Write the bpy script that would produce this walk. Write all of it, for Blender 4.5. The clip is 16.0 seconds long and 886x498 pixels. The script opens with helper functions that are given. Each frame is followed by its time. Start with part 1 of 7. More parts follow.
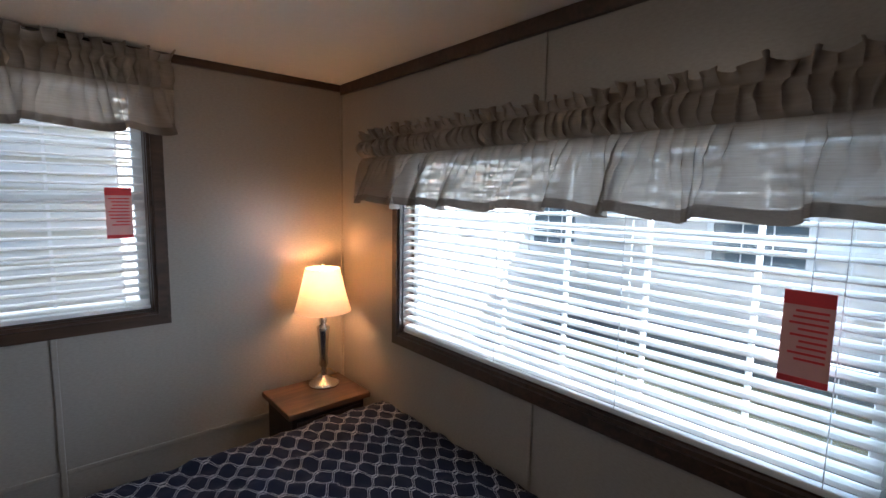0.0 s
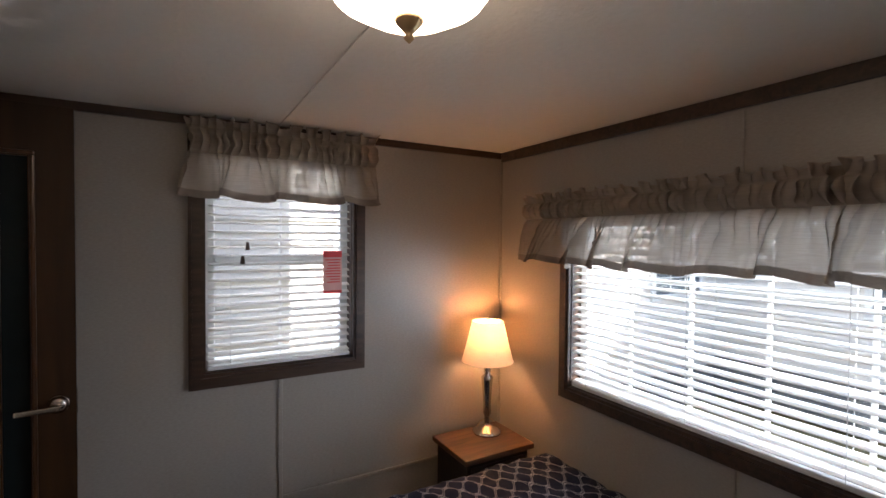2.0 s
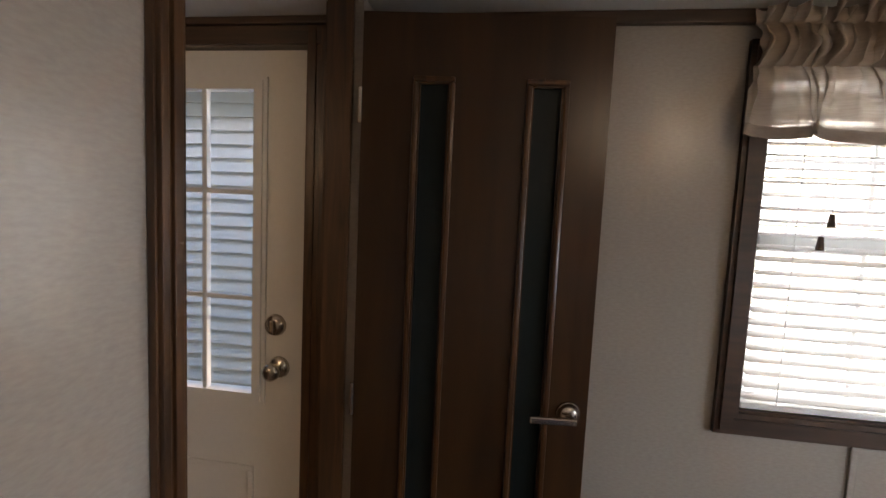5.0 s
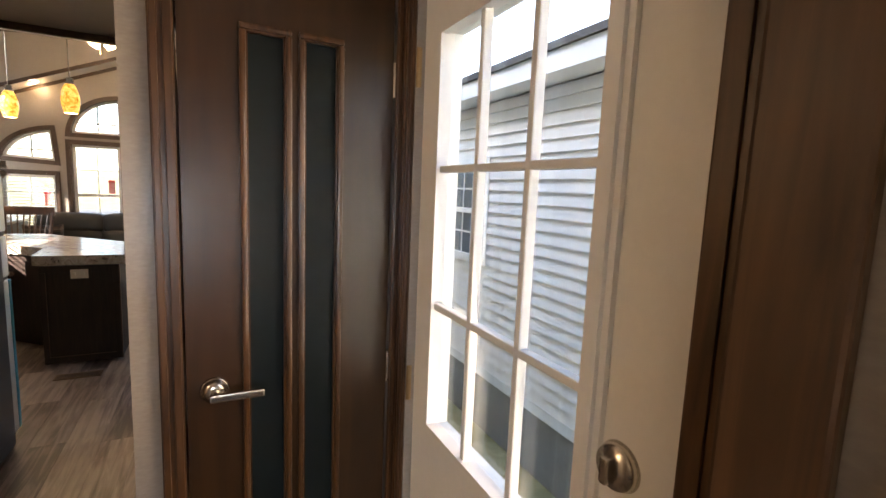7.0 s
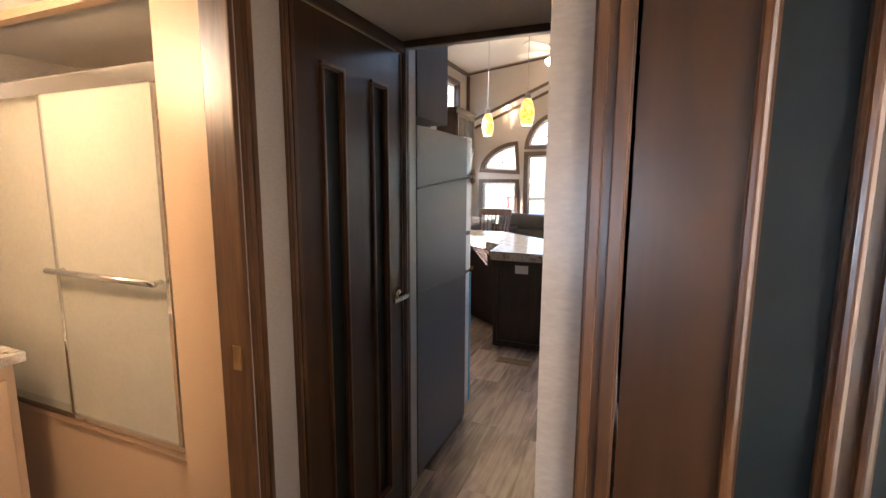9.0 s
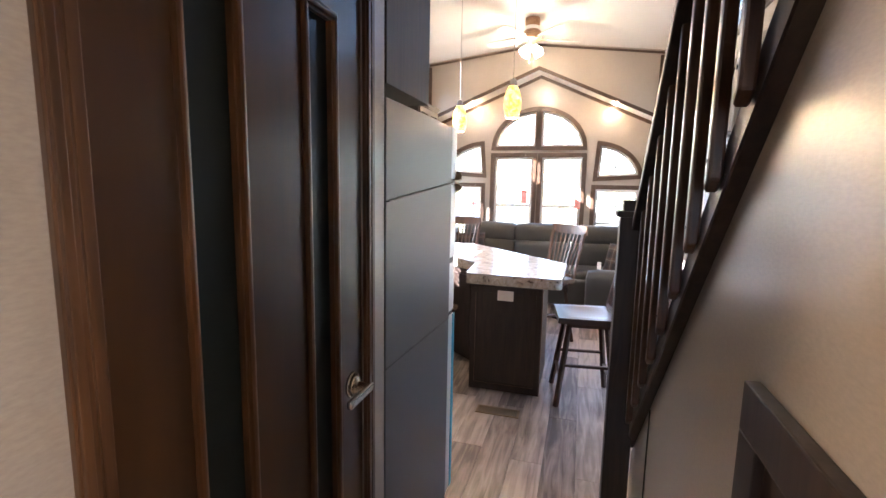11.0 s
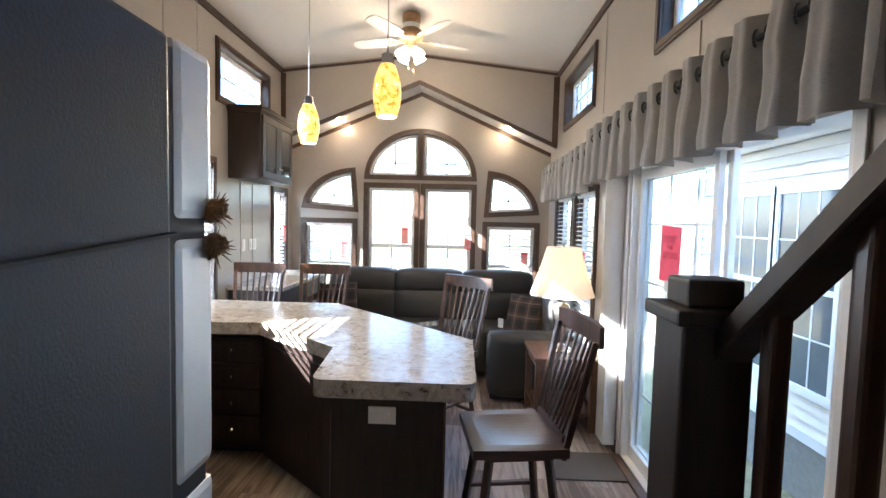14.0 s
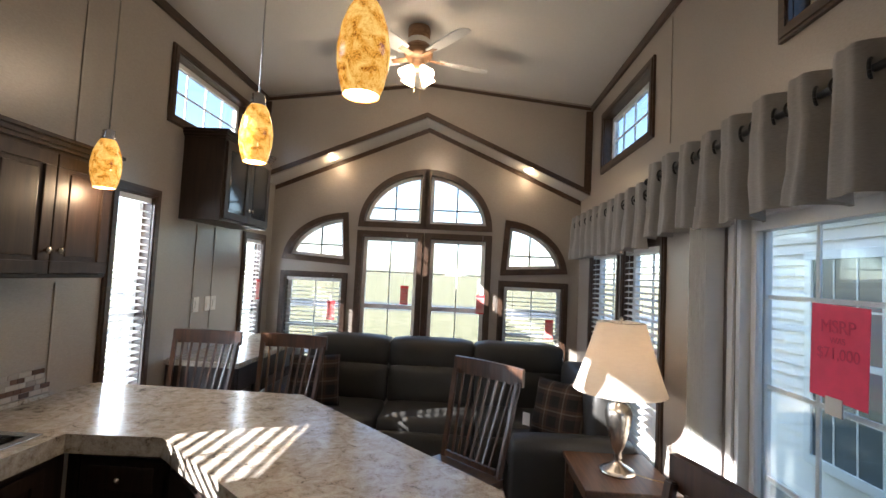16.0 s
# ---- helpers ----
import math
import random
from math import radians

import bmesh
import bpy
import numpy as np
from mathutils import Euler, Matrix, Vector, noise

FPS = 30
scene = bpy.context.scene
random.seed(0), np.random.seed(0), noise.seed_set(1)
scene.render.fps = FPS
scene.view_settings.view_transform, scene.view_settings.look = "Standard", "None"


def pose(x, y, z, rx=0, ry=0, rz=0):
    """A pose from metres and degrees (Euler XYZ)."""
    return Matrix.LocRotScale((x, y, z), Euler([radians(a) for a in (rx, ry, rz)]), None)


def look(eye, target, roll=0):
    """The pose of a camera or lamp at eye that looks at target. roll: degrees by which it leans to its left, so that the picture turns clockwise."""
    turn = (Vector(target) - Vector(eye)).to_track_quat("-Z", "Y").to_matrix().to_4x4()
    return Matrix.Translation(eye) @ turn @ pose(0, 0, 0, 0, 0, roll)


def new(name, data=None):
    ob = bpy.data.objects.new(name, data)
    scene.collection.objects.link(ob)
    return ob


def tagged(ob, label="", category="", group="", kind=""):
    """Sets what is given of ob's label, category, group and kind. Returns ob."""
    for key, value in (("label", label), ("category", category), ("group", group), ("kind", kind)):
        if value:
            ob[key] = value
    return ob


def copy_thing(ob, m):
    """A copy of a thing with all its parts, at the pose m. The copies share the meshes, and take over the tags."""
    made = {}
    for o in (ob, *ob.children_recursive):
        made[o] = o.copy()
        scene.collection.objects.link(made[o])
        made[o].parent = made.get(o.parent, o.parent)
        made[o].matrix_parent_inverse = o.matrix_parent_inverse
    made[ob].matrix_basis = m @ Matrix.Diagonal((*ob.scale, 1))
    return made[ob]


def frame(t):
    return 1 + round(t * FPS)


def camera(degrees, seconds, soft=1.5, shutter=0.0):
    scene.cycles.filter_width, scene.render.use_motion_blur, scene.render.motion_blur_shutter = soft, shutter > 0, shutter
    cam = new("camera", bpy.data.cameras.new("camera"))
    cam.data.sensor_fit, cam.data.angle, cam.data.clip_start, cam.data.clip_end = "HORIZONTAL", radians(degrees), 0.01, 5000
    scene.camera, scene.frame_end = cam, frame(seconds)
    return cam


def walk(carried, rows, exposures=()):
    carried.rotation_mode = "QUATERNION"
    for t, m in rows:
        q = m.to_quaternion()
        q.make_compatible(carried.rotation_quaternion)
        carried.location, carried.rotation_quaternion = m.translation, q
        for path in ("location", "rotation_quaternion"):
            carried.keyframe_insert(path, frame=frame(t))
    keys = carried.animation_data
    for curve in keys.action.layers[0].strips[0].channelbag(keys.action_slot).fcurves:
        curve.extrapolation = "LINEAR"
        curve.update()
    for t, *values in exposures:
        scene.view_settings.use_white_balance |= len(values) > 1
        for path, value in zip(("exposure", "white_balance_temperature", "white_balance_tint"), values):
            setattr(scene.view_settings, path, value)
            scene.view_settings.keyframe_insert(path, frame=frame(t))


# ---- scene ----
cam = camera(87.6, 16.0)
PATH = [
    (0, (-2.265, 0.174, 1.569), (-0.76, -1.124, 1.342), 1.0),
    (0.5, (-2.242, 0.265, 1.598), (-0.659, -0.944, 1.413), 1.8),
    (1, (-2.232, 0.315, 1.604), (-0.597, -0.823, 1.428), 1.6),
    (1.5, (-2.179, 0.488, 1.601), (-0.496, -0.585, 1.471), 1.0),
    (2, (-2.171, 0.577, 1.644), (-0.435, -0.416, 1.597), 0.5),
    (2.5, (-2.146, 0.598, 1.627), (-0.349, -0.28, 1.612), -0.3),
    (3, (-2.017, 0.625, 1.606), (-0.147, -0.083, 1.564), -0.6),
    (3.5, (-1.911, 0.776, 1.591), (0.021, 0.269, 1.492), -0.6),
    (4, (-1.816, 0.962, 1.61), (0.159, 0.672, 1.491), -0.1),
    (4.2, (-1.763, 1.008, 1.597), (0.224, 0.8, 1.489), 0.3),
    (6.3, (-0.702, 1.271, 1.586), (0.832, 2.536, 1.374), 2.7),
    (6.4, (-0.679, 1.286, 1.57), (0.798, 2.62, 1.375), 2.7),
    (6.5, (-0.628, 1.31, 1.581), (0.758, 2.733, 1.35), 3.0),
    (7, (-0.486, 1.443, 1.562), (0.408, 3.215, 1.31), 2.4),
    (7.5, (-0.42, 1.608, 1.552), (-0.231, 3.579, 1.266), 1.1),
    (8, (-0.446, 1.715, 1.54), (-0.918, 3.636, 1.245), -0.1),
    (8.5, (-0.531, 1.838, 1.545), (-1.228, 3.689, 1.249), 0.3),
    (8.7, (-0.534, 1.905, 1.54), (-1.293, 3.733, 1.252), 0.2),
    (10.8, (-0.892, 2.709, 1.558), (-1.546, 4.582, 1.305), 0.4),
    (11, (-0.958, 2.768, 1.563), (-1.524, 4.666, 1.288), 1.1),
    (11.5, (-1.04, 2.929, 1.564), (-1.396, 4.871, 1.24), 1.8),
    (12, (-1.145, 3.075, 1.566), (-1.318, 5.034, 1.202), 2.6),
    (12.5, (-1.112, 3.336, 1.54), (-1.218, 5.303, 1.192), 3.1),
    (13, (-1.049, 3.604, 1.554), (-1.216, 5.576, 1.265), 2.0),
    (13.5, (-1.106, 3.878, 1.591), (-1.198, 5.87, 1.438), 2.6),
    (14, (-1.156, 4.162, 1.595), (-1.219, 6.157, 1.476), 1.4),
    (14.5, (-1.127, 4.428, 1.638), (-1.333, 6.417, 1.65), 0.5),
    (15, (-1.153, 4.659, 1.6), (-1.464, 6.635, 1.626), -1.2),
    (15.5, (-1.195, 4.901, 1.639), (-1.482, 6.879, 1.712), 0.8),
    (16, (-1.225, 5.177, 1.639), (-1.316, 7.172, 1.749), 2.8),
]
EXPOSURES = [(0, 1.75, 5500, 12), (1, 1.72, 5800, 15), (2, 1.78, 6150, 18), (4.2, 2.15, 6700, 18), (6.3, 3.25, 6900, 18), (7.3, 3.4, 7300, 18), (8, 3.55, 6800, 19), (8.5, 3.8, 6500, 20),
             (11, 4.8, 5950, 19), (12, 5.0, 5700, 16), (12.5, 5.0, 5600, 14), (13, 4.75, 5550, 12), (13.5, 4.45, 5500, 12), (14, 3.9, 5600, 12), (14.5, 3.3, 5750, 12), (16, 2.66, 6000, 14)]
walk(cam, [(t, look(eye, target, roll)) for t, eye, target, roll in PATH], EXPOSURES)

# ---------------------------------------------------------------- light
world = bpy.data.worlds.new("sky")
scene.world = world
world.use_nodes = True
_wn = world.node_tree.nodes
_sky = _wn.new("ShaderNodeTexSky")
_sky.sky_type = "NISHITA"
_sky.sun_disc = False
_sky.sun_elevation = radians(29.7)
_sky.sun_rotation = radians(243)
world.node_tree.links.new(_sky.outputs[0], _wn["Background"].inputs[0])
_wn["Background"].inputs[1].default_value = 0.15

sun = new("sun", bpy.data.lights.new("sun", "SUN"))
sun.data.energy, sun.data.angle, sun.data.color = 5.0, radians(0.5), (1.0, 0.95, 0.87)
sun.matrix_world = look((-7.72, -3.95, 4.95), (0, 0, 0))


def window_light(x, y, z, target, sx, sy, power, colour=(0.86, 0.93, 1.0), spread=180.0):
    ob = new("window_light", bpy.data.lights.new("window_light", "AREA"))
    ob.data.shape, ob.data.size, ob.data.size_y, ob.data.energy = "RECTANGLE", sx, sy, power
    ob.data.color = colour
    ob.data.spread = radians(spread)
    ob.matrix_world = look((x, y, z), target)
    return ob


def bulb(x, y, z, power, colour=(1.0, 0.72, 0.42), r=0.03):
    ob = new("bulb_light", bpy.data.lights.new("bulb_light", "POINT"))
    ob.data.energy, ob.data.color, ob.data.shadow_soft_size = power, colour, r
    ob.location = (x, y, z)
    return ob


# lamps of the place
bulb(-0.153, -0.858, 0.603 + 0.555, 1.9, (1.0, 0.48, 0.17))
bulb(-1.45, 0.235, 2.0, 0.5, (1.0, 0.64, 0.34), 0.1)
bulb(-2.3, 2.42, 1.93, 2.2, (1.0, 0.69, 0.38), 0.08)
for x, y, z in ((-1.488, 6.25, 2.03), (-2.07, 6.95, 2.02), (-2.92, 7.25, 1.94)):
    bulb(x, y, z, 1.0, (1.0, 0.72, 0.4), 0.04)
bulb(-1.657, 8.72, 3.08, 2.1, (1.0, 0.77, 0.50), 0.08)
for x, z in ((-2.64, 2.76), (-0.60, 2.70)):
    bulb(x, 9.95, z, 0.28, (1.0, 0.7, 0.38), 0.03)
bulb(-0.305, 7.89, 1.20, 0.2, (1.0, 0.62, 0.32), 0.04)
# area lamps added for daylight in the openings, outside the panes but for the outer door
window_light(-1.38, -1.19, 1.33, (-1.38, 2, 1.2), 1.66, 0.84, 8.5, (0.72, 0.86, 1.0))
window_light(0.16, 0.165, 1.53, (-1, 0.165, 1.5), 0.62, 0.92, 1.6, (0.95, 0.97, 1.0))
# warm narrow fill added inside the door glass to light the hall wall
window_light(0.008, 2.205, 1.44, (-1, 2.30, 1.36), 0.50, 0.96, 0.6, (1.0, 0.80, 0.60), 105.0)
window_light(-3.46, 8.01, 1.28, (0, 8.01, 1.1), 0.34, 1.5, 5)
window_light(-3.46, 9.70, 1.2, (0, 9.70, 1.1), 0.36, 1.36, 4)

# ---------------------------------------------------------------- materials
def material(name, colour, rough=0.5, metal=0.0, scale=20.0, vary=0.12, bump=0.0, stretch=(1, 1, 1), big=1.5, coat=0.0, spec=0.5, piece=0.0):
    """A surface with variation at two scales: a fine grain and broad stains, in metres."""
    m = bpy.data.materials.new(name)
    m.use_nodes = True
    n, l = m.node_tree.nodes, m.node_tree.links
    b = n["Principled BSDF"]
    b.inputs["Roughness"].default_value, b.inputs["Metallic"].default_value = rough, metal
    b.inputs["Coat Weight"].default_value = coat
    b.inputs["Specular IOR Level"].default_value = spec
    geo, mp = n.new("ShaderNodeNewGeometry"), n.new("ShaderNodeMapping")
    tc = n.new("ShaderNodeTexCoord")
    mp.inputs["Scale"].default_value = stretch
    l.new(tc.outputs["Object"], mp.inputs["Vector"])
    fine, broad = n.new("ShaderNodeTexNoise"), n.new("ShaderNodeTexNoise")
    fine.inputs["Scale"].default_value, fine.inputs["Detail"].default_value = scale, 5
    broad.inputs["Scale"].default_value, broad.inputs["Detail"].default_value = big, 3
    l.new(mp.outputs[0], fine.inputs["Vector"]), l.new(tc.outputs["Object"], broad.inputs["Vector"])
    add = n.new("ShaderNodeMath")
    add.operation = "ADD"
    l.new(fine.outputs[0], add.inputs[0]), l.new(broad.outputs[0], add.inputs[1])
    ramp = n.new("ShaderNodeMapRange")
    ramp.inputs["From Min"].default_value, ramp.inputs["From Max"].default_value = 0.6, 1.4
    ramp.inputs["To Min"].default_value, ramp.inputs["To Max"].default_value = 1 - vary, 1 + vary
    l.new(add.outputs[0], ramp.inputs[0])
    last = ramp.outputs[0]
    if piece:
        info, pr, mul = n.new("ShaderNodeObjectInfo"), n.new("ShaderNodeMapRange"), n.new("ShaderNodeMath")
        pr.inputs["To Min"].default_value, pr.inputs["To Max"].default_value = 1 - piece, 1 + piece
        mul.operation = "MULTIPLY"
        l.new(info.outputs["Random"], pr.inputs[0]), l.new(pr.outputs[0], mul.inputs[0]), l.new(last, mul.inputs[1])
        last = mul.outputs[0]
    mix = n.new("ShaderNodeVectorMath")
    mix.operation = "SCALE"
    mix.inputs[0].default_value = colour
    l.new(last, mix.inputs["Scale"])
    l.new(mix.outputs[0], b.inputs["Base Color"])
    rr = n.new("ShaderNodeMapRange")
    rr.inputs["To Min"].default_value, rr.inputs["To Max"].default_value = max(0.02, rough - 0.03), min(1, rough + 0.03)
    l.new(broad.outputs[0], rr.inputs[0]), l.new(rr.outputs[0], b.inputs["Roughness"])
    if bump:
        bp = n.new("ShaderNodeBump")
        bp.inputs["Strength"].default_value, bp.inputs["Distance"].default_value = bump, 0.004
        l.new(fine.outputs[0], bp.inputs["Height"]), l.new(bp.outputs[0], b.inputs["Normal"])
    return m


def wood(name, dark, light, axis="z", rough=0.4, coat=0.15, scale=1.0, piece=0.0, soft=0.0):
    """Stained wood whose grain runs along one axis of the object."""
    m = bpy.data.materials.new(name)
    m.use_nodes = True
    n, l = m.node_tree.nodes, m.node_tree.links
    b = n["Principled BSDF"]
    b.inputs["Roughness"].default_value, b.inputs["Coat Weight"].default_value = rough, coat
    b.inputs["Coat Roughness"].default_value = 0.3
    tc, mp = n.new("ShaderNodeTexCoord"), n.new("ShaderNodeMapping")
    s = {"x": (1.2, 14, 14), "y": (14, 1.2, 14), "z": (14, 14, 1.2)}[axis]
    mp.inputs["Scale"].default_value = [v * scale for v in s]
    vec = tc.outputs["Object"]
    if piece:
        info, off, comb = n.new("ShaderNodeObjectInfo"), n.new("ShaderNodeVectorMath"), n.new("ShaderNodeCombineXYZ")
        mul = n.new("ShaderNodeMath")
        mul.operation, mul.inputs[1].default_value = "MULTIPLY", 37.0
        l.new(info.outputs["Random"], mul.inputs[0])
        l.new(mul.outputs[0], comb.inputs[0]), l.new(mul.outputs[0], comb.inputs[1])
        l.new(vec, off.inputs[0]), l.new(comb.outputs[0], off.inputs[1])
        vec = off.outputs[0]
    l.new(vec, mp.inputs[0])
    grain, blot = n.new("ShaderNodeTexNoise"), n.new("ShaderNodeTexNoise")
    grain.inputs["Scale"].default_value, grain.inputs["Detail"].default_value, grain.inputs["Distortion"].default_value = 3.0, 6, 0.8
    blot.inputs["Scale"].default_value, blot.inputs["Detail"].default_value = 3.5, 3
    l.new(mp.outputs[0], grain.inputs["Vector"]), l.new(vec, blot.inputs["Vector"])
    add = n.new("ShaderNodeMath")
    add.operation = "MULTIPLY_ADD"
    add.inputs[1].default_value = 0.45
    l.new(blot.outputs[0], add.inputs[0]), l.new(grain.outputs[0], add.inputs[2])
    last = add.outputs[0]
    if piece:
        a2 = n.new("ShaderNodeMath")
        a2.operation, a2.inputs[1].default_value = "MULTIPLY_ADD", piece
        l.new(info.outputs["Random"], a2.inputs[0]), l.new(last, a2.inputs[2])
        sub = n.new("ShaderNodeMath")
        sub.operation, sub.inputs[1].default_value = "SUBTRACT", piece / 2
        l.new(a2.outputs[0], sub.inputs[0])
        last = sub.outputs[0]
    ramp = n.new("ShaderNodeValToRGB")
    ramp.color_ramp.elements[0].position, ramp.color_ramp.elements[1].position = 0.5 - soft, 0.95 + soft * 0.25
    ramp.color_ramp.elements[0].color, ramp.color_ramp.elements[1].color = (*dark, 1), (*light, 1)
    l.new(last, ramp.inputs[0]), l.new(ramp.outputs[0], b.inputs["Base Color"])
    bp = n.new("ShaderNodeBump")
    bp.inputs["Strength"].default_value, bp.inputs["Distance"].default_value = 0.12, 0.003
    l.new(grain.outputs[0], bp.inputs["Height"]), l.new(bp.outputs[0], b.inputs["Normal"])
    return m


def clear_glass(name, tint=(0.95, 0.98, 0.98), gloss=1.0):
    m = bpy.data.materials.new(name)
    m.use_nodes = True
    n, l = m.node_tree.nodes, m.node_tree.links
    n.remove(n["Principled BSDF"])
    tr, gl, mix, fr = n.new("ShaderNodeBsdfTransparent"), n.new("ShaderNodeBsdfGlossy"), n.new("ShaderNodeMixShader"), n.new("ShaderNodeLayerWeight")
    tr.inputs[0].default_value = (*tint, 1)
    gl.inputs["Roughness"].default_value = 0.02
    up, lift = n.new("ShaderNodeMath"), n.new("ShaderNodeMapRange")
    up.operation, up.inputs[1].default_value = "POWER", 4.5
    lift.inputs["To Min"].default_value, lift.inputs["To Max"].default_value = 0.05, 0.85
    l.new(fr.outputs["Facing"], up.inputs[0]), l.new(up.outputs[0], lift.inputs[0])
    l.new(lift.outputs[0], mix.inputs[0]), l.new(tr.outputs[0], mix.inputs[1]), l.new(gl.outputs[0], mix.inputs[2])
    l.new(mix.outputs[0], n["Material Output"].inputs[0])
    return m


def cloth(name, colour, through_share=0.35, weave=220.0, rough=0.9, vary=0.12, open_share=0.0, broad_scale=6.0, slub=0.25):
    """Woven fabric that lets part of the light through."""
    m = bpy.data.materials.new(name)
    m.use_nodes = True
    n, l = m.node_tree.nodes, m.node_tree.links
    b = n["Principled BSDF"]
    b.inputs["Roughness"].default_value = rough
    b.inputs["Specular IOR Level"].default_value = 0.15
    tc = n.new("ShaderNodeTexCoord")
    mp = n.new("ShaderNodeMapping")
    mp.inputs["Scale"].default_value = (slub, slub, 1.0)
    l.new(tc.outputs["Object"], mp.inputs[0])
    fine, broad = n.new("ShaderNodeTexNoise"), n.new("ShaderNodeTexNoise")
    fine.inputs["Scale"].default_value, fine.inputs["Detail"].default_value = weave, 2
    broad.inputs["Scale"].default_value = broad_scale
    l.new(mp.outputs[0], fine.inputs["Vector"]), l.new(tc.outputs["Object"], broad.inputs["Vector"])
    add, rg, sc = n.new("ShaderNodeMath"), n.new("ShaderNodeMapRange"), n.new("ShaderNodeVectorMath")
    l.new(fine.outputs[0], add.inputs[0]), l.new(broad.outputs[0], add.inputs[1])
    rg.inputs["From Min"].default_value, rg.inputs["From Max"].default_value = 0.6, 1.4
    rg.inputs["To Min"].default_value, rg.inputs["To Max"].default_value = 1 - vary, 1 + vary
    sc.operation, sc.inputs[0].default_value = "SCALE", colour
    l.new(add.outputs[0], rg.inputs[0]), l.new(rg.outputs[0], sc.inputs["Scale"]), l.new(sc.outputs[0], b.inputs["Base Color"])
    bp = n.new("ShaderNodeBump")
    bp.inputs["Strength"].default_value, bp.inputs["Distance"].default_value = 0.35, 0.002
    l.new(fine.outputs[0], bp.inputs["Height"]), l.new(bp.outputs[0], b.inputs["Normal"])
    tl, mix = n.new("ShaderNodeBsdfTranslucent"), n.new("ShaderNodeMixShader")
    l.new(sc.outputs[0], tl.inputs[0])
    mix.inputs[0].default_value = through_share
    l.new(b.outputs[0], mix.inputs[1]), l.new(tl.outputs[0], mix.inputs[2])
    out = mix.outputs[0]
    if open_share:
        tp, m2 = n.new("ShaderNodeBsdfTransparent"), n.new("ShaderNodeMixShader")
        gap = n.new("ShaderNodeMapRange")
        gap.inputs["From Min"].default_value, gap.inputs["From Max"].default_value = 0.45, 0.6
        gap.inputs["To Min"].default_value, gap.inputs["To Max"].default_value = 0.0, open_share * 2
        l.new(fine.outputs[0], gap.inputs[0]), l.new(gap.outputs[0], m2.inputs[0])
        l.new(out, m2.inputs[1]), l.new(tp.outputs[0], m2.inputs[2])
        out = m2.outputs[0]
    l.new(out, n["Material Output"].inputs[0])
    return m


def glowing(name, colour, strength):
    m = bpy.data.materials.new(name)
    m.use_nodes = True
    b = m.node_tree.nodes["Principled BSDF"]
    b.inputs["Base Color"].default_value = (*colour, 1)
    b.inputs["Emission Color"].default_value = (*colour, 1)
    b.inputs["Emission Strength"].default_value = strength
    return m


def ring_print(name):
    """Navy bedspread printed with white interlocking rings."""
    m = bpy.data.materials.new(name)
    m.use_nodes = True
    n, l = m.node_tree.nodes, m.node_tree.links
    b = n["Principled BSDF"]
    b.inputs["Roughness"].default_value = 0.75
    b.inputs["Specular IOR Level"].default_value = 0.2
    tc, sep = n.new("ShaderNodeTexCoord"), n.new("ShaderNodeSeparateXYZ")
    l.new(tc.outputs["Object"], sep.inputs[0])

    def math_node(op, a, c=None):
        q = n.new("ShaderNodeMath")
        q.operation = op
        for k, v in enumerate((a, c)):
            if v is None:
                continue
            if isinstance(v, (int, float)):
                q.inputs[k].default_value = v
            else:
                l.new(v, q.inputs[k])
        return q.outputs[0]

    # wavy double lines in two opposed sets, which meet in rows of ovals
    S = 0.105
    u, v = math_node("DIVIDE", sep.outputs[0], S), math_node("MULTIPLY", sep.outputs[1], 2 * math.pi / 0.098)
    swing = math_node("MULTIPLY", math_node("SINE", v), 0.27)
    total = None
    for shift, op in ((0.25, "SUBTRACT"), (0.75, "ADD")):
        d = math_node("SUBTRACT", math_node("FRACT", math_node(op, math_node("ADD", u, shift), swing)), 0.5)
        near = math_node("ABSOLUTE", math_node("SUBTRACT", math_node("ABSOLUTE", d), 0.058))
        line = math_node("LESS_THAN", near, 0.020)
        total = line if total is None else math_node("MAXIMUM", total, line)
    noisy = n.new("ShaderNodeTexNoise")
    noisy.inputs["Scale"].default_value = 90
    mix = n.new("ShaderNodeMix")
    mix.data_type = "RGBA"
    mix.inputs["A"].default_value, mix.inputs["B"].default_value = (0.009, 0.012, 0.032, 1), (0.40, 0.39, 0.41, 1)
    l.new(total, mix.inputs["Factor"])
    l.new(mix.outputs["Result"], b.inputs["Base Color"])
    bp = n.new("ShaderNodeBump")
    bp.inputs["Strength"].default_value, bp.inputs["Distance"].default_value = 0.3, 0.002
    l.new(noisy.outputs[0], bp.inputs["Height"]), l.new(bp.outputs[0], b.inputs["Normal"])
    return m


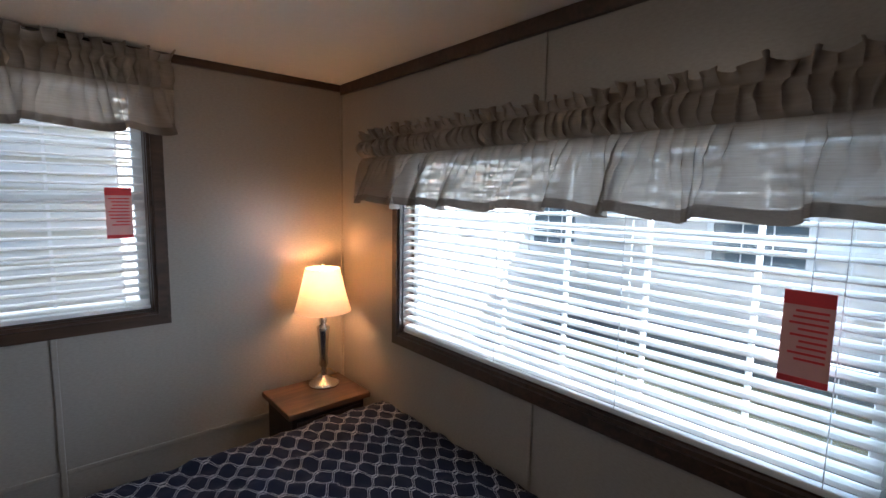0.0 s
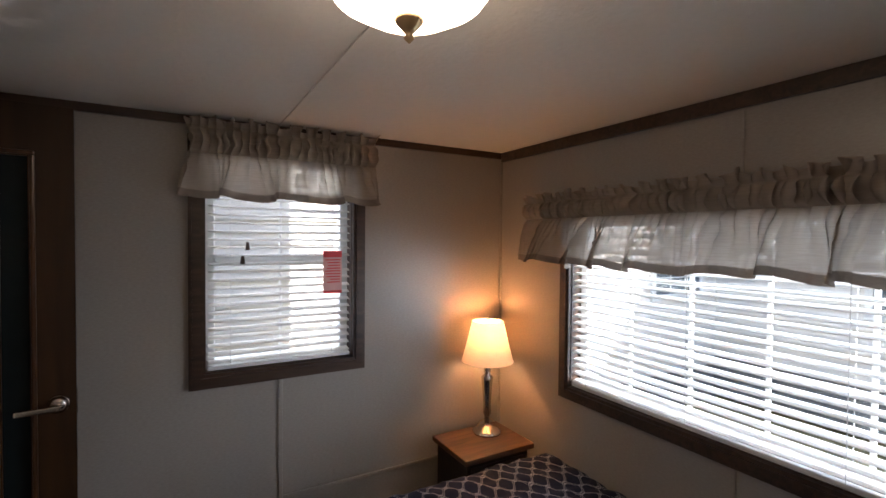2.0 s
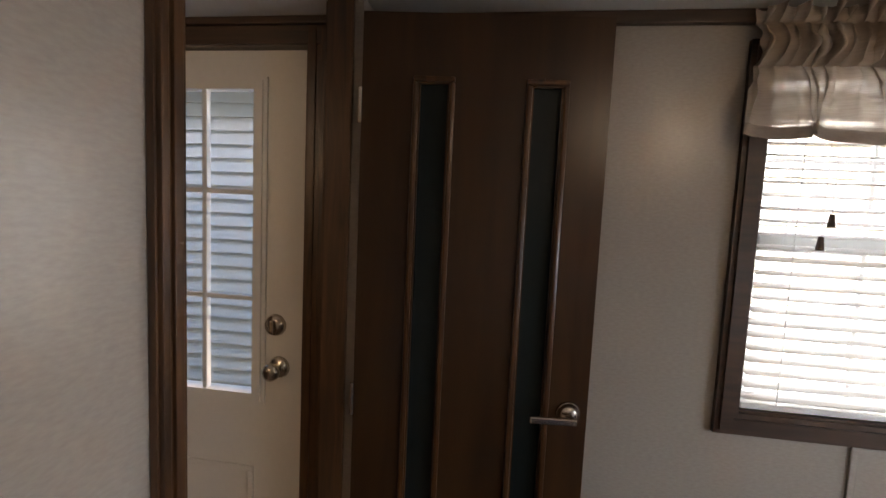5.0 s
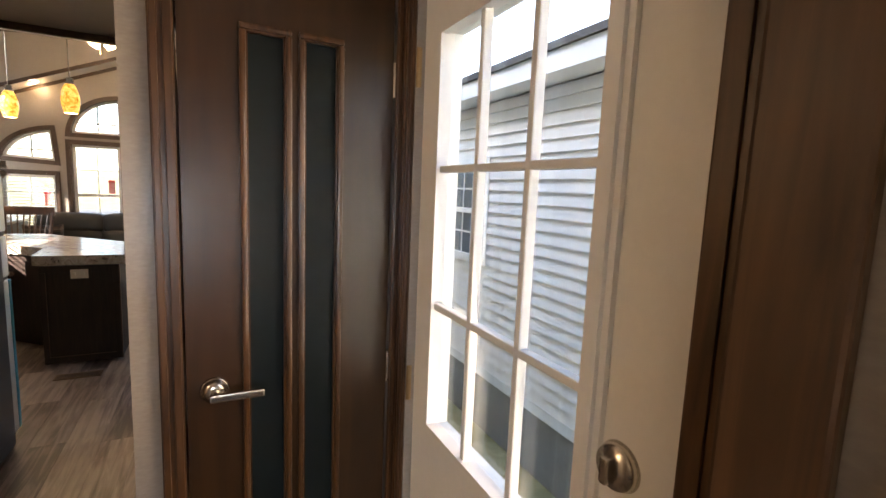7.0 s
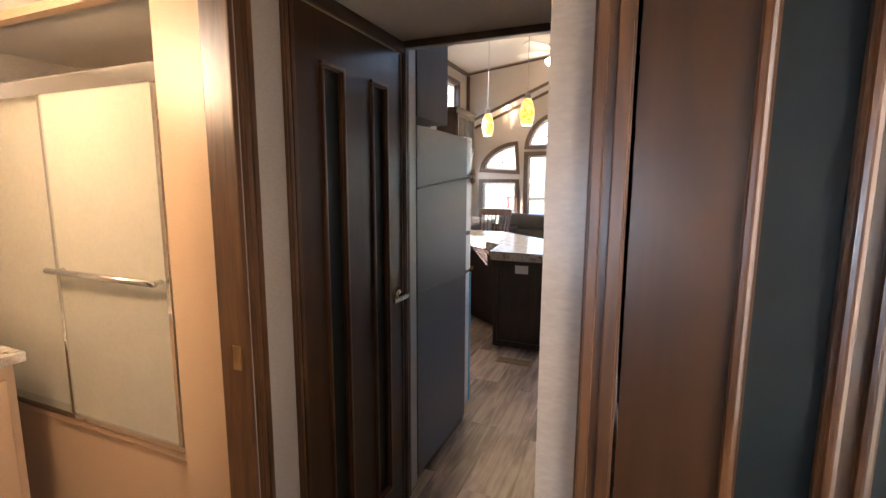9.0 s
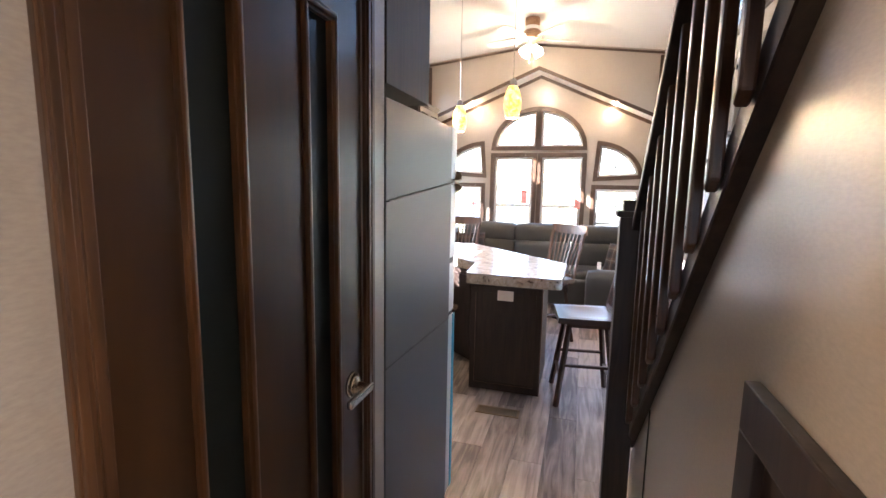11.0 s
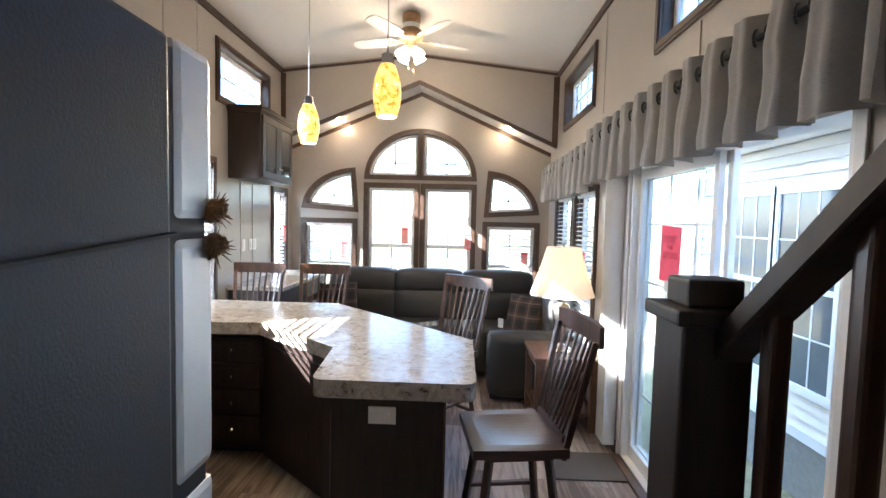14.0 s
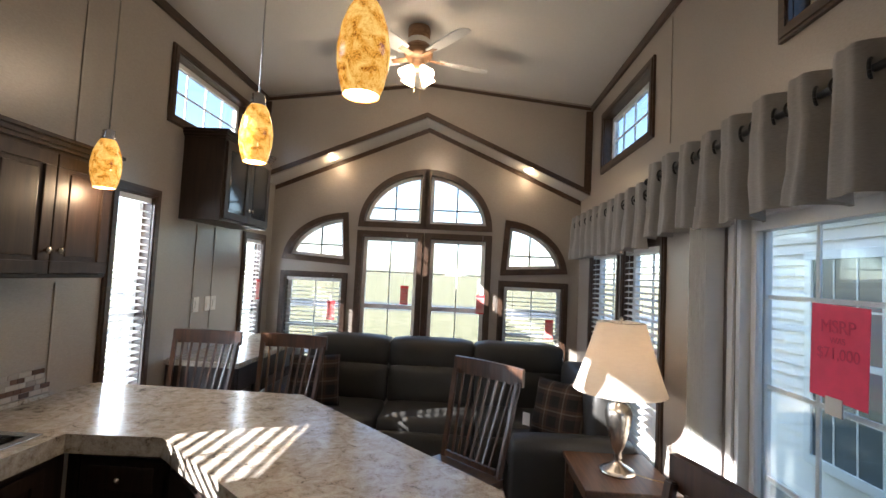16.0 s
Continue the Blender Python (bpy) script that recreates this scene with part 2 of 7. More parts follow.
def speckled(name, stops, scale=9.0, rough=0.25, coat=0.3):
    """Mottled laminate, mosaic glass and the like: distorted noise through colour stops."""
    m = bpy.data.materials.new(name)
    m.use_nodes = True
    n, l = m.node_tree.nodes, m.node_tree.links
    b = n["Principled BSDF"]
    b.inputs["Roughness"].default_value, b.inputs["Coat Weight"].default_value = rough, coat
    b.inputs["Coat Roughness"].default_value = 0.12
    tc = n.new("ShaderNodeTexCoord")
    a, c = n.new("ShaderNodeTexNoise"), n.new("ShaderNodeTexNoise")
    a.inputs["Scale"].default_value, a.inputs["Detail"].default_value, a.inputs["Distortion"].default_value = scale, 8, 1.2
    c.inputs["Scale"].default_value, c.inputs["Detail"].default_value, c.inputs["Distortion"].default_value = scale * 5, 5, 1.5
    mx = n.new("ShaderNodeMath")
    mx.operation, mx.inputs[1].default_value = "MULTIPLY_ADD", 0.6
    l.new(tc.outputs["Object"], a.inputs["Vector"]), l.new(tc.outputs["Object"], c.inputs["Vector"])
    l.new(c.outputs[0], mx.inputs[0]), l.new(a.outputs[0], mx.inputs[2])
    ramp = n.new("ShaderNodeValToRGB")
    els = ramp.color_ramp.elements
    while len(els) < len(stops):
        els.new(0.5)
    for e, (p, col) in zip(els, stops):
        e.position, e.color = p, (*col, 1)
    l.new(mx.outputs[0], ramp.inputs[0]), l.new(ramp.outputs[0], b.inputs["Base Color"])
    return m


WALL = material("wall_vinyl", (0.36, 0.32, 0.275), rough=0.29, scale=190, vary=0.15, bump=0.06, stretch=(0.35, 0.35, 1.0), big=1.1, spec=0.6)
CEILING = material("ceiling_board", (0.72, 0.69, 0.64), rough=0.8, scale=55, vary=0.035, bump=0.45, big=0.8)
MOULD = wood("moulding_wood", (0.030, 0.012, 0.004), (0.125, 0.053, 0.017), "z", 0.28, 0.2)
TRIM = wood("dark_trim_wood", (0.028, 0.015, 0.009), (0.085, 0.047, 0.028), "y", 0.42)
TRIM_Z = wood("dark_trim_wood_upright", (0.030, 0.014, 0.006), (0.115, 0.054, 0.022), "z", 0.32)
DOOR_WOOD = wood("door_wood", (0.014, 0.006, 0.0022), (0.060, 0.0265, 0.0088), "z", 0.30, 0.1, 0.35, soft=0.2)
ESPRESSO = wood("espresso_wood", (0.011, 0.006, 0.0045), (0.036, 0.020, 0.014), "z", 0.5, 0.03)
CHAIR_WOOD = wood("chair_wood", (0.026, 0.011, 0.006), (0.090, 0.041, 0.020), "z", 0.34, 0.25)
SEAT_WOOD = wood("polished_seat_wood", (0.022, 0.010, 0.006), (0.070, 0.034, 0.018), "y", 0.30, 0.8)
TABLE_WOOD = wood("table_wood", (0.05, 0.024, 0.012), (0.16, 0.080, 0.041), "y", 0.38, 0.25)
PLANK = wood("plank_wood", (0.095, 0.066, 0.050), (0.43, 0.345, 0.28), "y", 0.36, 0.18, 0.7, piece=0.34)
JOINT = material("floor_joint", (0.03, 0.025, 0.02), 0.8)
WHITE = material("white_paint", (0.74, 0.73, 0.70), 0.4, scale=60, vary=0.03)
VINYL = material("white_vinyl", (0.82, 0.82, 0.80), 0.35, scale=60, vary=0.03)
SLAT = cloth("blind_vinyl", (0.86, 0.85, 0.82), 0.25, 60, 0.5, 0.03)
GLASS = clear_glass("window_glass")
# grey tint added to dim the bright outdoors seen through these panes
PICTURE_GLASS = clear_glass("outdoor_dimming_glass", (0.70, 0.73, 0.74))
DARK_GLASS = material("dark_door_glass", (0.012, 0.017, 0.017), 0.32, scale=30, vary=0.1, spec=0.22)
NICKEL = material("brushed_nickel", (0.62, 0.57, 0.50), 0.26, 1.0, scale=80, vary=0.06)
CHROME = material("chrome", (0.75, 0.75, 0.74), 0.1, 1.0, scale=50, vary=0.03)
DOOR_STEEL = material("brushed_door_steel", (0.74, 0.74, 0.73), 0.42, 1.0, scale=40, vary=0.07, stretch=(1, 1, 30))
STEEL = material("stainless_steel", (0.58, 0.58, 0.57), 0.24, 1.0, scale=40, vary=0.07, stretch=(1, 1, 30))
BRASS = material("hinge_brass", (0.5, 0.36, 0.2), 0.35, 1.0)
FRIDGE = material("fridge_side_paint", (0.075, 0.076, 0.08), 0.36, 0.3, scale=260, vary=0.08, bump=0.2)
BLACK = material("black_plastic", (0.012, 0.012, 0.012), 0.4)
BLUE_FILM = material("blue_film", (0.03, 0.42, 0.62), 0.35)
LAMINATE = speckled("counter_laminate", ((0.56, (0.09, 0.07, 0.055)), (0.65, (0.34, 0.29, 0.23)), (0.80, (0.46, 0.41, 0.34)), (1.0, (0.58, 0.54, 0.47))), 17.0)
LEATHER = material("sofa_leather", (0.034, 0.033, 0.030), 0.5, scale=120, vary=0.18, bump=0.35, big=4)
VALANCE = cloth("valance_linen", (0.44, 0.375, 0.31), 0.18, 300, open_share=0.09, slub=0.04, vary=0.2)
# same linen as the skirt, darkened for the shade in the header's folds
VALANCE_TOP = cloth("valance_shaded_linen", (0.36, 0.30, 0.245), 0.03, 190, slub=0.05)
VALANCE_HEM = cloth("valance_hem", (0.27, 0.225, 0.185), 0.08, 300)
CURTAIN = cloth("grey_curtain", (0.33, 0.315, 0.295), 0.16, 260)
SHADE = cloth("lamp_shade_cloth", (0.82, 0.66, 0.50), 0.24, 120, 0.8, 0.06)
SHADE_PALE = cloth("pale_shade_cloth", (0.86, 0.78, 0.66), 0.55, 120, 0.8, 0.05)
BEDSPREAD = ring_print("bedspread_print")
RED_TAG = material("red_tag_card", (0.78, 0.06, 0.07), 0.5)
PINK_TAG = material("pale_tag_card", (0.84, 0.45, 0.42), 0.5)
PINK_SIGN = material("pink_sign_card", (0.86, 0.05, 0.14), 0.55)
INK = material("dark_ink", (0.66, 0.03, 0.105), 0.6)
SIDING = material("vinyl_siding", (0.80, 0.76, 0.70), 0.5, scale=30, vary=0.05, stretch=(1, 0.2, 3))
ROOF = material("roof_shingle", (0.09, 0.085, 0.08), 0.85, scale=25, vary=0.3, bump=0.5)
SKIRTING = material("grey_skirting", (0.22, 0.22, 0.21), 0.7, scale=20, vary=0.2)
GRASS = speckled("dry_grass", ((0.4, (0.10, 0.11, 0.035)), (0.65, (0.22, 0.19, 0.08)), (0.95, (0.34, 0.29, 0.15))), 1.5, 0.9, 0.0)
ROAD = material("road_asphalt", (0.12, 0.12, 0.125), 0.8, scale=20, vary=0.2)
FROST = cloth("shower_glass", (0.64, 0.60, 0.48), 0.45, 60, 0.12, 0.05, slub=1.0)
BATH_WALL = material("bath_wall_vinyl", (0.50, 0.345, 0.21), 0.40, scale=160, vary=0.06, bump=0.1)
TILE_A = material("mosaic_dark", (0.12, 0.07, 0.05), 0.2, piece=0.5)
TILE_B = material("mosaic_pale", (0.46, 0.41, 0.36), 0.2, piece=0.25)
PLATE = material("switch_plate", (0.78, 0.75, 0.69), 0.35, scale=60, vary=0.02)
SIDE_BAND = material("fridge_band", (0.04, 0.04, 0.042), 0.5, scale=20, vary=0.2)
TWINE = material("raffia_twine", (0.34, 0.25, 0.17), 0.9, scale=60, vary=0.5)
VENT = material("vent_metal", (0.24, 0.17, 0.10), 0.4, 0.6)
HOUSE_GLASS = material("house_window_glass", (0.10, 0.125, 0.14), 0.06, scale=8, vary=0.15)
MAT = material("door_mat", (0.10, 0.085, 0.07), 0.95, scale=300, vary=0.4, bump=0.6)


# white vinyl painted grey, the bars' shade against the bright sky
SHADED_MUNTIN = material("backlit_grey_vinyl", (0.38, 0.38, 0.37), 0.45, scale=30, vary=0.05)


def plaid(name):
    """Brushed brown, black and cream check."""
    m = bpy.data.materials.new(name)
    m.use_nodes = True
    n, l = m.node_tree.nodes, m.node_tree.links
    b = n["Principled BSDF"]
    b.inputs["Roughness"].default_value = 0.95
    tc, sep = n.new("ShaderNodeTexCoord"), n.new("ShaderNodeSeparateXYZ")
    l.new(tc.outputs["Object"], sep.inputs[0])
    bands = []
    for axis in ("X", "Z"):
        k, fr, rp = n.new("ShaderNodeMath"), n.new("ShaderNodeMath"), n.new("ShaderNodeValToRGB")
        k.operation, k.inputs[1].default_value = "MULTIPLY_ADD", 7.5
        k.inputs[2].default_value = 10.2
        fr.operation = "FRACT"
        l.new(sep.outputs[axis], k.inputs[0]), l.new(k.outputs[0], fr.inputs[0]), l.new(fr.outputs[0], rp.inputs[0])
        rp.color_ramp.interpolation = "CONSTANT"
        e = rp.color_ramp.elements
        e[0].position, e[0].color = 0.0, (0.016, 0.014, 0.013, 1)
        e[1].position, e[1].color = 0.42, (0.07, 0.042, 0.030, 1)
        for pos, c in ((0.62, (0.20, 0.16, 0.13, 1)), (0.70, (0.10, 0.055, 0.035, 1)), (0.86, (0.03, 0.02, 0.018, 1))):
            q = e.new(pos)
            q.color = c
        bands.append(rp)
    mix, nz, mul = n.new("ShaderNodeMix"), n.new("ShaderNodeTexNoise"), n.new("ShaderNodeMix")
    mix.data_type = mul.data_type = "RGBA"
    mix.inputs[0].default_value = 0.5
    l.new(bands[0].outputs[0], mix.inputs[6]), l.new(bands[1].outputs[0], mix.inputs[7])
    nz.inputs["Scale"].default_value = 160
    l.new(tc.outputs["Object"], nz.inputs["Vector"])
    mul.blend_type, mul.inputs[0].default_value = "MULTIPLY", 0.5
    l.new(mix.outputs[2], mul.inputs[6]), l.new(nz.outputs[0], mul.inputs[7])
    l.new(mul.outputs[2], b.inputs["Base Color"])
    bp = n.new("ShaderNodeBump")
    bp.inputs["Strength"].default_value, bp.inputs["Distance"].default_value = 0.5, 0.003
    l.new(nz.outputs[0], bp.inputs["Height"]), l.new(bp.outputs[0], b.inputs["Normal"])
    return m


PLAID = plaid("plaid_fleece")

# ---------------------------------------------------------------- building helpers
XL, YB, YE, YU = -3.329, -1.053, 10.127, 9.771   # left wall, rear wall, window wall, gable face
RX, EAVE, RIDGE = -1.657, 3.40, 3.585            # ridge line and ceiling heights
LOW = 2.135                                      # ceiling of bedroom and hall


def box(bm, x0, x1, y0, y1, z0, z1, bevel=0.0):
    r = bmesh.ops.create_cube(bm, size=1.0)
    for v in r["verts"]:
        v.co = Vector(((x0 + x1) / 2 + v.co.x * (x1 - x0), (y0 + y1) / 2 + v.co.y * (y1 - y0), (z0 + z1) / 2 + v.co.z * (z1 - z0)))
    if bevel:
        es = list({e for v in r["verts"] for e in v.link_edges})
        bmesh.ops.bevel(bm, geom=es, offset=bevel, segments=2, affect="EDGES", profile=0.6)
    return r["verts"]


def bar(bm, a, b, w, h, bevel=0.0, up=(0, 0, 1)):
    """A rectangular bar from a to b."""
    a, b = Vector(a), Vector(b)
    d = b - a
    q = d.to_track_quat("Z", "Y" if abs(d.normalized().dot(Vector((0, 1, 0)))) < 0.95 else "X")
    r = bmesh.ops.create_cube(bm, size=1.0)
    m = Matrix.Translation((a + b) / 2) @ q.to_matrix().to_4x4() @ Matrix.Diagonal((w, h, d.length, 1))
    bmesh.ops.transform(bm, matrix=m, verts=r["verts"])
    if bevel:
        bmesh.ops.bevel(bm, geom=list({e for v in r["verts"] for e in v.link_edges}), offset=bevel, segments=2, affect="EDGES")


def rod(bm, a, b, r0, r1=None, seg=12):
    a, b = Vector(a), Vector(b)
    d = b - a
    r = bmesh.ops.create_cone(bm, cap_ends=True, segments=seg, radius1=r0, radius2=r0 if r1 is None else r1, depth=d.length)
    m = Matrix.Translation((a + b) / 2) @ d.to_track_quat("Z", "Y").to_matrix().to_4x4()
    bmesh.ops.transform(bm, matrix=m, verts=r["verts"])


def lathe(bm, profile, seg=24, at=(0, 0, 0), cap=False):
    """Turns a profile of (radius, height) about z."""
    rings = []
    for r, z in profile:
        rings.append([bm.verts.new((at[0] + r * math.cos(2 * math.pi * k / seg), at[1] + r * math.sin(2 * math.pi * k / seg), at[2] + z)) for k in range(seg)])
    for a, b in zip(rings, rings[1:]):
        for k in range(seg):
            bm.faces.new((a[k], a[(k + 1) % seg], b[(k + 1) % seg], b[k]))
    if cap:
        bm.faces.new(rings[0][::-1]), bm.faces.new(rings[-1])


def tube(bm, pts, radii, seg=16):
    """A round tube swept along a line of points, with a radius at each."""
    pts, rings = [Vector(p) for p in pts], []
    side = None
    for k, p in enumerate(pts):
        d = (pts[min(k + 1, len(pts) - 1)] - pts[max(k - 1, 0)]).normalized()
        side = (d.orthogonal() if side is None else side - d * side.dot(d)).normalized()
        other = d.cross(side)
        rings.append([bm.verts.new(p + (side * math.cos(2 * math.pi * a / seg) + other * math.sin(2 * math.pi * a / seg)) * radii[k]) for a in range(seg)])
    for a, b in zip(rings, rings[1:]):
        for k in range(seg):
            bm.faces.new((a[k], a[(k + 1) % seg], b[(k + 1) % seg], b[k]))
    bm.faces.new(rings[0][::-1]), bm.faces.new(rings[-1])


def mesh_of(name, bm, mat, smooth=False):
    bmesh.ops.recalc_face_normals(bm, faces=bm.faces)
    me = bpy.data.meshes.new(name)
    bm.to_mesh(me)
    bm.free()
    me.materials.append(mat)
    if smooth:
        for p in me.polygons:
            p.use_smooth = True
    return me


def part(name, bm, mat, parent=None, label="", smooth=False, at=None):
    ob = new(name, mesh_of(name, bm, mat, smooth))
    if parent is not None:
        ob.parent = parent
    if at is not None:
        ob.location = at
    if label:
        tagged(ob, label)
    return ob


def thing(name, at, label, category, group="", turn=0.0):
    ob = new(name)
    ob.empty_display_size = 0.1
    ob.matrix_basis = pose(*at, 0, 0, turn)
    return tagged(ob, label, category, group)


def structure(name, bm, mat, label="", category="", smooth=False):
    ob = part(name, bm, mat, None, "", smooth)
    return tagged(ob, label, category, "", "structure")


def quick(name, boxes, mat, parent, label="", bevel=0.0, at=None, smooth=False):
    bm = bmesh.new()
    for b in boxes:
        box(bm, *b, bevel=bevel)
    return part(name, bm, mat, parent, label, smooth, at)


def slab(outline, holes, place, depth):
    """A wall sheet from a 2D outline with holes, laid into the world by place(u, v, d) and given a thickness."""
    bm = bmesh.new()
    edges = []
    for loop in (outline, *holes):
        vs = [bm.verts.new(place(u, v, 0.0)) for u, v in loop]
        edges += [bm.edges.new((a, b)) for a, b in zip(vs, vs[1:] + vs[:1])]
    bmesh.ops.triangle_fill(bm, use_beauty=True, use_dissolve=False, edges=edges)
    push = Vector(place(0, 0, depth)) - Vector(place(0, 0, 0))
    r = bmesh.ops.extrude_face_region(bm, geom=list(bm.faces))
    bmesh.ops.translate(bm, vec=push, verts=[g for g in r["geom"] if isinstance(g, bmesh.types.BMVert)])
    return bm


def rect(u0, u1, v0, v1):
    return [(u0, v0), (u1, v0), (u1, v1), (u0, v1)]


def right(u, v, d):
    return (d, u, v)


def left(u, v, d):
    return (XL - d, u, v)


def rear(u, v, d):
    return (u, YB - d, v)


def end(u, v, d):
    return (u, YE + d, v)


def pbox(bm, place, u0, u1, v0, v1, d0, d1, bevel=0.0):
    a, b = place(u0, v0, d0), place(u1, v1, d1)
    box(bm, *sorted((a[0], b[0])), *sorted((a[1], b[1])), *sorted((a[2], b[2])), bevel=bevel)


_count = {"window": 0}


def window(place, u0, u1, v0, v1, cols=2, rows=2, split=False, casing=0.06, label="window with dark wood casing and white vinyl sash", glass=None):
    """A window in a hole (u0..u1, v0..v1 is the casing's outer edge). The wall's hole is inset by the casing."""
    _count["window"] += 1
    w = tagged(new("window_%d" % _count["window"]), label, "window", "", "structure")
    c = casing
    bm = bmesh.new()
    for o, t in ((0.0, 0.018), (c * 0.22, 0.026), (c * 0.62, 0.02)):
        e = c - o if o else c
        for b in ((u0 + o, u1 - o, v1 - e, v1 - o), (u0 + o, u1 - o, v0 + o, v0 + e), (u0 + o, u0 + e, v0 + e, v1 - e), (u1 - e, u1 - o, v0 + e, v1 - e)):
            pbox(bm, place, *b, -t, -0.001)
    part("window_frame", bm, TRIM, w)
    i = c - 0.008
    a0, a1, b0, b1 = u0 + i, u1 - i, v0 + i, v1 - i
    bm = bmesh.new()
    for b in ((a0, a1, b1 - 0.012, b1), (a0, a1, b0, b0 + 0.012), (a0, a0 + 0.012, b0, b1), (a1 - 0.012, a1, b0, b1)):
        pbox(bm, place, *b, 0.0, 0.11)
    part("window_lining", bm, TRIM, w)
    s = 0.038
    bm = bmesh.new()
    g0, g1, h0, h1 = a0 + 0.012, a1 - 0.012, b0 + 0.012, b1 - 0.012
    for b in ((g0, g1, h1 - s, h1), (g0, g1, h0, h0 + s), (g0, g0 + s, h0 + s, h1 - s), (g1 - s, g1, h0 + s, h1 - s)):
        pbox(bm, place, *b, 0.06, 0.10, 0.004)
    mid = (h0 + h1) / 2
    if split:
        pbox(bm, place, g0 + s, g1 - s, mid - 0.022, mid + 0.022, 0.055, 0.10, 0.004)
    part("sash", bm, VINYL, w, "white vinyl sash")
    bm = bmesh.new()
    for k in range(1, cols):
        u = g0 + (g1 - g0) * k / cols
        pbox(bm, place, u - 0.006, u + 0.006, h0 + s, h1 - s, 0.074, 0.086)
    for k in range(1, rows):
        v = h0 + (h1 - h0) * k / rows
        if not (split and abs(v - mid) < 0.03):
            pbox(bm, place, g0 + s, g1 - s, v - 0.006, v + 0.006, 0.0745, 0.0855)
    if cols > 1 or rows > 1:
        part("muntin", bm, VINYL, w, "thin white muntin bars")
    else:
        bm.free()
    bm = bmesh.new()
    pbox(bm, place, g0 + s - 0.005, g1 - s + 0.005, h0 + s - 0.005, h1 - s + 0.005, 0.078, 0.082)
    p = part("pane", bm, glass or GLASS, w)
    p.visible_shadow = False
    return w


def blind(place, u0, u1, v0, v1, tilt=12.0, pitch=0.043, depth=0.045, label="white horizontal slat blind, lowered and half open", at=0.02, width=0.048):
    """A lowered slat blind between u0..u1 and v0..v1, its slats tilted by so many degrees."""
    mid = Vector(place((u0 + u1) / 2, v0, at))
    b = tagged(new("window_blind"), label, "blind", "window blinds")
    b.location = mid
    bm = bmesh.new()
    pbox(bm, place, u0, u1, v1 - 0.04, v1, at - 0.02, at + 0.025, 0.004)
    bmesh.ops.translate(bm, vec=-mid, verts=bm.verts)
    part("headrail", bm, VINYL, b)
    bm = bmesh.new()
    pbox(bm, place, u0, u1, v0, v0 + 0.018, at - 0.022, at + 0.022, 0.005)
    bmesh.ops.translate(bm, vec=-mid, verts=bm.verts)
    part("bottom_rail", bm, VINYL, b)
    # one slat, slightly crowned across its width
    out = Vector(place(0, 0, 1)) - Vector(place(0, 0, 0))
    along = Vector(place(1, 0, 0)) - Vector(place(0, 0, 0))
    bm = bmesh.new()
    rows = []
    for s in (-0.5, -0.2, 0.2, 0.5):
        d, h = s * width * math.cos(radians(tilt)), s * width * math.sin(radians(tilt)) + 0.004 * (1 - 4 * s * s)
        rows.append([bm.verts.new(out * d + Vector((0, 0, h)) + along * u) for u in (-(u1 - u0) / 2 + 0.004, (u1 - u0) / 2 - 0.004)])
    for r0, r1 in zip(rows, rows[1:]):
        bm.faces.new((r0[0], r0[1], r1[1], r1[0]))
    r = bmesh.ops.extrude_face_region(bm, geom=list(bm.faces))
    bmesh.ops.translate(bm, vec=(0, 0, 0.0025), verts=[g for g in r["geom"] if isinstance(g, bmesh.types.BMVert)])
    me = mesh_of("slat", bm, SLAT)
    n = int((v1 - 0.05 - v0 - 0.02) / pitch)
    for k in range(n):
        o = new("slat", me)
        o.parent, o.location = b, (0, 0, 0.03 + k * pitch)
        o.rotation_euler = (random.uniform(-0.006, 0.006), random.uniform(-0.006, 0.006), 0)
    bm = bmesh.new()
    m = max(2, round((u1 - u0) / 0.5) + 1)
    for k in range(m):
        u = u0 + 0.09 + (u1 - u0 - 0.18) * k / (m - 1)
        for dd in (-0.5, 0.5):
            q = Vector(place(u, v0, at)) - mid + out * dd * width
            box(bm, q.x - 0.001, q.x + 0.001, q.y - 0.001, q.y + 0.001, 0.01, v1 - v0 - 0.03)
    tagged(part("ladder_cord", bm, VINYL, b), kind="stuff")
    return b


def tag_card(place, u, v, d, w=0.085, h=0.2, cord=0.30):
    """A hanging warning card: pale card with red bands, a warning triangle and bars of small print."""
    t = tagged(new("warning_tag"), "red and white warning card hanging on a blind cord", "tag", "warning tags")
    o = Vector(place(u, v, d))
    t.location = o
    out = Vector(place(0, 0, -1)) - Vector(place(0, 0, 0))
    along = Vector(place(1, 0, 0)) - Vector(place(0, 0, 0))

    def flat(name, boxes, mat, lift):
        bm = bmesh.new()
        for a0, a1, z0, z1 in boxes:
            p, q = along * a0 + out * lift, along * a1 + out * (lift + 0.0015)
            box(bm, *sorted((p.x, q.x)), *sorted((p.y, q.y)), z0, z1)
        return part(name, bm, mat, t)

    flat("card", [(-w / 2, w / 2, -h, 0)], PINK_TAG, 0)
    flat("band", [(-w / 2, w / 2, -0.03, 0)], RED_TAG, 0.0016)
    flat("band", [(-w / 2, w / 2, -h, -h + 0.014)], RED_TAG, 0.0016)
    flat("print", [(-w * 0.4, w * (0.1 + 0.3 * random.random()), -0.045 - k * 0.013, -0.040 - k * 0.013) for k in range(9)], RED_TAG, 0.0016)
    bm = bmesh.new()
    bar(bm, (0, 0, 0), (0, 0, cord), 0.0018, 0.0018)
    part("cord", bm, VINYL, t)
    return t

# ---------------------------------------------------------------- the shell
T = 0.12
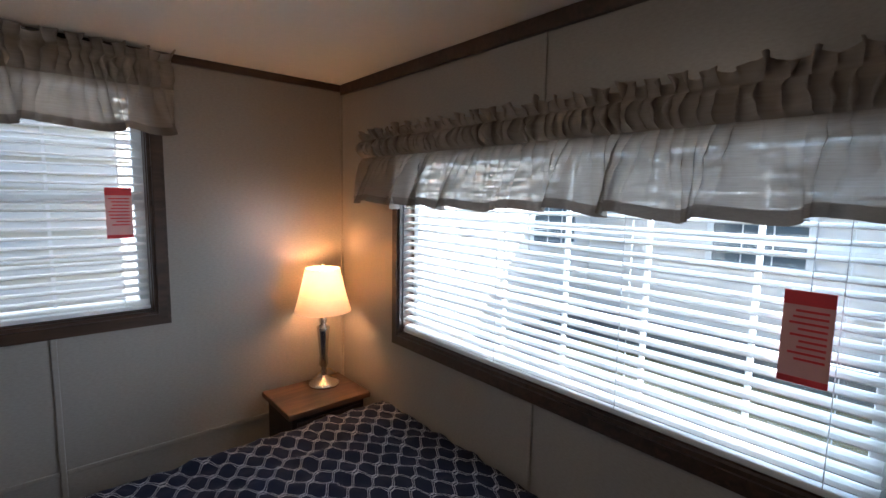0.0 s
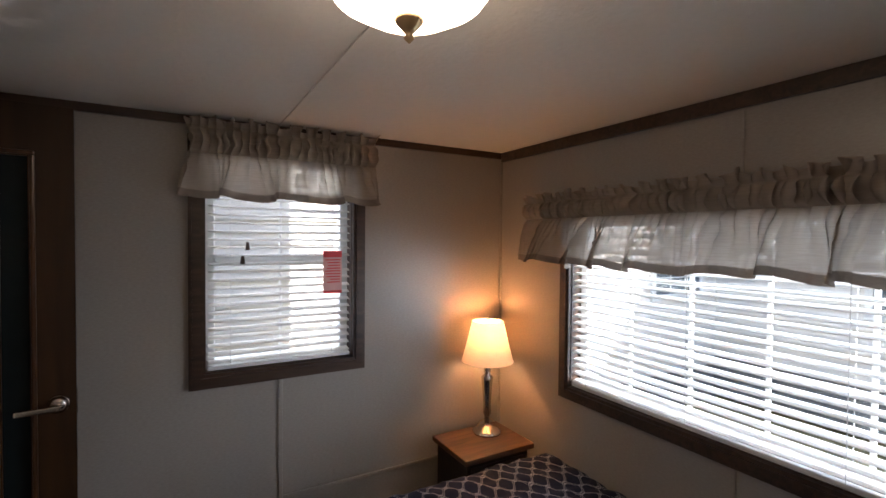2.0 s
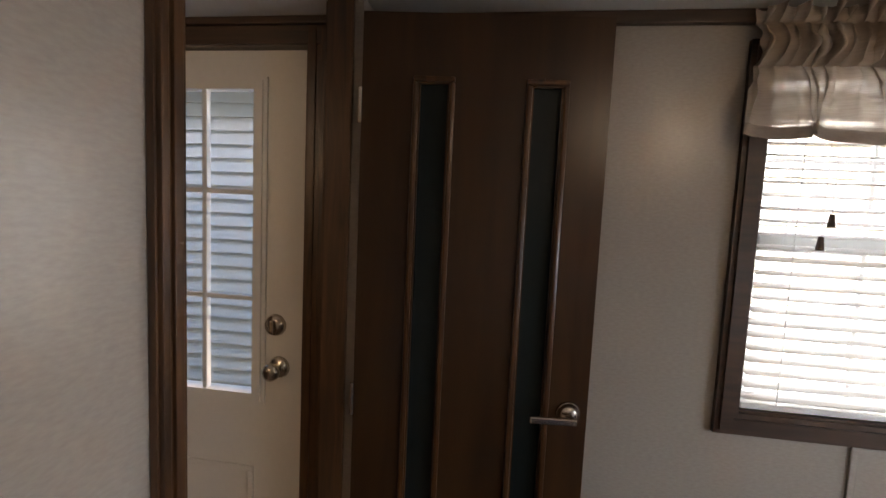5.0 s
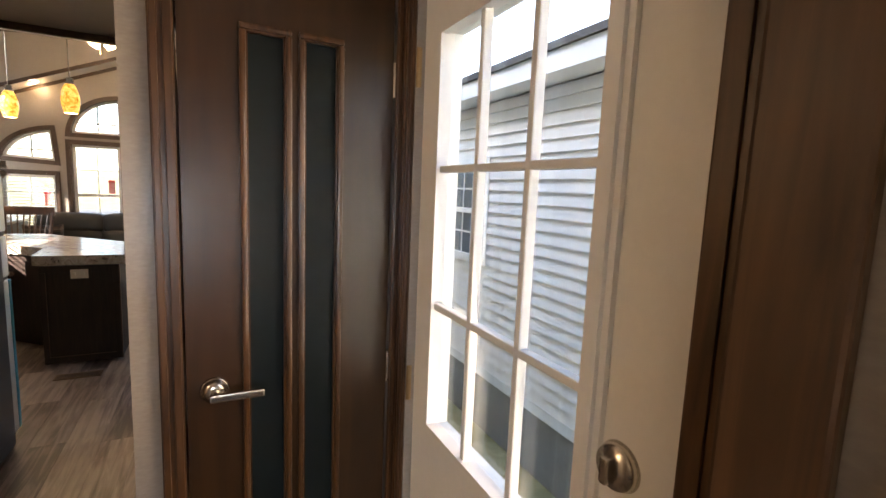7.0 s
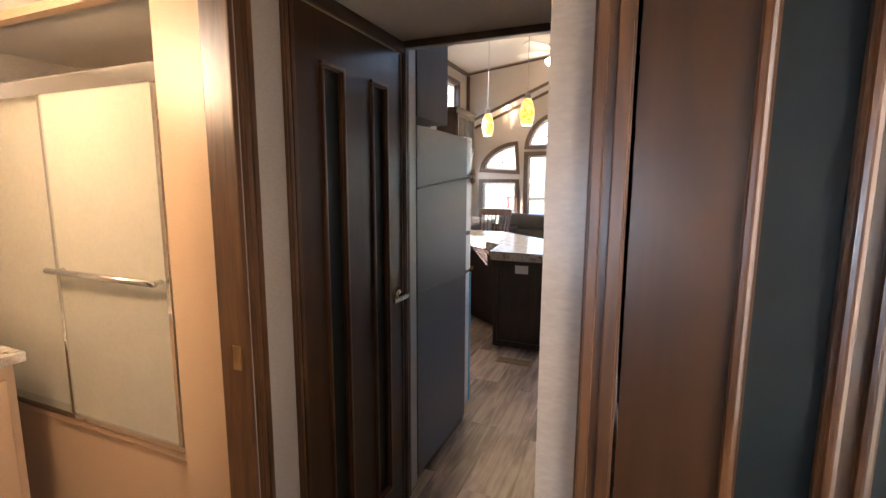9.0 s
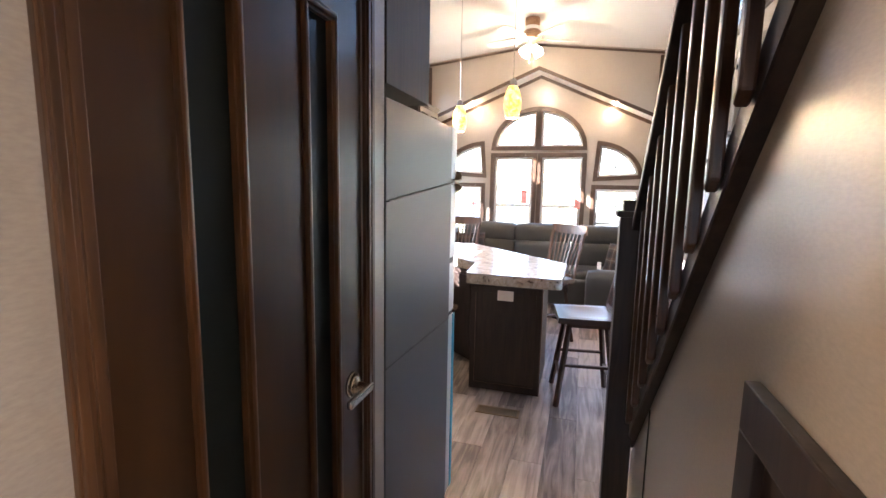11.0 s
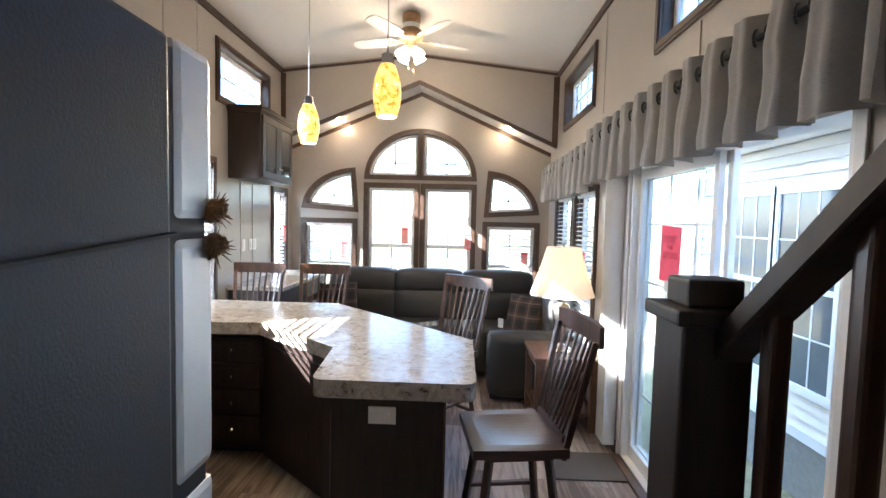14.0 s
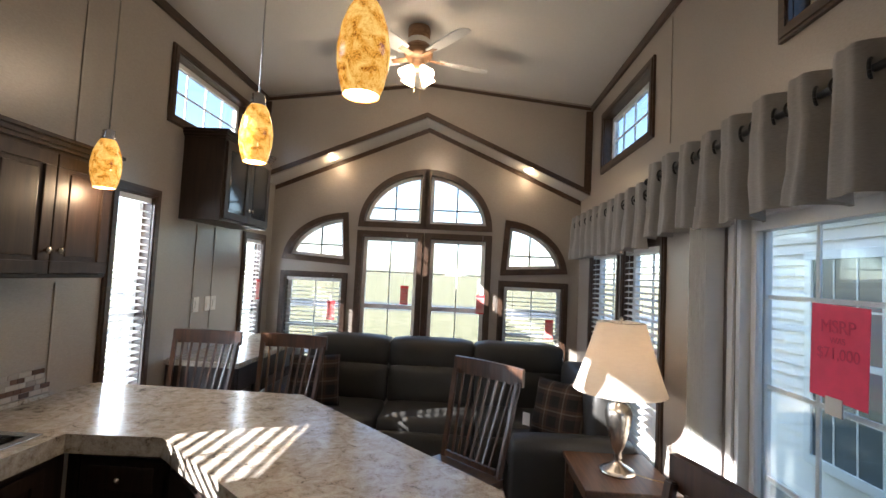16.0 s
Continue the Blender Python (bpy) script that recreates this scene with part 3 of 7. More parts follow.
# casing outlines of the openings (u0, u1, v0, v1)
BED_SIDE = (-0.215, 0.545, 1.003, 2.06)
BED_REAR = (-2.26, -0.503, 0.878, 1.80)
SINK_WIN = (5.88, 6.69, 1.07, 2.0)
TALL_L1 = (7.79, 8.235, 0.45, 2.115)
TALL_L2 = (9.46, 9.945, 0.45, 1.96)
CLERE = (8.245, 9.40, 2.615, 3.175)
CLERE2 = (5.45, 6.90, 2.615, 3.175)
CLERE3 = (5.90, 7.02, 2.615, 3.175)
PAIR_A, PAIR_B = (8.02, 8.80, 0.42, 1.95), (8.82, 9.66, 0.42, 1.95)
DOOR_OUT = (1.765, 2.605, 0.0, 2.055)
PATIO = (5.56, 7.31, 0.0, 1.985)
CEN_L, CEN_R = (-2.385, -1.662, 0.45, 2.075), (-1.652, -0.93, 0.45, 2.075)
SIDE_L, SIDE_R = (-3.20, -2.465, 0.45, 1.605), (-0.845, -0.113, 0.45, 1.605)


def hole(o, c=0.052):
    return rect(o[0] + c, o[1] - c, o[2] + c, o[3] - c)


def arc(cx, cz, rx, rz, a0, a1, n=20):
    return [(cx + rx * math.cos(radians(a0 + (a1 - a0) * k / n)), cz + rz * math.sin(radians(a0 + (a1 - a0) * k / n))) for k in range(n + 1)]


ARCH = (RX, 2.115, 0.72, 0.625)
QUART_L = (-2.455, 1.69, 0.735, 0.545)
QUART_R = (-0.83, 1.66, 0.70, 0.565)

low_outline = [(YB, -0.3), (YE, -0.3), (YE, EAVE + 0.02), (YB, EAVE + 0.02)]
structure("wall_right", slab(low_outline, [hole(BED_SIDE), rect(DOOR_OUT[0], DOOR_OUT[1], 0.0, DOOR_OUT[3]), rect(*PATIO), hole(PAIR_A), hole(PAIR_B), hole(CLERE), hole(CLERE3)], right, T), WALL, "greige vinyl-covered wall panel with windows", "wall")
structure("wall_left", slab(low_outline, [hole(SINK_WIN), hole(TALL_L1), hole(TALL_L2), hole(CLERE), hole(CLERE2)], left, T), WALL, "greige vinyl-covered wall panel with windows", "wall")
gable = [(XL, -0.3), (0, -0.3), (0, EAVE), (RX, RIDGE), (XL, EAVE)]
structure("wall_rear", slab(gable, [hole(BED_REAR)], rear, T), WALL, "greige vinyl-covered bedroom wall with a wide window", "wall")
inset = 0.05
arch_hole_l = [(RX - 0.012 - inset * 0.5, ARCH[1] + inset)] + arc(RX, ARCH[1] + inset * 0.5, ARCH[2] - inset, ARCH[3] - inset, 93, 175) + [(RX - ARCH[2] + inset, ARCH[1] + inset)]
arch_hole_r = [(2 * RX - u, v) for u, v in arch_hole_l][::-1]


def quart_hole(q, side):
    cx, cz, rx, rz = q
    pts = arc(cx - side * 0 + side * 0, cz + inset * 0.5, rx - inset, rz - inset, 3, 87)
    pts = [(u if u > cx + inset else cx + inset, max(v, cz + inset)) for u, v in pts]
    pts = [(cx + inset, cz + inset)] + [p for p in pts if p[0] > cx + inset + 0.004 and p[1] > cz + inset + 0.004]
    return [(cx + side * (u - cx), v) for u, v in pts]


ql, qr = quart_hole(QUART_L, -1), quart_hole(QUART_R, 1)
structure("wall_end", slab([(XL, -0.3), (0, -0.3), (0, 3.3), (XL, 3.3)], [hole(CEN_L), hole(CEN_R), hole(SIDE_L), hole(SIDE_R), arch_hole_l, arch_hole_r, ql, qr], end, T), WALL, "greige end wall with arched picture windows", "wall")
structure("wall_gable", slab([(XL, 2.53), (RX, 3.225), (0, 2.49), (0, EAVE), (RX, RIDGE), (XL, EAVE)], [], lambda u, v, d: (u, YU + d, v), 0.05), WALL, "greige gable wall above a sloped soffit", "wall")

# sloped soffit between the gable face and the window wall, in two leaves
bm = bmesh.new()
for (xa, za), (xb, zb) in (((XL, 2.53), (RX, 3.225)), ((RX, 3.225), (0.0, 2.49))):
    vs = [bm.verts.new(p) for p in ((xa, YU + 0.05, za), (xb, YU + 0.05, zb), (xb, YE, zb), (xa, YE, za))]
    bm.faces.new(vs)
r = bmesh.ops.extrude_face_region(bm, geom=list(bm.faces))
bmesh.ops.translate(bm, vec=(0, 0, 0.04), verts=[g for g in r["geom"] if isinstance(g, bmesh.types.BMVert)])
structure("soffit", bm, CEILING, "white sloped soffit with recessed lights", "soffit")

# ceilings
bm = bmesh.new()
for (xa, za), (xb, zb) in (((XL - T, EAVE - 0.02), (RX, RIDGE)), ((RX, RIDGE), (T, EAVE - 0.02))):
    vs = [bm.verts.new(p) for p in ((xa, YB - T, za), (xb, YB - T, zb), (xb, YE + T, zb), (xa, YE + T, za))]
    bm.faces.new(vs)
r = bmesh.ops.extrude_face_region(bm, geom=list(bm.faces))
bmesh.ops.translate(bm, vec=(0, 0, 0.12), verts=[g for g in r["geom"] if isinstance(g, bmesh.types.BMVert)])
structure("ceiling", bm, CEILING, "off-white vaulted ceiling board", "ceiling")
bm = bmesh.new()
box(bm, XL, 0, YB, 1.60, LOW, LOW + 0.1)
structure("ceiling_bedroom", bm, CEILING, "off-white low bedroom ceiling with a seam", "ceiling")
bm = bmesh.new()
box(bm, XL, 0, 1.60, 2.67, LOW, LOW + 0.1)
box(bm, XL, -0.66, 2.67, 3.87, LOW, LOW + 0.1)
structure("ceiling_hall", bm, CEILING, "off-white low hall ceiling", "ceiling")
bm = bmesh.new()
box(bm, XL, -0.66, 3.87, 3.93, LOW - 0.02, EAVE)
structure("wall_loft", bm, WALL, "greige upper wall closing off the loft", "wall")
bm = bmesh.new()
box(bm, -0.66, 0, 2.60, 2.66, LOW + 0.1, EAVE)
structure("wall_stair_head", bm, WALL, "greige wall at the head of the stairs", "wall")
bm = bmesh.new()
box(bm, XL, 0, YB, YE, -0.06, -0.006)
structure("floor", bm, JOINT, "grey-brown wood plank floor", "floor")

# bedroom partition, with a doorway beside the outer wall
PY0, PY1, DX0, DX1 = 1.55, 1.64, -0.83, -0.13
bm = bmesh.new()
box(bm, XL, DX0, PY0, PY1, 0, LOW)
box(bm, DX1, 0, PY0, PY1, 0, LOW)
structure("wall_partition", bm, WALL, "greige partition wall with a bedroom doorway", "wall")
# hall side wall, with bath and pantry doorways
HX = -1.505
bm = bmesh.new()
box(bm, HX - 0.09, HX, PY1, 2.16, 0, LOW)
box(bm, HX - 0.09, HX, 2.16, 2.95, 2.09, LOW)
box(bm, HX - 0.09, HX, 2.95, 3.16, 0, LOW)
box(bm, HX - 0.09, HX, 3.16, 3.86, 2.10, LOW)
box(bm, HX - 0.09, HX, 3.86, 4.0, 0, LOW)
structure("wall_hall", bm, WALL, "greige hall wall with bathroom and pantry doorways", "wall")
bm = bmesh.new()
box(bm, XL, HX - 0.09, 3.92, 4.0, 0, LOW)
structure("wall_kitchen_back", bm, WALL, "greige wall behind the refrigerator", "wall")
# closet front and the wall under the stairs
SX = -0.66
bm = bmesh.new()
box(bm, SX, -0.555, 2.67, 2.75, 0, LOW)
box(bm, -0.03, 0, 2.67, 2.75, 0, LOW)
box(bm, -0.555, -0.03, 2.67, 2.75, 2.09, LOW)
structure("wall_closet", bm, WALL, "greige closet front under the stairs", "wall")


def string_low(y):
    return 0.335 + 1.02 * (5.005 - y)


side = [(2.75, 0), (5.06, 0), (5.06, max(0.05, string_low(5.06))), (3.12, string_low(3.12)), (2.75, string_low(3.12))]
structure("wall_stairs", slab(side, [], lambda u, v, d: (SX + d, u, v), 0.07), WALL, "greige panel wall under the staircase", "wall")

# bathroom
bm = bmesh.new()
box(bm, -1.87, HX - 0.092, 3.0, 3.08, 0, LOW)
box(bm, XL, -1.87, 3.02, 3.06, LOW - 0.03, LOW)
structure("wall_bath", bm, BATH_WALL, "warm beige bathroom wall beside the shower", "wall")
bm = bmesh.new()
box(bm, XL, HX - 0.1, 3.80, 3.90, 0, LOW)
structure("wall_shower", bm, BATH_WALL, "beige shower surround", "wall")


# trims ------------------------------------------------------------
def strip(name, boxes, mat=TRIM, label="dark wood trim", cat="trim"):
    bm = bmesh.new()
    for b in boxes:
        box(bm, *b, bevel=0.004)
    return structure(name, bm, mat, label, cat)


strip("trim_bedroom", [(XL, -0.022, YB + 0.001, YB + 0.022, LOW - 0.052, LOW), (-0.022, -0.001, YB, PY0, LOW - 0.035, LOW), (-0.022, -0.001, PY1, 2.67, LOW - 0.022, LOW), (XL + 0.001, XL + 0.02, YB, PY0, LOW - 0.035, LOW), (XL + 0.02, -0.86, PY0 - 0.02, PY0 - 0.001, LOW - 0.035, LOW)], label="dark wood ceiling trim around the bedroom")
strip("trim_eaves", [(-0.024, -0.001, 3.0, YU, EAVE - 0.075, EAVE - 0.012), (XL + 0.001, XL + 0.024, 4.0, YU, EAVE - 0.075, EAVE - 0.012), (-0.07, -0.001, YU - 0.02, YU - 0.001, 2.52, EAVE - 0.07), (XL + 0.001, XL + 0.06, YU - 0.02, YU - 0.001, 2.56, EAVE - 0.07)], label="dark wood trim along the eaves")
bm = bmesh.new()
for y, zl, za, zr, w in ((YU - 0.013, 2.555, 3.245, 2.515, 0.05), (YE - 0.012, 2.505, 3.20, 2.465, 0.05), (YU - 0.012, EAVE - 0.045, RIDGE - 0.03, EAVE - 0.045, 0.03)):
    for (xa, a), (xb, b) in (((XL + 0.01, zl), (RX, za)), ((RX, za), (-0.01, zr))):
        vs = [bm.verts.new(p) for p in ((xa, y, a - w / 2), (xb, y, b - w / 2), (xb, y, b + w / 2), (xa, y, a + w / 2))]
        f = bm.faces.new(vs)
        rr = bmesh.ops.extrude_face_region(bm, geom=[f])
        bmesh.ops.translate(bm, vec=(0, 0.011, 0), verts=[g for g in rr["geom"] if isinstance(g, bmesh.types.BMVert)])
structure("trim_gable", bm, TRIM, "dark wood trim along the gable and soffit", "trim")
strip("trim_hall_header", [(HX, SX, 3.855, 3.869, LOW - 0.03, LOW - 0.001)], label="dark wood trim at the end of the low ceiling")
# panel battens and rails
strip("batten_bedroom", [(-0.008, -0.001, 0.17, 0.19, 0.0, 1.0), (-0.008, -0.001, YB, 0.17, 0.445, 0.465), (-0.008, -0.001, 0.19, 0.9, 0.445, 0.465), (-1.33, -1.315, YB + 0.001, YB + 0.007, 0, 0.878), (-1.33, -1.318, YB + 0.001, YB + 0.007, 1.8, 2.10), (-0.012, -0.001, YB + 0.001, YB + 0.012, 0, 2.1)], WALL, "greige batten over a wall panel joint", "batten")
strip("batten_living", [(XL + 0.001, XL + 0.007, y, y + 0.013, a, b) for y, a, b in ((7.48, 0.95, 1.5), (7.52, 2.2, 3.3), (8.70, 0.8, 1.94), (8.97, 0.8, 1.94), (6.2, 2.2, 2.6))] + [(-0.007, -0.001, y, y + 0.013, a, b) for y, a, b in ((8.0, 2.5, 3.3), (7.5, 0.1, 2.0), (5.2, 1.0, 3.3), (6.5, 2.1, 2.6))], WALL, "greige batten over a wall panel joint", "batten")
bm = bmesh.new()
bar(bm, (-2.9, 0.19, LOW - 0.002), (0, 0.19, LOW - 0.002), 0.006, 0.008)
bar(bm, (DX0, 1.56, LOW - 0.003), (-0.02, 1.56, LOW - 0.003), 0.008, 0.022)
structure("batten_ceiling", bm, CEILING, "off-white batten over the ceiling board joint", "batten")
strip("baseboard", [(HX, HX + 0.012, 2.99, 3.12, 0, 0.07), (SX - 0.012, SX - 0.001, 2.68, 5.0, 0, 0.06), (-0.014, -0.001, 7.36, 9.9, 0, 0.08), (XL + 0.001, XL + 0.014, 7.83, 9.9, 0, 0.08)], TRIM, "dark wood baseboard", "baseboard")

# windows
window(right, *BED_SIDE, cols=2, rows=4, split=True)
window(rear, *BED_REAR, cols=6, rows=3)
window(left, *SINK_WIN, cols=2, rows=4, split=True)
window(left, *TALL_L1, cols=2, rows=4, split=True)
window(left, *TALL_L2, cols=2, rows=4, split=True)
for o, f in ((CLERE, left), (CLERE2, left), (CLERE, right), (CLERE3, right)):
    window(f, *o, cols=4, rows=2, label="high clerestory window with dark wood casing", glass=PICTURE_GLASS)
window(right, *PAIR_A, cols=2, rows=4, split=True)
window(right, *PAIR_B, cols=2, rows=4, split=True)
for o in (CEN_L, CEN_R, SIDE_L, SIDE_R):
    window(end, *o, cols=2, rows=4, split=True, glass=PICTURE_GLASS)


def arched_window(loop, spans, label):
    """A window of any outline: casing swept round the loop, white sash inside, muntins and pane."""
    _count["window"] += 1
    w = tagged(new("window_%d" % _count["window"]), label, "window", "", "structure")
    cx, cz = sum(p[0] for p in loop) / len(loop), sum(p[1] for p in loop) / len(loop)

    def grown(by):
        out, n = [], len(loop)
        for k in range(n):
            a, b, c = Vector(loop[k - 1]), Vector(loop[k]), Vector(loop[(k + 1) % n])
            d = ((b - a).normalized() + (c - b).normalized())
            nrm = Vector((d.y, -d.x))
            nrm = nrm.normalized() if nrm.length > 1e-6 else Vector((0, 0))
            if nrm.dot(b - Vector((cx, cz))) < 0:
                nrm = -nrm
            s = max(0.45, abs(nrm.dot(Vector(((b - a).y, -(b - a).x)).normalized())))
            out.append(tuple(b + nrm * by / s))
        return out

    def band(name, by0, by1, d0, d1, mat):
        bm = bmesh.new()
        a, b = grown(by0), grown(by1)
        n = len(loop)
        v = [[bm.verts.new(end(*p, d)) for p in ring] for ring, d in ((a, d0), (b, d0), (b, d1), (a, d1))]
        for i in range(4):
            for k in range(n):
                bm.faces.new((v[i][k], v[i][(k + 1) % n], v[(i + 1) % 4][(k + 1) % n], v[(i + 1) % 4][k]))
        return part(name, bm, mat, w)

    band("window_frame", -0.008, 0.05, -0.024, -0.001, TRIM)
    band("window_lining", -0.012, 0.0, 0.0, 0.11, TRIM)
    band("sash", -0.045, -0.012, 0.06, 0.10, VINYL)
    bm = bmesh.new()
    for u0, u1, v0, v1 in spans:
        pbox(bm, end, u0 - (0.004 if u1 - u0 < v1 - v0 else 0), u1 + (0.004 if u1 - u0 < v1 - v0 else 0), v0 - (0.004 if v1 - v0 < u1 - u0 else 0), v1 + (0.004 if v1 - v0 < u1 - u0 else 0), 0.072, 0.088)
    part("muntin", bm, SHADED_MUNTIN, w, "thin muntin bars, greyed as if seen against the sky")
    bm = bmesh.new()
    bm.faces.new([bm.verts.new(end(*p, 0.08)) for p in grown(-0.02)])
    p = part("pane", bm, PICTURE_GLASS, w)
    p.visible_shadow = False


arched_window(arch_hole_l, [(-2.0, -1.99, 2.16, 2.60), (-2.32, -1.69, 2.33, 2.34)], "half-arched window with dark wood casing and white grid")
arched_window(arch_hole_r, [(-1.325, -1.315, 2.16, 2.60), (-1.62, -1.0, 2.33, 2.34)], "half-arched window with dark wood casing and white grid")
arched_window(ql, [(-2.80, -2.79, 1.74, 2.12), (-3.10, -2.5, 1.90, 1.91)], "quarter-round window with dark wood casing")
arched_window(qr, [(-0.52, -0.51, 1.70, 2.12), (-0.77, -0.2, 1.87, 1.88)], "quarter-round window with dark wood casing")

# ---------------------------------------------------------------- doors and casings
def lever(bm_parent, x, y, z, side, toward):
    """A satin nickel lever: rose and handle. side: +1 or -1 in the door's depth, toward: which way the lever points."""
    h = part("door_handle", _rose(x, y, z, side), NICKEL, bm_parent, "satin nickel lever handle", True)
    bm = bmesh.new()
    y1 = y + side * 0.052
    rod(bm, (x, y + side * 0.01, z), (x, y1, z), 0.010)
    box(bm, *sorted((x - toward * 0.012, x + toward * 0.112)), *sorted((y1 - side * 0.007, y1 + side * 0.007)), z - 0.010, z + 0.010, bevel=0.005)
    part("lever", bm, NICKEL, h)


def _rose(x, y, z, side):
    bm = bmesh.new()
    rod(bm, (x, y, z), (x, y + side * 0.008, z), 0.034, 0.031, 24)
    rod(bm, (x, y + side * 0.008, z), (x, y + side * 0.018, z), 0.031, 0.016, 24)
    return bm


def panel_door(name, at, turn, w, h, strips, handle, label, lead, z_strip=(0.15, 1.93)):
    """A wood door with two tall narrow dark glass strips in moulded frames. Local x runs from the hinge, y is its thickness."""
    d = tagged(new(name), label, "door", "", "structure")
    d.matrix_basis = pose(*at, 0, 0, turn)
    z0, z1 = z_strip
    holes = [rect(a + 0.014, b - 0.014, z0 + 0.014, z1 - 0.014) for a, b in strips]
    part("door_panel", slab(rect(0.004, w - 0.004, 0.012, h), holes, lambda u, v, dd: (u, -0.0175 + dd, v), 0.035), DOOR_WOOD, d)
    for a, b in strips:
        bm = bmesh.new()
        for s in (-1, 1):
            for o0, o1, t, r in ((0.0, 0.015, 0.029, 0.006), (0.013, 0.019, 0.020, 0.0)):
                for u0, u1, v0, v1 in ((a + o0, b - o0, z1 - o1, z1 - o0), (a + o0, b - o0, z0 + o0, z0 + o1), (a + o0, a + o1, z0 + o1, z1 - o1), (b - o1, b - o0, z0 + o1, z1 - o1)):
                    box(bm, u0, u1, *sorted((s * 0.008, s * t)), v0, v1, bevel=r)
        part("moulding", bm, MOULD, d)
        quick("glass_strip", [(a + 0.012, b - 0.012, -0.004, 0.004, z0 + 0.012, z1 - 0.012)], DARK_GLASS, d, "dark frosted glass strip")
    lever(d, handle, -0.0175, 1.045, -1, lead)
    lever(d, handle, 0.0175, 1.045, 1, lead)
    quick("latch", [(w - 0.0045, w - 0.002, -0.011, 0.011, 1.0, 1.09)], NICKEL, d)
    for z in (0.25, 1.05, 1.85):
        bm = bmesh.new()
        for s in (-1, 1):
            rod(bm, (0.001, s * 0.022, z - 0.045), (0.001, s * 0.022, z + 0.045), 0.006)
        part("hinge", bm, NICKEL, d)
    return d


panel_door("door_1", (-0.135, 1.548, 0.0), -84.3, 0.655, 2.09, ((0.14, 0.25), (0.435, 0.545)), 0.60, "open dark wood bedroom door with two narrow glass strips", -1)
panel_door("door_2", (-0.035, 2.6875, 0.0), 180.0, 0.517, 2.08, ((0.139, 0.252), (0.268, 0.387)), 0.452, "closed brown wood closet door with two narrow glass strips", -1)
panel_door("door_3", (-1.5225, 3.164, 0.0), 90.0, 0.693, 2.08, ((0.128, 0.262), (0.436, 0.565)), 0.632, "closed dark wood pantry door with two narrow glass strips", -1)


def casing(name, boxes, label):
    bm = bmesh.new()
    for axis, a0, a1, face, side, z0, z1 in boxes:
        # three stepped ridges across the width of each board
        w = a1 - a0
        for f0, f1, t in ((0.0, 1.0, 0.012), (0.08, 0.36, 0.019), (0.58, 0.94, 0.017)):
            lo, hi = sorted((face + side * 0.001, face + side * t))
            if axis == "x":
                box(bm, a0 + w * f0, a0 + w * f1, lo, hi, z0, z1, bevel=0.002)
            else:
                box(bm, lo, hi, a0 + w * f0, a0 + w * f1, z0, z1, bevel=0.002)
    structure(name, bm, TRIM_Z, label, "trim")


casing("trim_closet_door", [("x", -0.603, -0.553, 2.67, -1, 0, 2.13), ("x", -0.033, -0.002, 2.67, -1, 0, 2.13)], "dark wood casing of the closet door")
casing("trim_pantry_door", [("y", 3.118, 3.162, HX, 1, 0, 2.13), ("y", 3.860, 3.905, HX, 1, 0, 2.13)], "dark wood casing of the pantry door")
casing("trim_bath_door", [("y", 2.952, 3.0, HX, 1, 0, 2.12), ("y", 2.11, 2.158, HX, 1, 0, 2.12)], "dark wood casing of the bathroom doorway")
casing("trim_bedroom_door", [("x", -0.876, -0.83, PY0, -1, 0, 2.13), ("x", -0.876, -0.83, PY1, 1, 0, 2.13), ("x", -0.128, -0.06, PY1, 1, 0, 2.13)], "dark wood casing of the bedroom doorway")
casing("trim_outer_door", [("y", 1.69, 1.763, 0.0, -1, 0, 2.11), ("y", 2.607, 2.66, 0.0, -1, 0, 2.11)], "dark wood casing of the outer door")
strip("jamb_bedroom", [(DX0 - 0.0, DX0 + 0.016, PY0 - 0.006, PY1 + 0.006, 0, LOW), (DX1 - 0.016, DX1, PY0 + 0.022, PY1 + 0.006, 0, LOW)], TRIM_Z, "dark wood door jamb", "jamb")
strip("jamb_bath", [(HX - 0.10, HX + 0.002, 2.934, 2.95, 0, 2.09), (HX - 0.10, HX + 0.002, 2.16, 2.176, 0, 2.09)], TRIM_Z, "dark wood door jamb with a strike plate", "jamb")
quick("strike_plate", [(HX - 0.05, HX - 0.02, 2.931, 2.934, 1.02, 1.09), (HX - 0.042, HX - 0.03, 2.930, 2.9312, 1.04, 1.07)], BRASS, None)
tagged(bpy.data.objects["strike_plate"], "small brass strike plate on the bathroom door jamb", "strike plate", "", "structure")
strip("trim_door_heads", [(-0.016, -0.001, 1.69, 2.66, 2.056, 2.11), (HX + 0.001, HX + 0.016, 3.118, 3.905, 2.085, 2.13), (-0.603, -0.002, 2.654, 2.669, 2.085, 2.13), (HX + 0.001, HX + 0.016, 2.11, 3.0, 2.09, 2.13)], TRIM, "dark wood head casings over the doors")


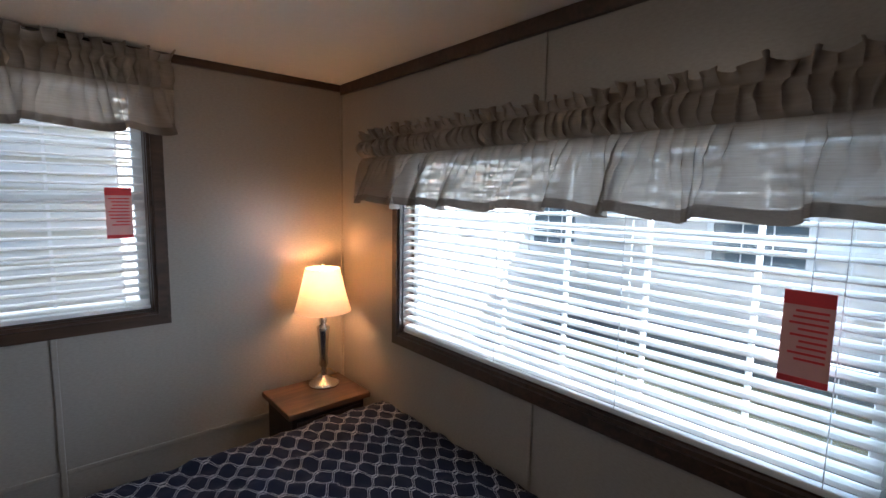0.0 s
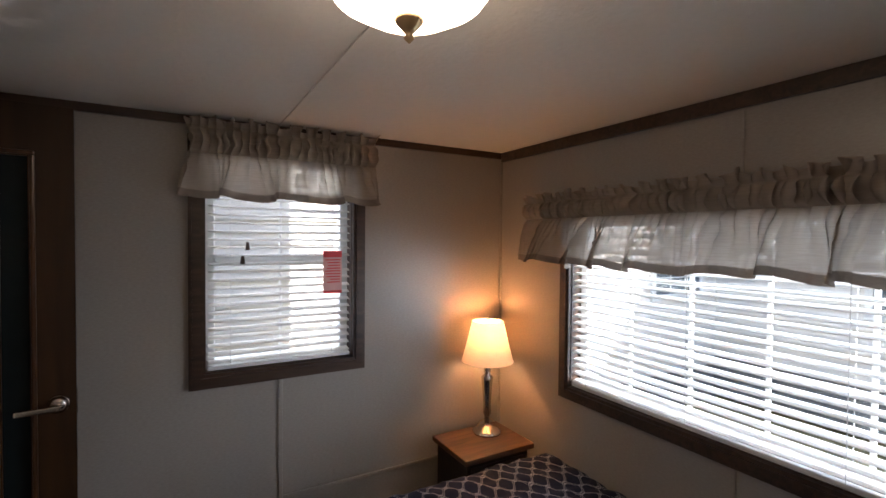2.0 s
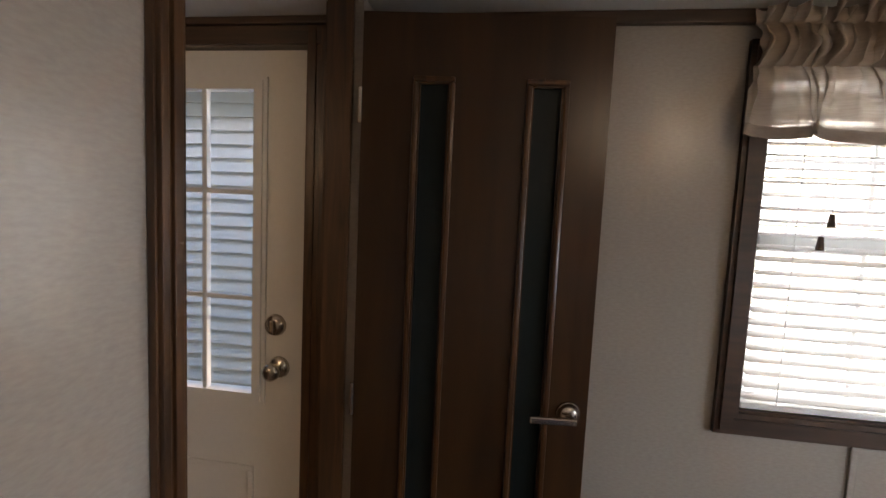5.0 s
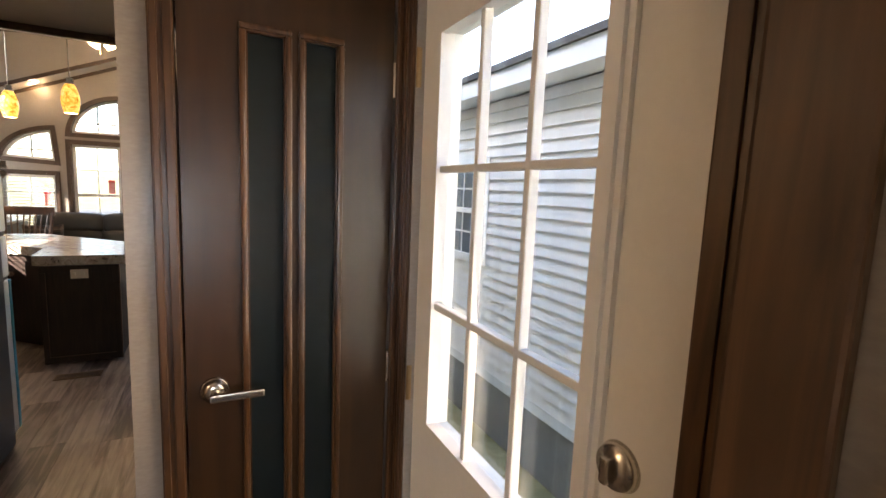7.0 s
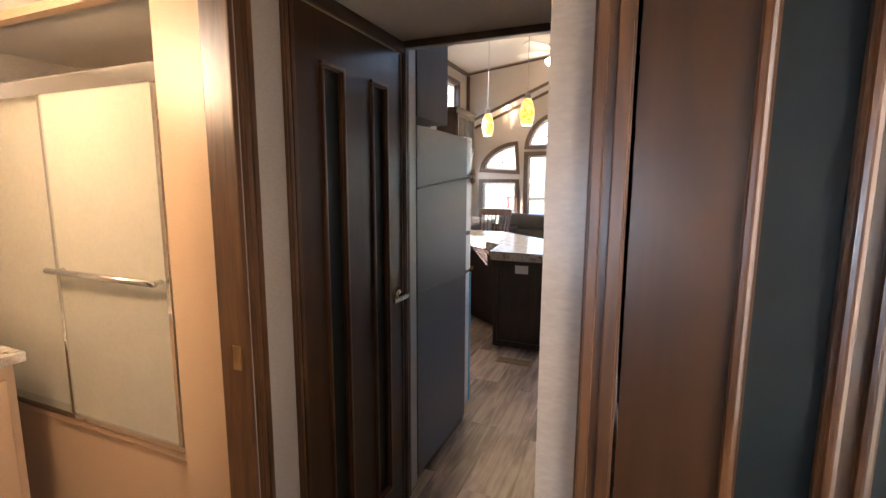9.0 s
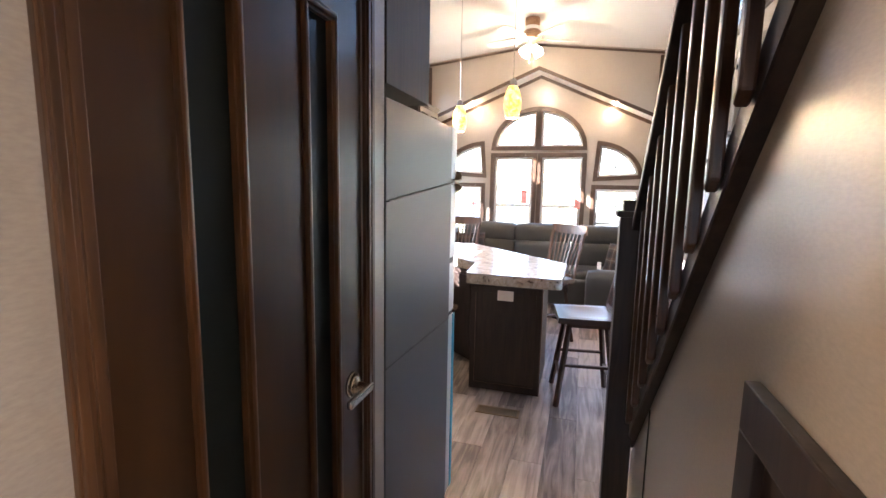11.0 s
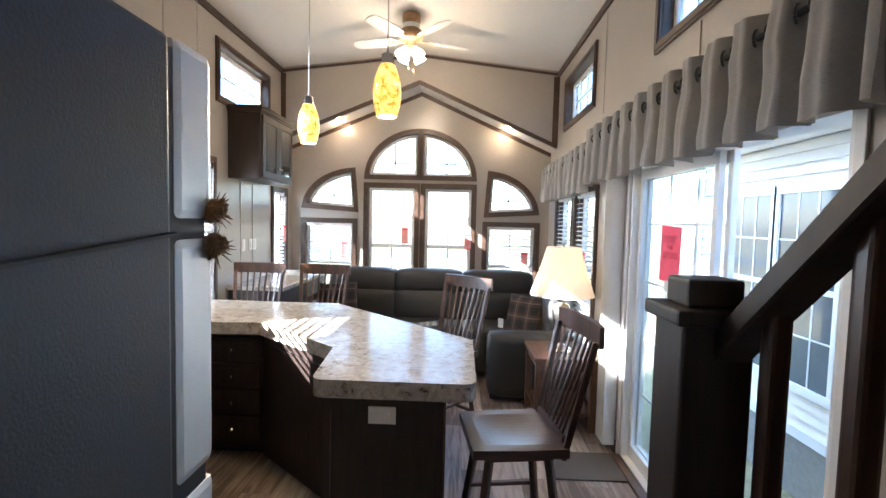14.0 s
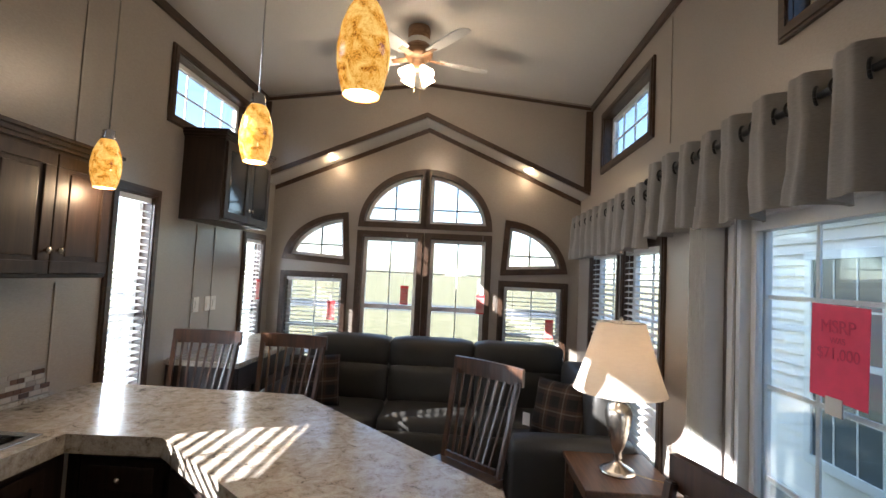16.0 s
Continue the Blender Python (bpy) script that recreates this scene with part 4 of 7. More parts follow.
def outer_door():
    d = tagged(new("door_4"), "closed white outer door with nine glass lites", "door", "", "structure")
    y0, y1, z1 = DOOR_OUT[0] + 0.006, DOOR_OUT[1] - 0.006, DOOR_OUT[3] - 0.006
    g = (1.936, 2.474, 0.95, 1.934)
    part("door_panel", slab(rect(y0, y1, 0.012, z1), [rect(*g)], lambda u, v, dd: (0.022 + dd, u, v), 0.045), WHITE, d, "off-white painted door panel")
    bm = bmesh.new()
    for a, b, t in ((0.034, -0.004, 0.010), (0.022, 0.006, 0.018)):
        for u0, u1, v0, v1 in ((g[0] - a, g[1] + a, g[3] + b * -1 - 0.0, g[3] + a), (g[0] - a, g[1] + a, g[2] - a, g[2] + b), (g[0] - a, g[0] + b, g[2] + b, g[3] - b), (g[1] - b, g[1] + a, g[2] + b, g[3] - b)):
            box(bm, 0.022 - t, 0.024, u0, u1, v0, v1)
    part("lite_frame", bm, WHITE, d)
    for k in (1, 2):
        y = g[0] + (g[1] - g[0]) * k / 3
        quick("muntin", [(0.012, 0.034, y - 0.0085, y + 0.0085, g[2], g[3])], WHITE, d, bevel=0.004)
    for z in (1.27, 1.612):
        quick("muntin", [(0.0125, 0.0335, g[0], g[1], z - 0.0085, z + 0.0085)], WHITE, d, bevel=0.004)
    for i in range(3):
        for za, zb in ((g[2], 1.27), (1.27, 1.612), (1.612, g[3])):
            w3 = (g[1] - g[0]) / 3
            p = quick("pane", [(0.040, 0.043, g[0] + i * w3 + 0.004, g[0] + (i + 1) * w3 - 0.004, za + 0.004, zb - 0.004)], GLASS, d)
            p.visible_shadow = False
    bm = bmesh.new()
    for u0, u1, v0, v1 in ((1.94, 2.5, 0.68, 0.70), (1.94, 2.5, 0.16, 0.18), (1.94, 1.96, 0.18, 0.68), (2.48, 2.5, 0.18, 0.68)):
        box(bm, 0.012, 0.023, u0, u1, v0, v1, bevel=0.004)
    part("panel_moulding", bm, WHITE, d)
    bm = bmesh.new()
    rod(bm, (0.022, 1.869, 1.187), (0.008, 1.869, 1.187), 0.036, 0.031, 28)
    b = part("deadbolt", bm, NICKEL, d, "brushed nickel deadbolt", True)
    quick("thumb_turn", [(-0.012, 0.008, 1.862, 1.876, 1.168, 1.206)], NICKEL, b, bevel=0.004)
    bm = bmesh.new()
    rod(bm, (0.022, 1.855, 1.048), (0.010, 1.855, 1.048), 0.036, 0.031, 28)
    k = part("door_knob", bm, NICKEL, d, "brushed nickel door knob", True)
    bm = bmesh.new()
    lathe(bm, [(0.012, 0.0), (0.013, 0.022), (0.024, 0.03), (0.029, 0.042), (0.026, 0.054), (0.012, 0.06), (0.001, 0.061)], 20)
    bmesh.ops.transform(bm, matrix=pose(0.012, 1.855, 1.048, 0, -90, 0), verts=bm.verts)
    part("knob", bm, NICKEL, k, "", True)
    for z in (0.3, 1.015, 1.877):
        bm = bmesh.new()
        rod(bm, (0.008, 2.606, z - 0.05), (0.008, 2.606, z + 0.05), 0.008)
        box(bm, 0.016, 0.020, 2.606, 2.63, z - 0.05, z + 0.05)
        part("hinge", bm, BRASS, d)
    quick("threshold", [(0.0, 0.14, DOOR_OUT[0], DOOR_OUT[1], -0.01, 0.012)], STEEL, d)
    bm = bmesh.new()
    for y in (DOOR_OUT[0], DOOR_OUT[1]):
        box(bm, 0.07, 0.13, y - 0.01, y + 0.01, 0, DOOR_OUT[3])
    box(bm, 0.07, 0.13, DOOR_OUT[0], DOOR_OUT[1], DOOR_OUT[3] - 0.01, DOOR_OUT[3] + 0.01)
    part("door_stop", bm, WHITE, d)


outer_door()


def plate(place, u, v, w=0.075, h=0.118, kind="rocker", label="ivory switch plate with rocker switch on the wall", d=-0.001):
    o = Vector(place(u, v, d))
    t = tagged(new("switch_plate"), label, "switch", "wall plates")
    t.location = o
    out = Vector(place(0, 0, -1)) - Vector(place(0, 0, 0))
    along = Vector(place(1, 0, 0)) - Vector(place(0, 0, 0))

    def blk(name, a0, a1, z0, z1, l0, l1, mat=PLATE):
        p, q = along * a0 + out * l0, along * a1 + out * l1
        quick(name, [(*sorted((p.x, q.x)), *sorted((p.y, q.y)), z0, z1)], mat, t, bevel=0.0015)

    blk("cover", -w / 2, w / 2, -h / 2, h / 2, 0, 0.006)
    n = max(1, round(w / 0.075))
    for k in range(n):
        c = -w / 2 + w * (k + 0.5) / n
        if kind == "rocker":
            blk("rocker", c - 0.016, c + 0.016, -0.032, 0.032, 0.006, 0.010)
        elif kind == "toggle":
            blk("toggle", c - 0.006, c + 0.006, -0.012, 0.012, 0.006, 0.018)
        else:
            for z in (-0.02, 0.02):
                blk("socket", c - 0.016, c + 0.016, z - 0.014, z + 0.014, 0.006, 0.008)
                blk("slot", c - 0.008, c - 0.005, z - 0.006, z + 0.006, 0.0081, 0.0085, BLACK)
                blk("slot", c + 0.005, c + 0.008, z - 0.006, z + 0.006, 0.0081, 0.0085, BLACK)
    return t


plate(lambda u, v, d: (u, PY0 + d, v), -1.045, 1.19)

# ---------------------------------------------------------------- bathroom seen from the hall
tub = thing("bathtub", (-2.6, 3.4, 0), "almond bathtub with a flat front panel", "bathtub")
quick("apron", [(-0.72, 0.72, -0.36, -0.30, 0, 0.62)], BATH_WALL, tub, "almond front panel", 0.01)
quick("rim", [(-0.72, 0.72, -0.38, -0.27, 0.60, 0.635), (-0.72, 0.72, 0.28, 0.38, 0.60, 0.635)], BATH_WALL, tub, "", 0.008)
quick("basin", [(-0.70, 0.70, -0.28, 0.30, 0.18, 0.22)], WHITE, tub)
sd = thing("shower_door", (-2.6, 3.04, 0.635), "sliding frosted shower doors in a chrome frame", "shower door")
quick("top_track", [(-0.72, 0.72, -0.03, 0.03, 1.20, 1.26)], CHROME, sd, "", 0.006)
quick("bottom_track", [(-0.72, 0.72, -0.03, 0.03, 0.0, 0.025)], CHROME, sd, "", 0.004)
quick("side_rail", [(0.70, 0.725, -0.02, 0.02, 0.02, 1.2)], CHROME, sd)
for x0, x1, y in ((0.10, 0.70, -0.018), (-0.70, 0.27, 0.012)):
    p = quick("glass_panel", [(x0, x1, y - 0.003, y + 0.003, 0.025, 1.20)], FROST, sd, "frosted glass panel")
    q = quick("panel_edge", [(x0, x0 + 0.016, y - 0.008, y + 0.008, 0.025, 1.20), (x1 - 0.016, x1, y - 0.0085, y + 0.0085, 0.025, 1.20)], CHROME, p)
bm = bmesh.new()
rod(bm, (0.11, -0.06, 0.585), (0.68, -0.06, 0.585), 0.011)
for x in (0.14, 0.66):
    rod(bm, (x, -0.06, 0.585), (x, -0.02, 0.585), 0.008)
part("towel_bar", bm, CHROME, sd, "chrome towel bar", True)
van = thing("vanity", (-2.95, 2.5, 0), "tan laminate bathroom vanity with a pale counter", "vanity")
quick("cabinet", [(-0.36, 0.30, -0.55, 0.42, 0, 0.87)], BATH_WALL, van, "", 0.004)
quick("counter", [(-0.37, 0.33, -0.56, 0.45, 0.87, 0.91)], LAMINATE, van, "pale mottled counter", 0.006)
quick("door", [(0.30, 0.318, -0.5, -0.07, 0.12, 0.82), (0.30, 0.318, -0.03, 0.39, 0.12, 0.82)], BATH_WALL, van, "", 0.005)
bl = thing("ceiling_light", (-2.3, 2.42, LOW), "round white bathroom ceiling light, lit", "ceiling light")
bm = bmesh.new()
lathe(bm, [(0.05, 0.0), (0.05, -0.03), (0.13, -0.04), (0.13, -0.06), (0.11, -0.09), (0.06, -0.115), (0.001, -0.12)], 28)
part("bowl", bm, glowing("bath_bowl", (1.0, 0.86, 0.66), 2.0), bl, "", True)

# ---------------------------------------------------------------- staircase
st = thing("staircase", (SX, 5.36, 0), "steep dark wood staircase along the wall to a loft", "staircase")
N, RISE, RUN = 13, 0.19, 0.197
for k in range(N):
    y1 = -RUN * k
    quick("tread", [(0.075, -SX - 0.03, y1 - RUN - 0.01, y1 + 0.02, RISE * (k + 1) - 0.03, RISE * (k + 1))], ESPRESSO, st, "", 0.006)
    quick("riser", [(0.075, -SX - 0.03, y1 - 0.012, y1, RISE * k, RISE * (k + 1) - 0.03)], ESPRESSO, st)


def sloped(name, y0, y1, z_of, low, high, x0, x1, mat, parent, label=""):
    bm = bmesh.new()
    vs = [bm.verts.new((x0, y, z_of(y) + o)) for y, o in ((y0, low), (y1, low), (y1, high), (y0, high))]
    f = bm.faces.new(vs)
    r = bmesh.ops.extrude_face_region(bm, geom=[f])
    bmesh.ops.translate(bm, vec=(x1 - x0, 0, 0), verts=[g for g in r["geom"] if isinstance(g, bmesh.types.BMVert)])
    bmesh.ops.bevel(bm, geom=list(bm.edges), offset=0.004, segments=1, affect="EDGES")
    ob = part(name, bm, mat, parent, label)
    return ob


sl = lambda y: string_low(y + 5.36)
sloped("stringer", -2.30, -0.365, sl, -0.005, 0.095, -0.036, 0.064, ESPRESSO, st, "dark wood stair stringer")
sloped("wall_skirt", -2.30, 0.0, sl, 0.32, 0.55, -SX - 0.028, -SX - 0.004, ESPRESSO, st, "dark wood skirt board on the wall")
rl = lambda y: 1.4325 + 0.94 * (4.859 - (y + 5.36))
sloped("handrail", -2.30, -0.462, rl, -0.014, 0.0375, -0.088, -0.028, ESPRESSO, st, "dark wood handrail")
quick("newel_post", [(-0.137, -0.024, -0.465, -0.362, 0.0, 1.44)], ESPRESSO, st, "square dark wood newel post", 0.005)
quick("newel_cap", [(-0.152, -0.009, -0.480, -0.347, 1.44, 1.466), (-0.125, -0.036, -0.453, -0.374, 1.466, 1.512)], ESPRESSO, st, "", 0.006)
bm = bmesh.new()
box(bm, -0.0145, 0.0145, -0.0135, 0.0135, 0.0, 0.98, bevel=0.0065)
for v in bm.verts:
    if v.co.z < 0.1:
        v.co.z += -v.co.y * 1.1 + 0.01 * (v.co.x / 0.0145) ** 2
bal = mesh_of("baluster", bm, CHAIR_WOOD)
bm = bmesh.new()
rod(bm, (-0.0135, 0, 0), (-0.0160, 0, 0), 0.0055, 0.004, 10)
screw = mesh_of("screw", bm, BLACK)
for k in range(13):
    y = -0.550 - 0.142 * k
    low_end = sl(y) + 0.018
    o = new("baluster", bal)
    o.parent, o.location = st, (-0.0505, y, low_end)
    o.scale = (1, 1, (rl(y) + 0.004 - low_end) / 0.98)
    q = new("screw", screw)
    q.parent, q.location = st, (-0.0505, y, low_end + 0.055)
# little access door under the stairs
ad = thing("access_door", (SX, 3.308, 0.0), "dark wood framed access door in the stair wall", "access door")
bm = bmesh.new()
for y0, y1, z0, z1 in ((-0.30, 0.30, 1.17, 1.255), (-0.30, 0.30, 0.10, 0.18), (-0.30, -0.22, 0.18, 1.17), (0.22, 0.30, 0.18, 1.17)):
    box(bm, -0.026, -0.001, y0, y1, z0, z1, bevel=0.004)
part("frame", bm, ESPRESSO, ad)
quick("panel", [(-0.012, -0.001, -0.22, 0.22, 0.18, 1.17)], ESPRESSO, ad)
quick("inner_moulding", [(-0.020, -0.011, -0.17, 0.17, 1.09, 1.11), (-0.020, -0.011, -0.17, 0.17, 0.22, 0.24), (-0.020, -0.011, -0.17, -0.15, 0.24, 1.09), (-0.020, -0.011, 0.15, 0.17, 0.24, 1.09)], ESPRESSO, ad, "", 0.003)
strip("batten_stairs", [(SX - 0.006, SX - 0.001, 4.60, 4.612, 0.06, 0.72)], BLACK, "dark joint in the stair wall panel", "batten")
plate(right, 5.36, 1.18, 0.075, kind="toggle", label="ivory switch plate on the stair wall")
plate(right, 5.22, 1.16, 0.075, kind="outlet", label="ivory outlet plate on the stair wall")

# ---------------------------------------------------------------- bedroom
bed = thing("bed", (-1.1, -0.1, 0), "made double bed under a navy ring-print spread", "bed")
bm = bmesh.new()
NX, NY = 84, 100
x0, x1, y0, y1 = -0.78, 0.745, -0.935, 0.93
grid = []
for j in range(NY + 1):
    row = []
    for i in range(NX + 1):
        x, y = x0 + (x1 - x0) * i / NX, y0 + (y1 - y0) * j / NY
        edge = min(x - x0, x1 - x, y1 - y) / 0.10
        drop = 0.05 * (1 - min(1, edge)) ** 2
        z = 0.56 - drop + 0.014 * noise.noise((x * 7, y * 7, 1)) + 0.013 * noise.noise((x * 16, y * 16, 4)) + 0.005 * noise.noise((x * 33, y * 33, 6)) + 0.015 * math.exp(-((x - 0.1) ** 2 + (y + 0.5) ** 2) * 3)
        row.append(bm.verts.new((x, y, z)))
    grid.append(row)
for j in range(NY):
    for i in range(NX):
        bm.faces.new((grid[j][i], grid[j][i + 1], grid[j + 1][i + 1], grid[j + 1][i]))
for e in ([g[0] for g in grid], [g[-1] for g in grid], grid[-1], grid[0]):
    low = [bm.verts.new((v.co.x + (0.025 if v.co.x > 0.7 else -0.025 if v.co.x < -0.75 else 0) + 0.01 * noise.noise((v.co.x * 6, v.co.y * 6, 9)), v.co.y, 0.12)) for v in e]
    for a, b, c, d in zip(e, e[1:], low[1:], low):
        bm.faces.new((a, b, c, d))
part("bedspread", bm, BEDSPREAD, bed, "navy bedspread with white interlocking rings", True)
quick("mattress", [(-0.76, 0.73, -0.92, 0.91, 0.25, 0.50)], WHITE, bed, "", 0.03)
quick("bed_base", [(-0.72, 0.70, -0.90, 0.88, 0.0, 0.25)], BLACK, bed)

ns = thing("nightstand", (-0.215, -0.78, 0), "small brown wood nightstand in the corner", "nightstand")
quick("top", [(-0.165, 0.165, -0.215, 0.20, 0.575, 0.602)], TABLE_WOOD, ns, "", 0.005)
quick("case", [(-0.14, 0.15, -0.19, 0.175, 0.30, 0.575)], ESPRESSO, ns, "", 0.004)
quick("drawer", [(-0.155, -0.139, -0.17, 0.155, 0.36, 0.55)], ESPRESSO, ns, "", 0.005)
for x in (-0.12, 0.12):
    for y in (-0.17, 0.155):
        quick("leg", [(x - 0.02, x + 0.02, y - 0.02, y + 0.02, 0, 0.30)], ESPRESSO, ns, "", 0.004)


def table_lamp(at, k, lit, label, body):
    t = thing("table_lamp", at, label, "table lamp")
    bm = bmesh.new()
    lathe(bm, [(0.001, 0.0), (0.075, 0.0), (0.078, 0.008), (0.062, 0.018), (0.046, 0.026), (0.030, 0.034), (0.018, 0.042), (0.012, 0.05)], 28)
    part("base", bm, body, t, "", True)
    bm = bmesh.new()
    if lit:
        lathe(bm, [(0.012, 0.05), (0.015, 0.07), (0.012, 0.085), (0.022, 0.105), (0.019, 0.15), (0.030, 0.28), (0.032, 0.30), (0.014, 0.315), (0.02, 0.335), (0.012, 0.35), (0.010, 0.40)], 20)
    else:
        lathe(bm, [(0.014, 0.05), (0.02, 0.065), (0.014, 0.08), (0.028, 0.11), (0.05, 0.19), (0.058, 0.25), (0.045, 0.285), (0.02, 0.30), (0.034, 0.315), (0.02, 0.335), (0.012, 0.38)], 24)
    part("column", bm, body, t, "", True)
    z0, z1, r0, r1 = (0.385, 0.60, 0.138, 0.082) if lit else (0.345, 0.64, 0.195, 0.100)
    bm = bmesh.new()
    seg = 72
    rings = []
    for q in range(7):
        s = q / 6
        r = r0 + (r1 - r0) * s ** 0.9
        rings.append([bm.verts.new(((r + (0.0016 if a % 2 else -0.0016)) * math.cos(2 * math.pi * a / seg), (r + (0.0016 if a % 2 else -0.0016)) * math.sin(2 * math.pi * a / seg), z0 + (z1 - z0) * s)) for a in range(seg)])
    for ra, rb in zip(rings, rings[1:]):
        for a in range(seg):
            bm.faces.new((ra[a], ra[(a + 1) % seg], rb[(a + 1) % seg], rb[a]))
    part("shade", bm, SHADE if lit else SHADE_PALE, t, "pleated cream cloth shade", True)
    bm = bmesh.new()
    rod(bm, (0, 0, z1 - 0.01), (0, 0, z1 + 0.018), 0.004)
    lathe(bm, [(0.004, 0), (0.010, 0.004), (0.007, 0.014), (0.001, 0.018)], 12, (0, 0, z1 + 0.008))
    for a in range(3):
        rod(bm, (0, 0, z1 - 0.008), (r1 * math.cos(a * 2.094), r1 * math.sin(a * 2.094), z1 - 0.004), 0.002, None, 6)
    part("finial", bm, body, t, "", True)
    bm = bmesh.new()
    lathe(bm, [(0.012, 0), (0.03, 0.04), (0.03, 0.07), (0.001, 0.1)], 16, (0, 0, z0 + 0.03))
    part("bulb", bm, glowing("bulb_on", (1.0, 0.75, 0.45), 6.0) if lit else WHITE, t, "", True)
    return t, (z0 + z1) / 2


_, zc = table_lamp((-0.153, -0.858, 0.603), 1, True, "lit table lamp with a cream shade on the nightstand", NICKEL)
bm = bmesh.new()
pts = [(-0.12, -0.80, 0.61), (-0.09, -0.86, 0.64), (-0.07, -0.93, 0.645), (-0.055, -0.98, 0.60), (-0.05, -1.01, 0.45)]
for a, b in zip(pts, pts[1:]):
    rod(bm, a, b, 0.0025, None, 6)
tagged(part("lamp_cord", bm, BRASS, None, "", True), "thin golden lamp cord behind the nightstand", "cord")


def valance(place, u0, u1, z_top, z_pocket, z_bot, label, seed, frill=0.035, swing=0.05):
    """A gathered linen valance on a rod: frill and pocket gathered tightly, a looser skirt with a darker hem."""
    c = Vector(place((u0 + u1) / 2, z_bot, -0.06))
    t = tagged(new("valance"), label, "valance", "valances")
    t.location = c
    n = int((u1 - u0) / 0.0045)
    wide = u1 - u0
    top, zh = z_top - frill, z_bot + 0.03

    def header_row(z):
        """Frill, upper pinch, puffed rod pocket and lower pinch: (stand-off, fold depth, spread) at a height."""
        if z > top:
            s = (z - top) / frill
            return 0.038 + 0.028 * s ** 0.6, 0.004 + 0.016 * s ** 0.7, s
        s = (top - z) / (top - z_pocket)
        puff = math.sin(math.pi * s) ** 0.6 if 0 < s < 1 else 0.0
        return 0.038 + 0.038 * puff, 0.004 + 0.015 * puff, 0.3

    def skirt_row(z):
        s = max(0.0, min(1.0, (z_pocket - z) / (z_pocket - z_bot)))
        return 0.038 + 0.065 * s ** 0.6, 0.004 + 0.006 * math.sin(math.pi * min(1.0, s * 1.6)) * (1 - s), s

    def sheet(name, z_from, z_to, steps, row_of, skirt, mat, lab=""):
        bm = bmesh.new()
        rows = []
        for q in range(steps + 1):
            z = z_from + (z_to - z_from) * q / steps
            d, fine, s = row_of(z)
            row = []
            for k in range(n + 1):
                m = k / n * wide
                # uneven gathers that lean and run into one another
                lean = 2.2 * noise.noise((m * 9, seed, z * 17)) + 1.3 * noise.noise((m * 23, seed, z * 29))
                ph = m * 168 + 7.0 * noise.noise((m * 5, seed, 0.5)) + lean
                deep = max(0.55, 1.0 + 1.2 * noise.noise((m * 10, seed, 2.5 + z * 5)))
                g = fine * deep * (0.8 * math.sin(ph) + 0.5 * math.sin(0.47 * ph + 1.7)) + 0.5 * fine * noise.noise((m * 60, seed + 2, z * 34))
                u = (u0 + u1) / 2 + (k / n - 0.5) * wide * 0.975 + math.cos(ph) * fine * deep * 0.75
                dz = 0.0
                if skirt:
                    # broad soft folds, each leaning over the next towards the hem
                    th = m * 30 + 5.2 * noise.noise((m * 2.1, seed + 3, 0.2))
                    big = max(0.25, 1.0 + 1.1 * noise.noise((m * 3.1, seed, 0.4)))
                    g += swing * s * big * (0.62 * math.sin(th) + 0.22 * math.sin(2.3 * th + 0.8))
                    u += 0.036 * s * big * math.cos(th)
                    u += (k / n - 0.5) * wide * (0.06 if wide < 1.5 else 0.025) * s
                    dz = s * (0.010 * big * math.sin(th + 1.1) + 0.020 * noise.noise((m * 2.6, seed, 0.7)))
                elif z > top:
                    dz = s * (0.010 * math.sin(0.47 * ph + 1.0) + 0.012 * noise.noise((m * 16, seed + 8, 0.1)))
                row.append(bm.verts.new(Vector(place(u, z + dz, -d - g)) - c))
            rows.append(row)
        for ra, rb in zip(rows, rows[1:]):
            for k in range(n):
                bm.faces.new((ra[k], ra[k + 1], rb[k + 1], rb[k]))
        return part(name, bm, mat, t, lab, True)

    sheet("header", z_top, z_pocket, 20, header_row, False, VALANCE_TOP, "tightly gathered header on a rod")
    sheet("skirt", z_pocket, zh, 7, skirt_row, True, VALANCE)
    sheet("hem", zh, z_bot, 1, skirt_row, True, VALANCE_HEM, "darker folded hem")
    return t


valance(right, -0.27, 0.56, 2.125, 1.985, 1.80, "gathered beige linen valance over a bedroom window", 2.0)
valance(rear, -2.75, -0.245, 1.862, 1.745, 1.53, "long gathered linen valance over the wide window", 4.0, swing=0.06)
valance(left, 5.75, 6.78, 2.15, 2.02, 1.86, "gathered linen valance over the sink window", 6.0)

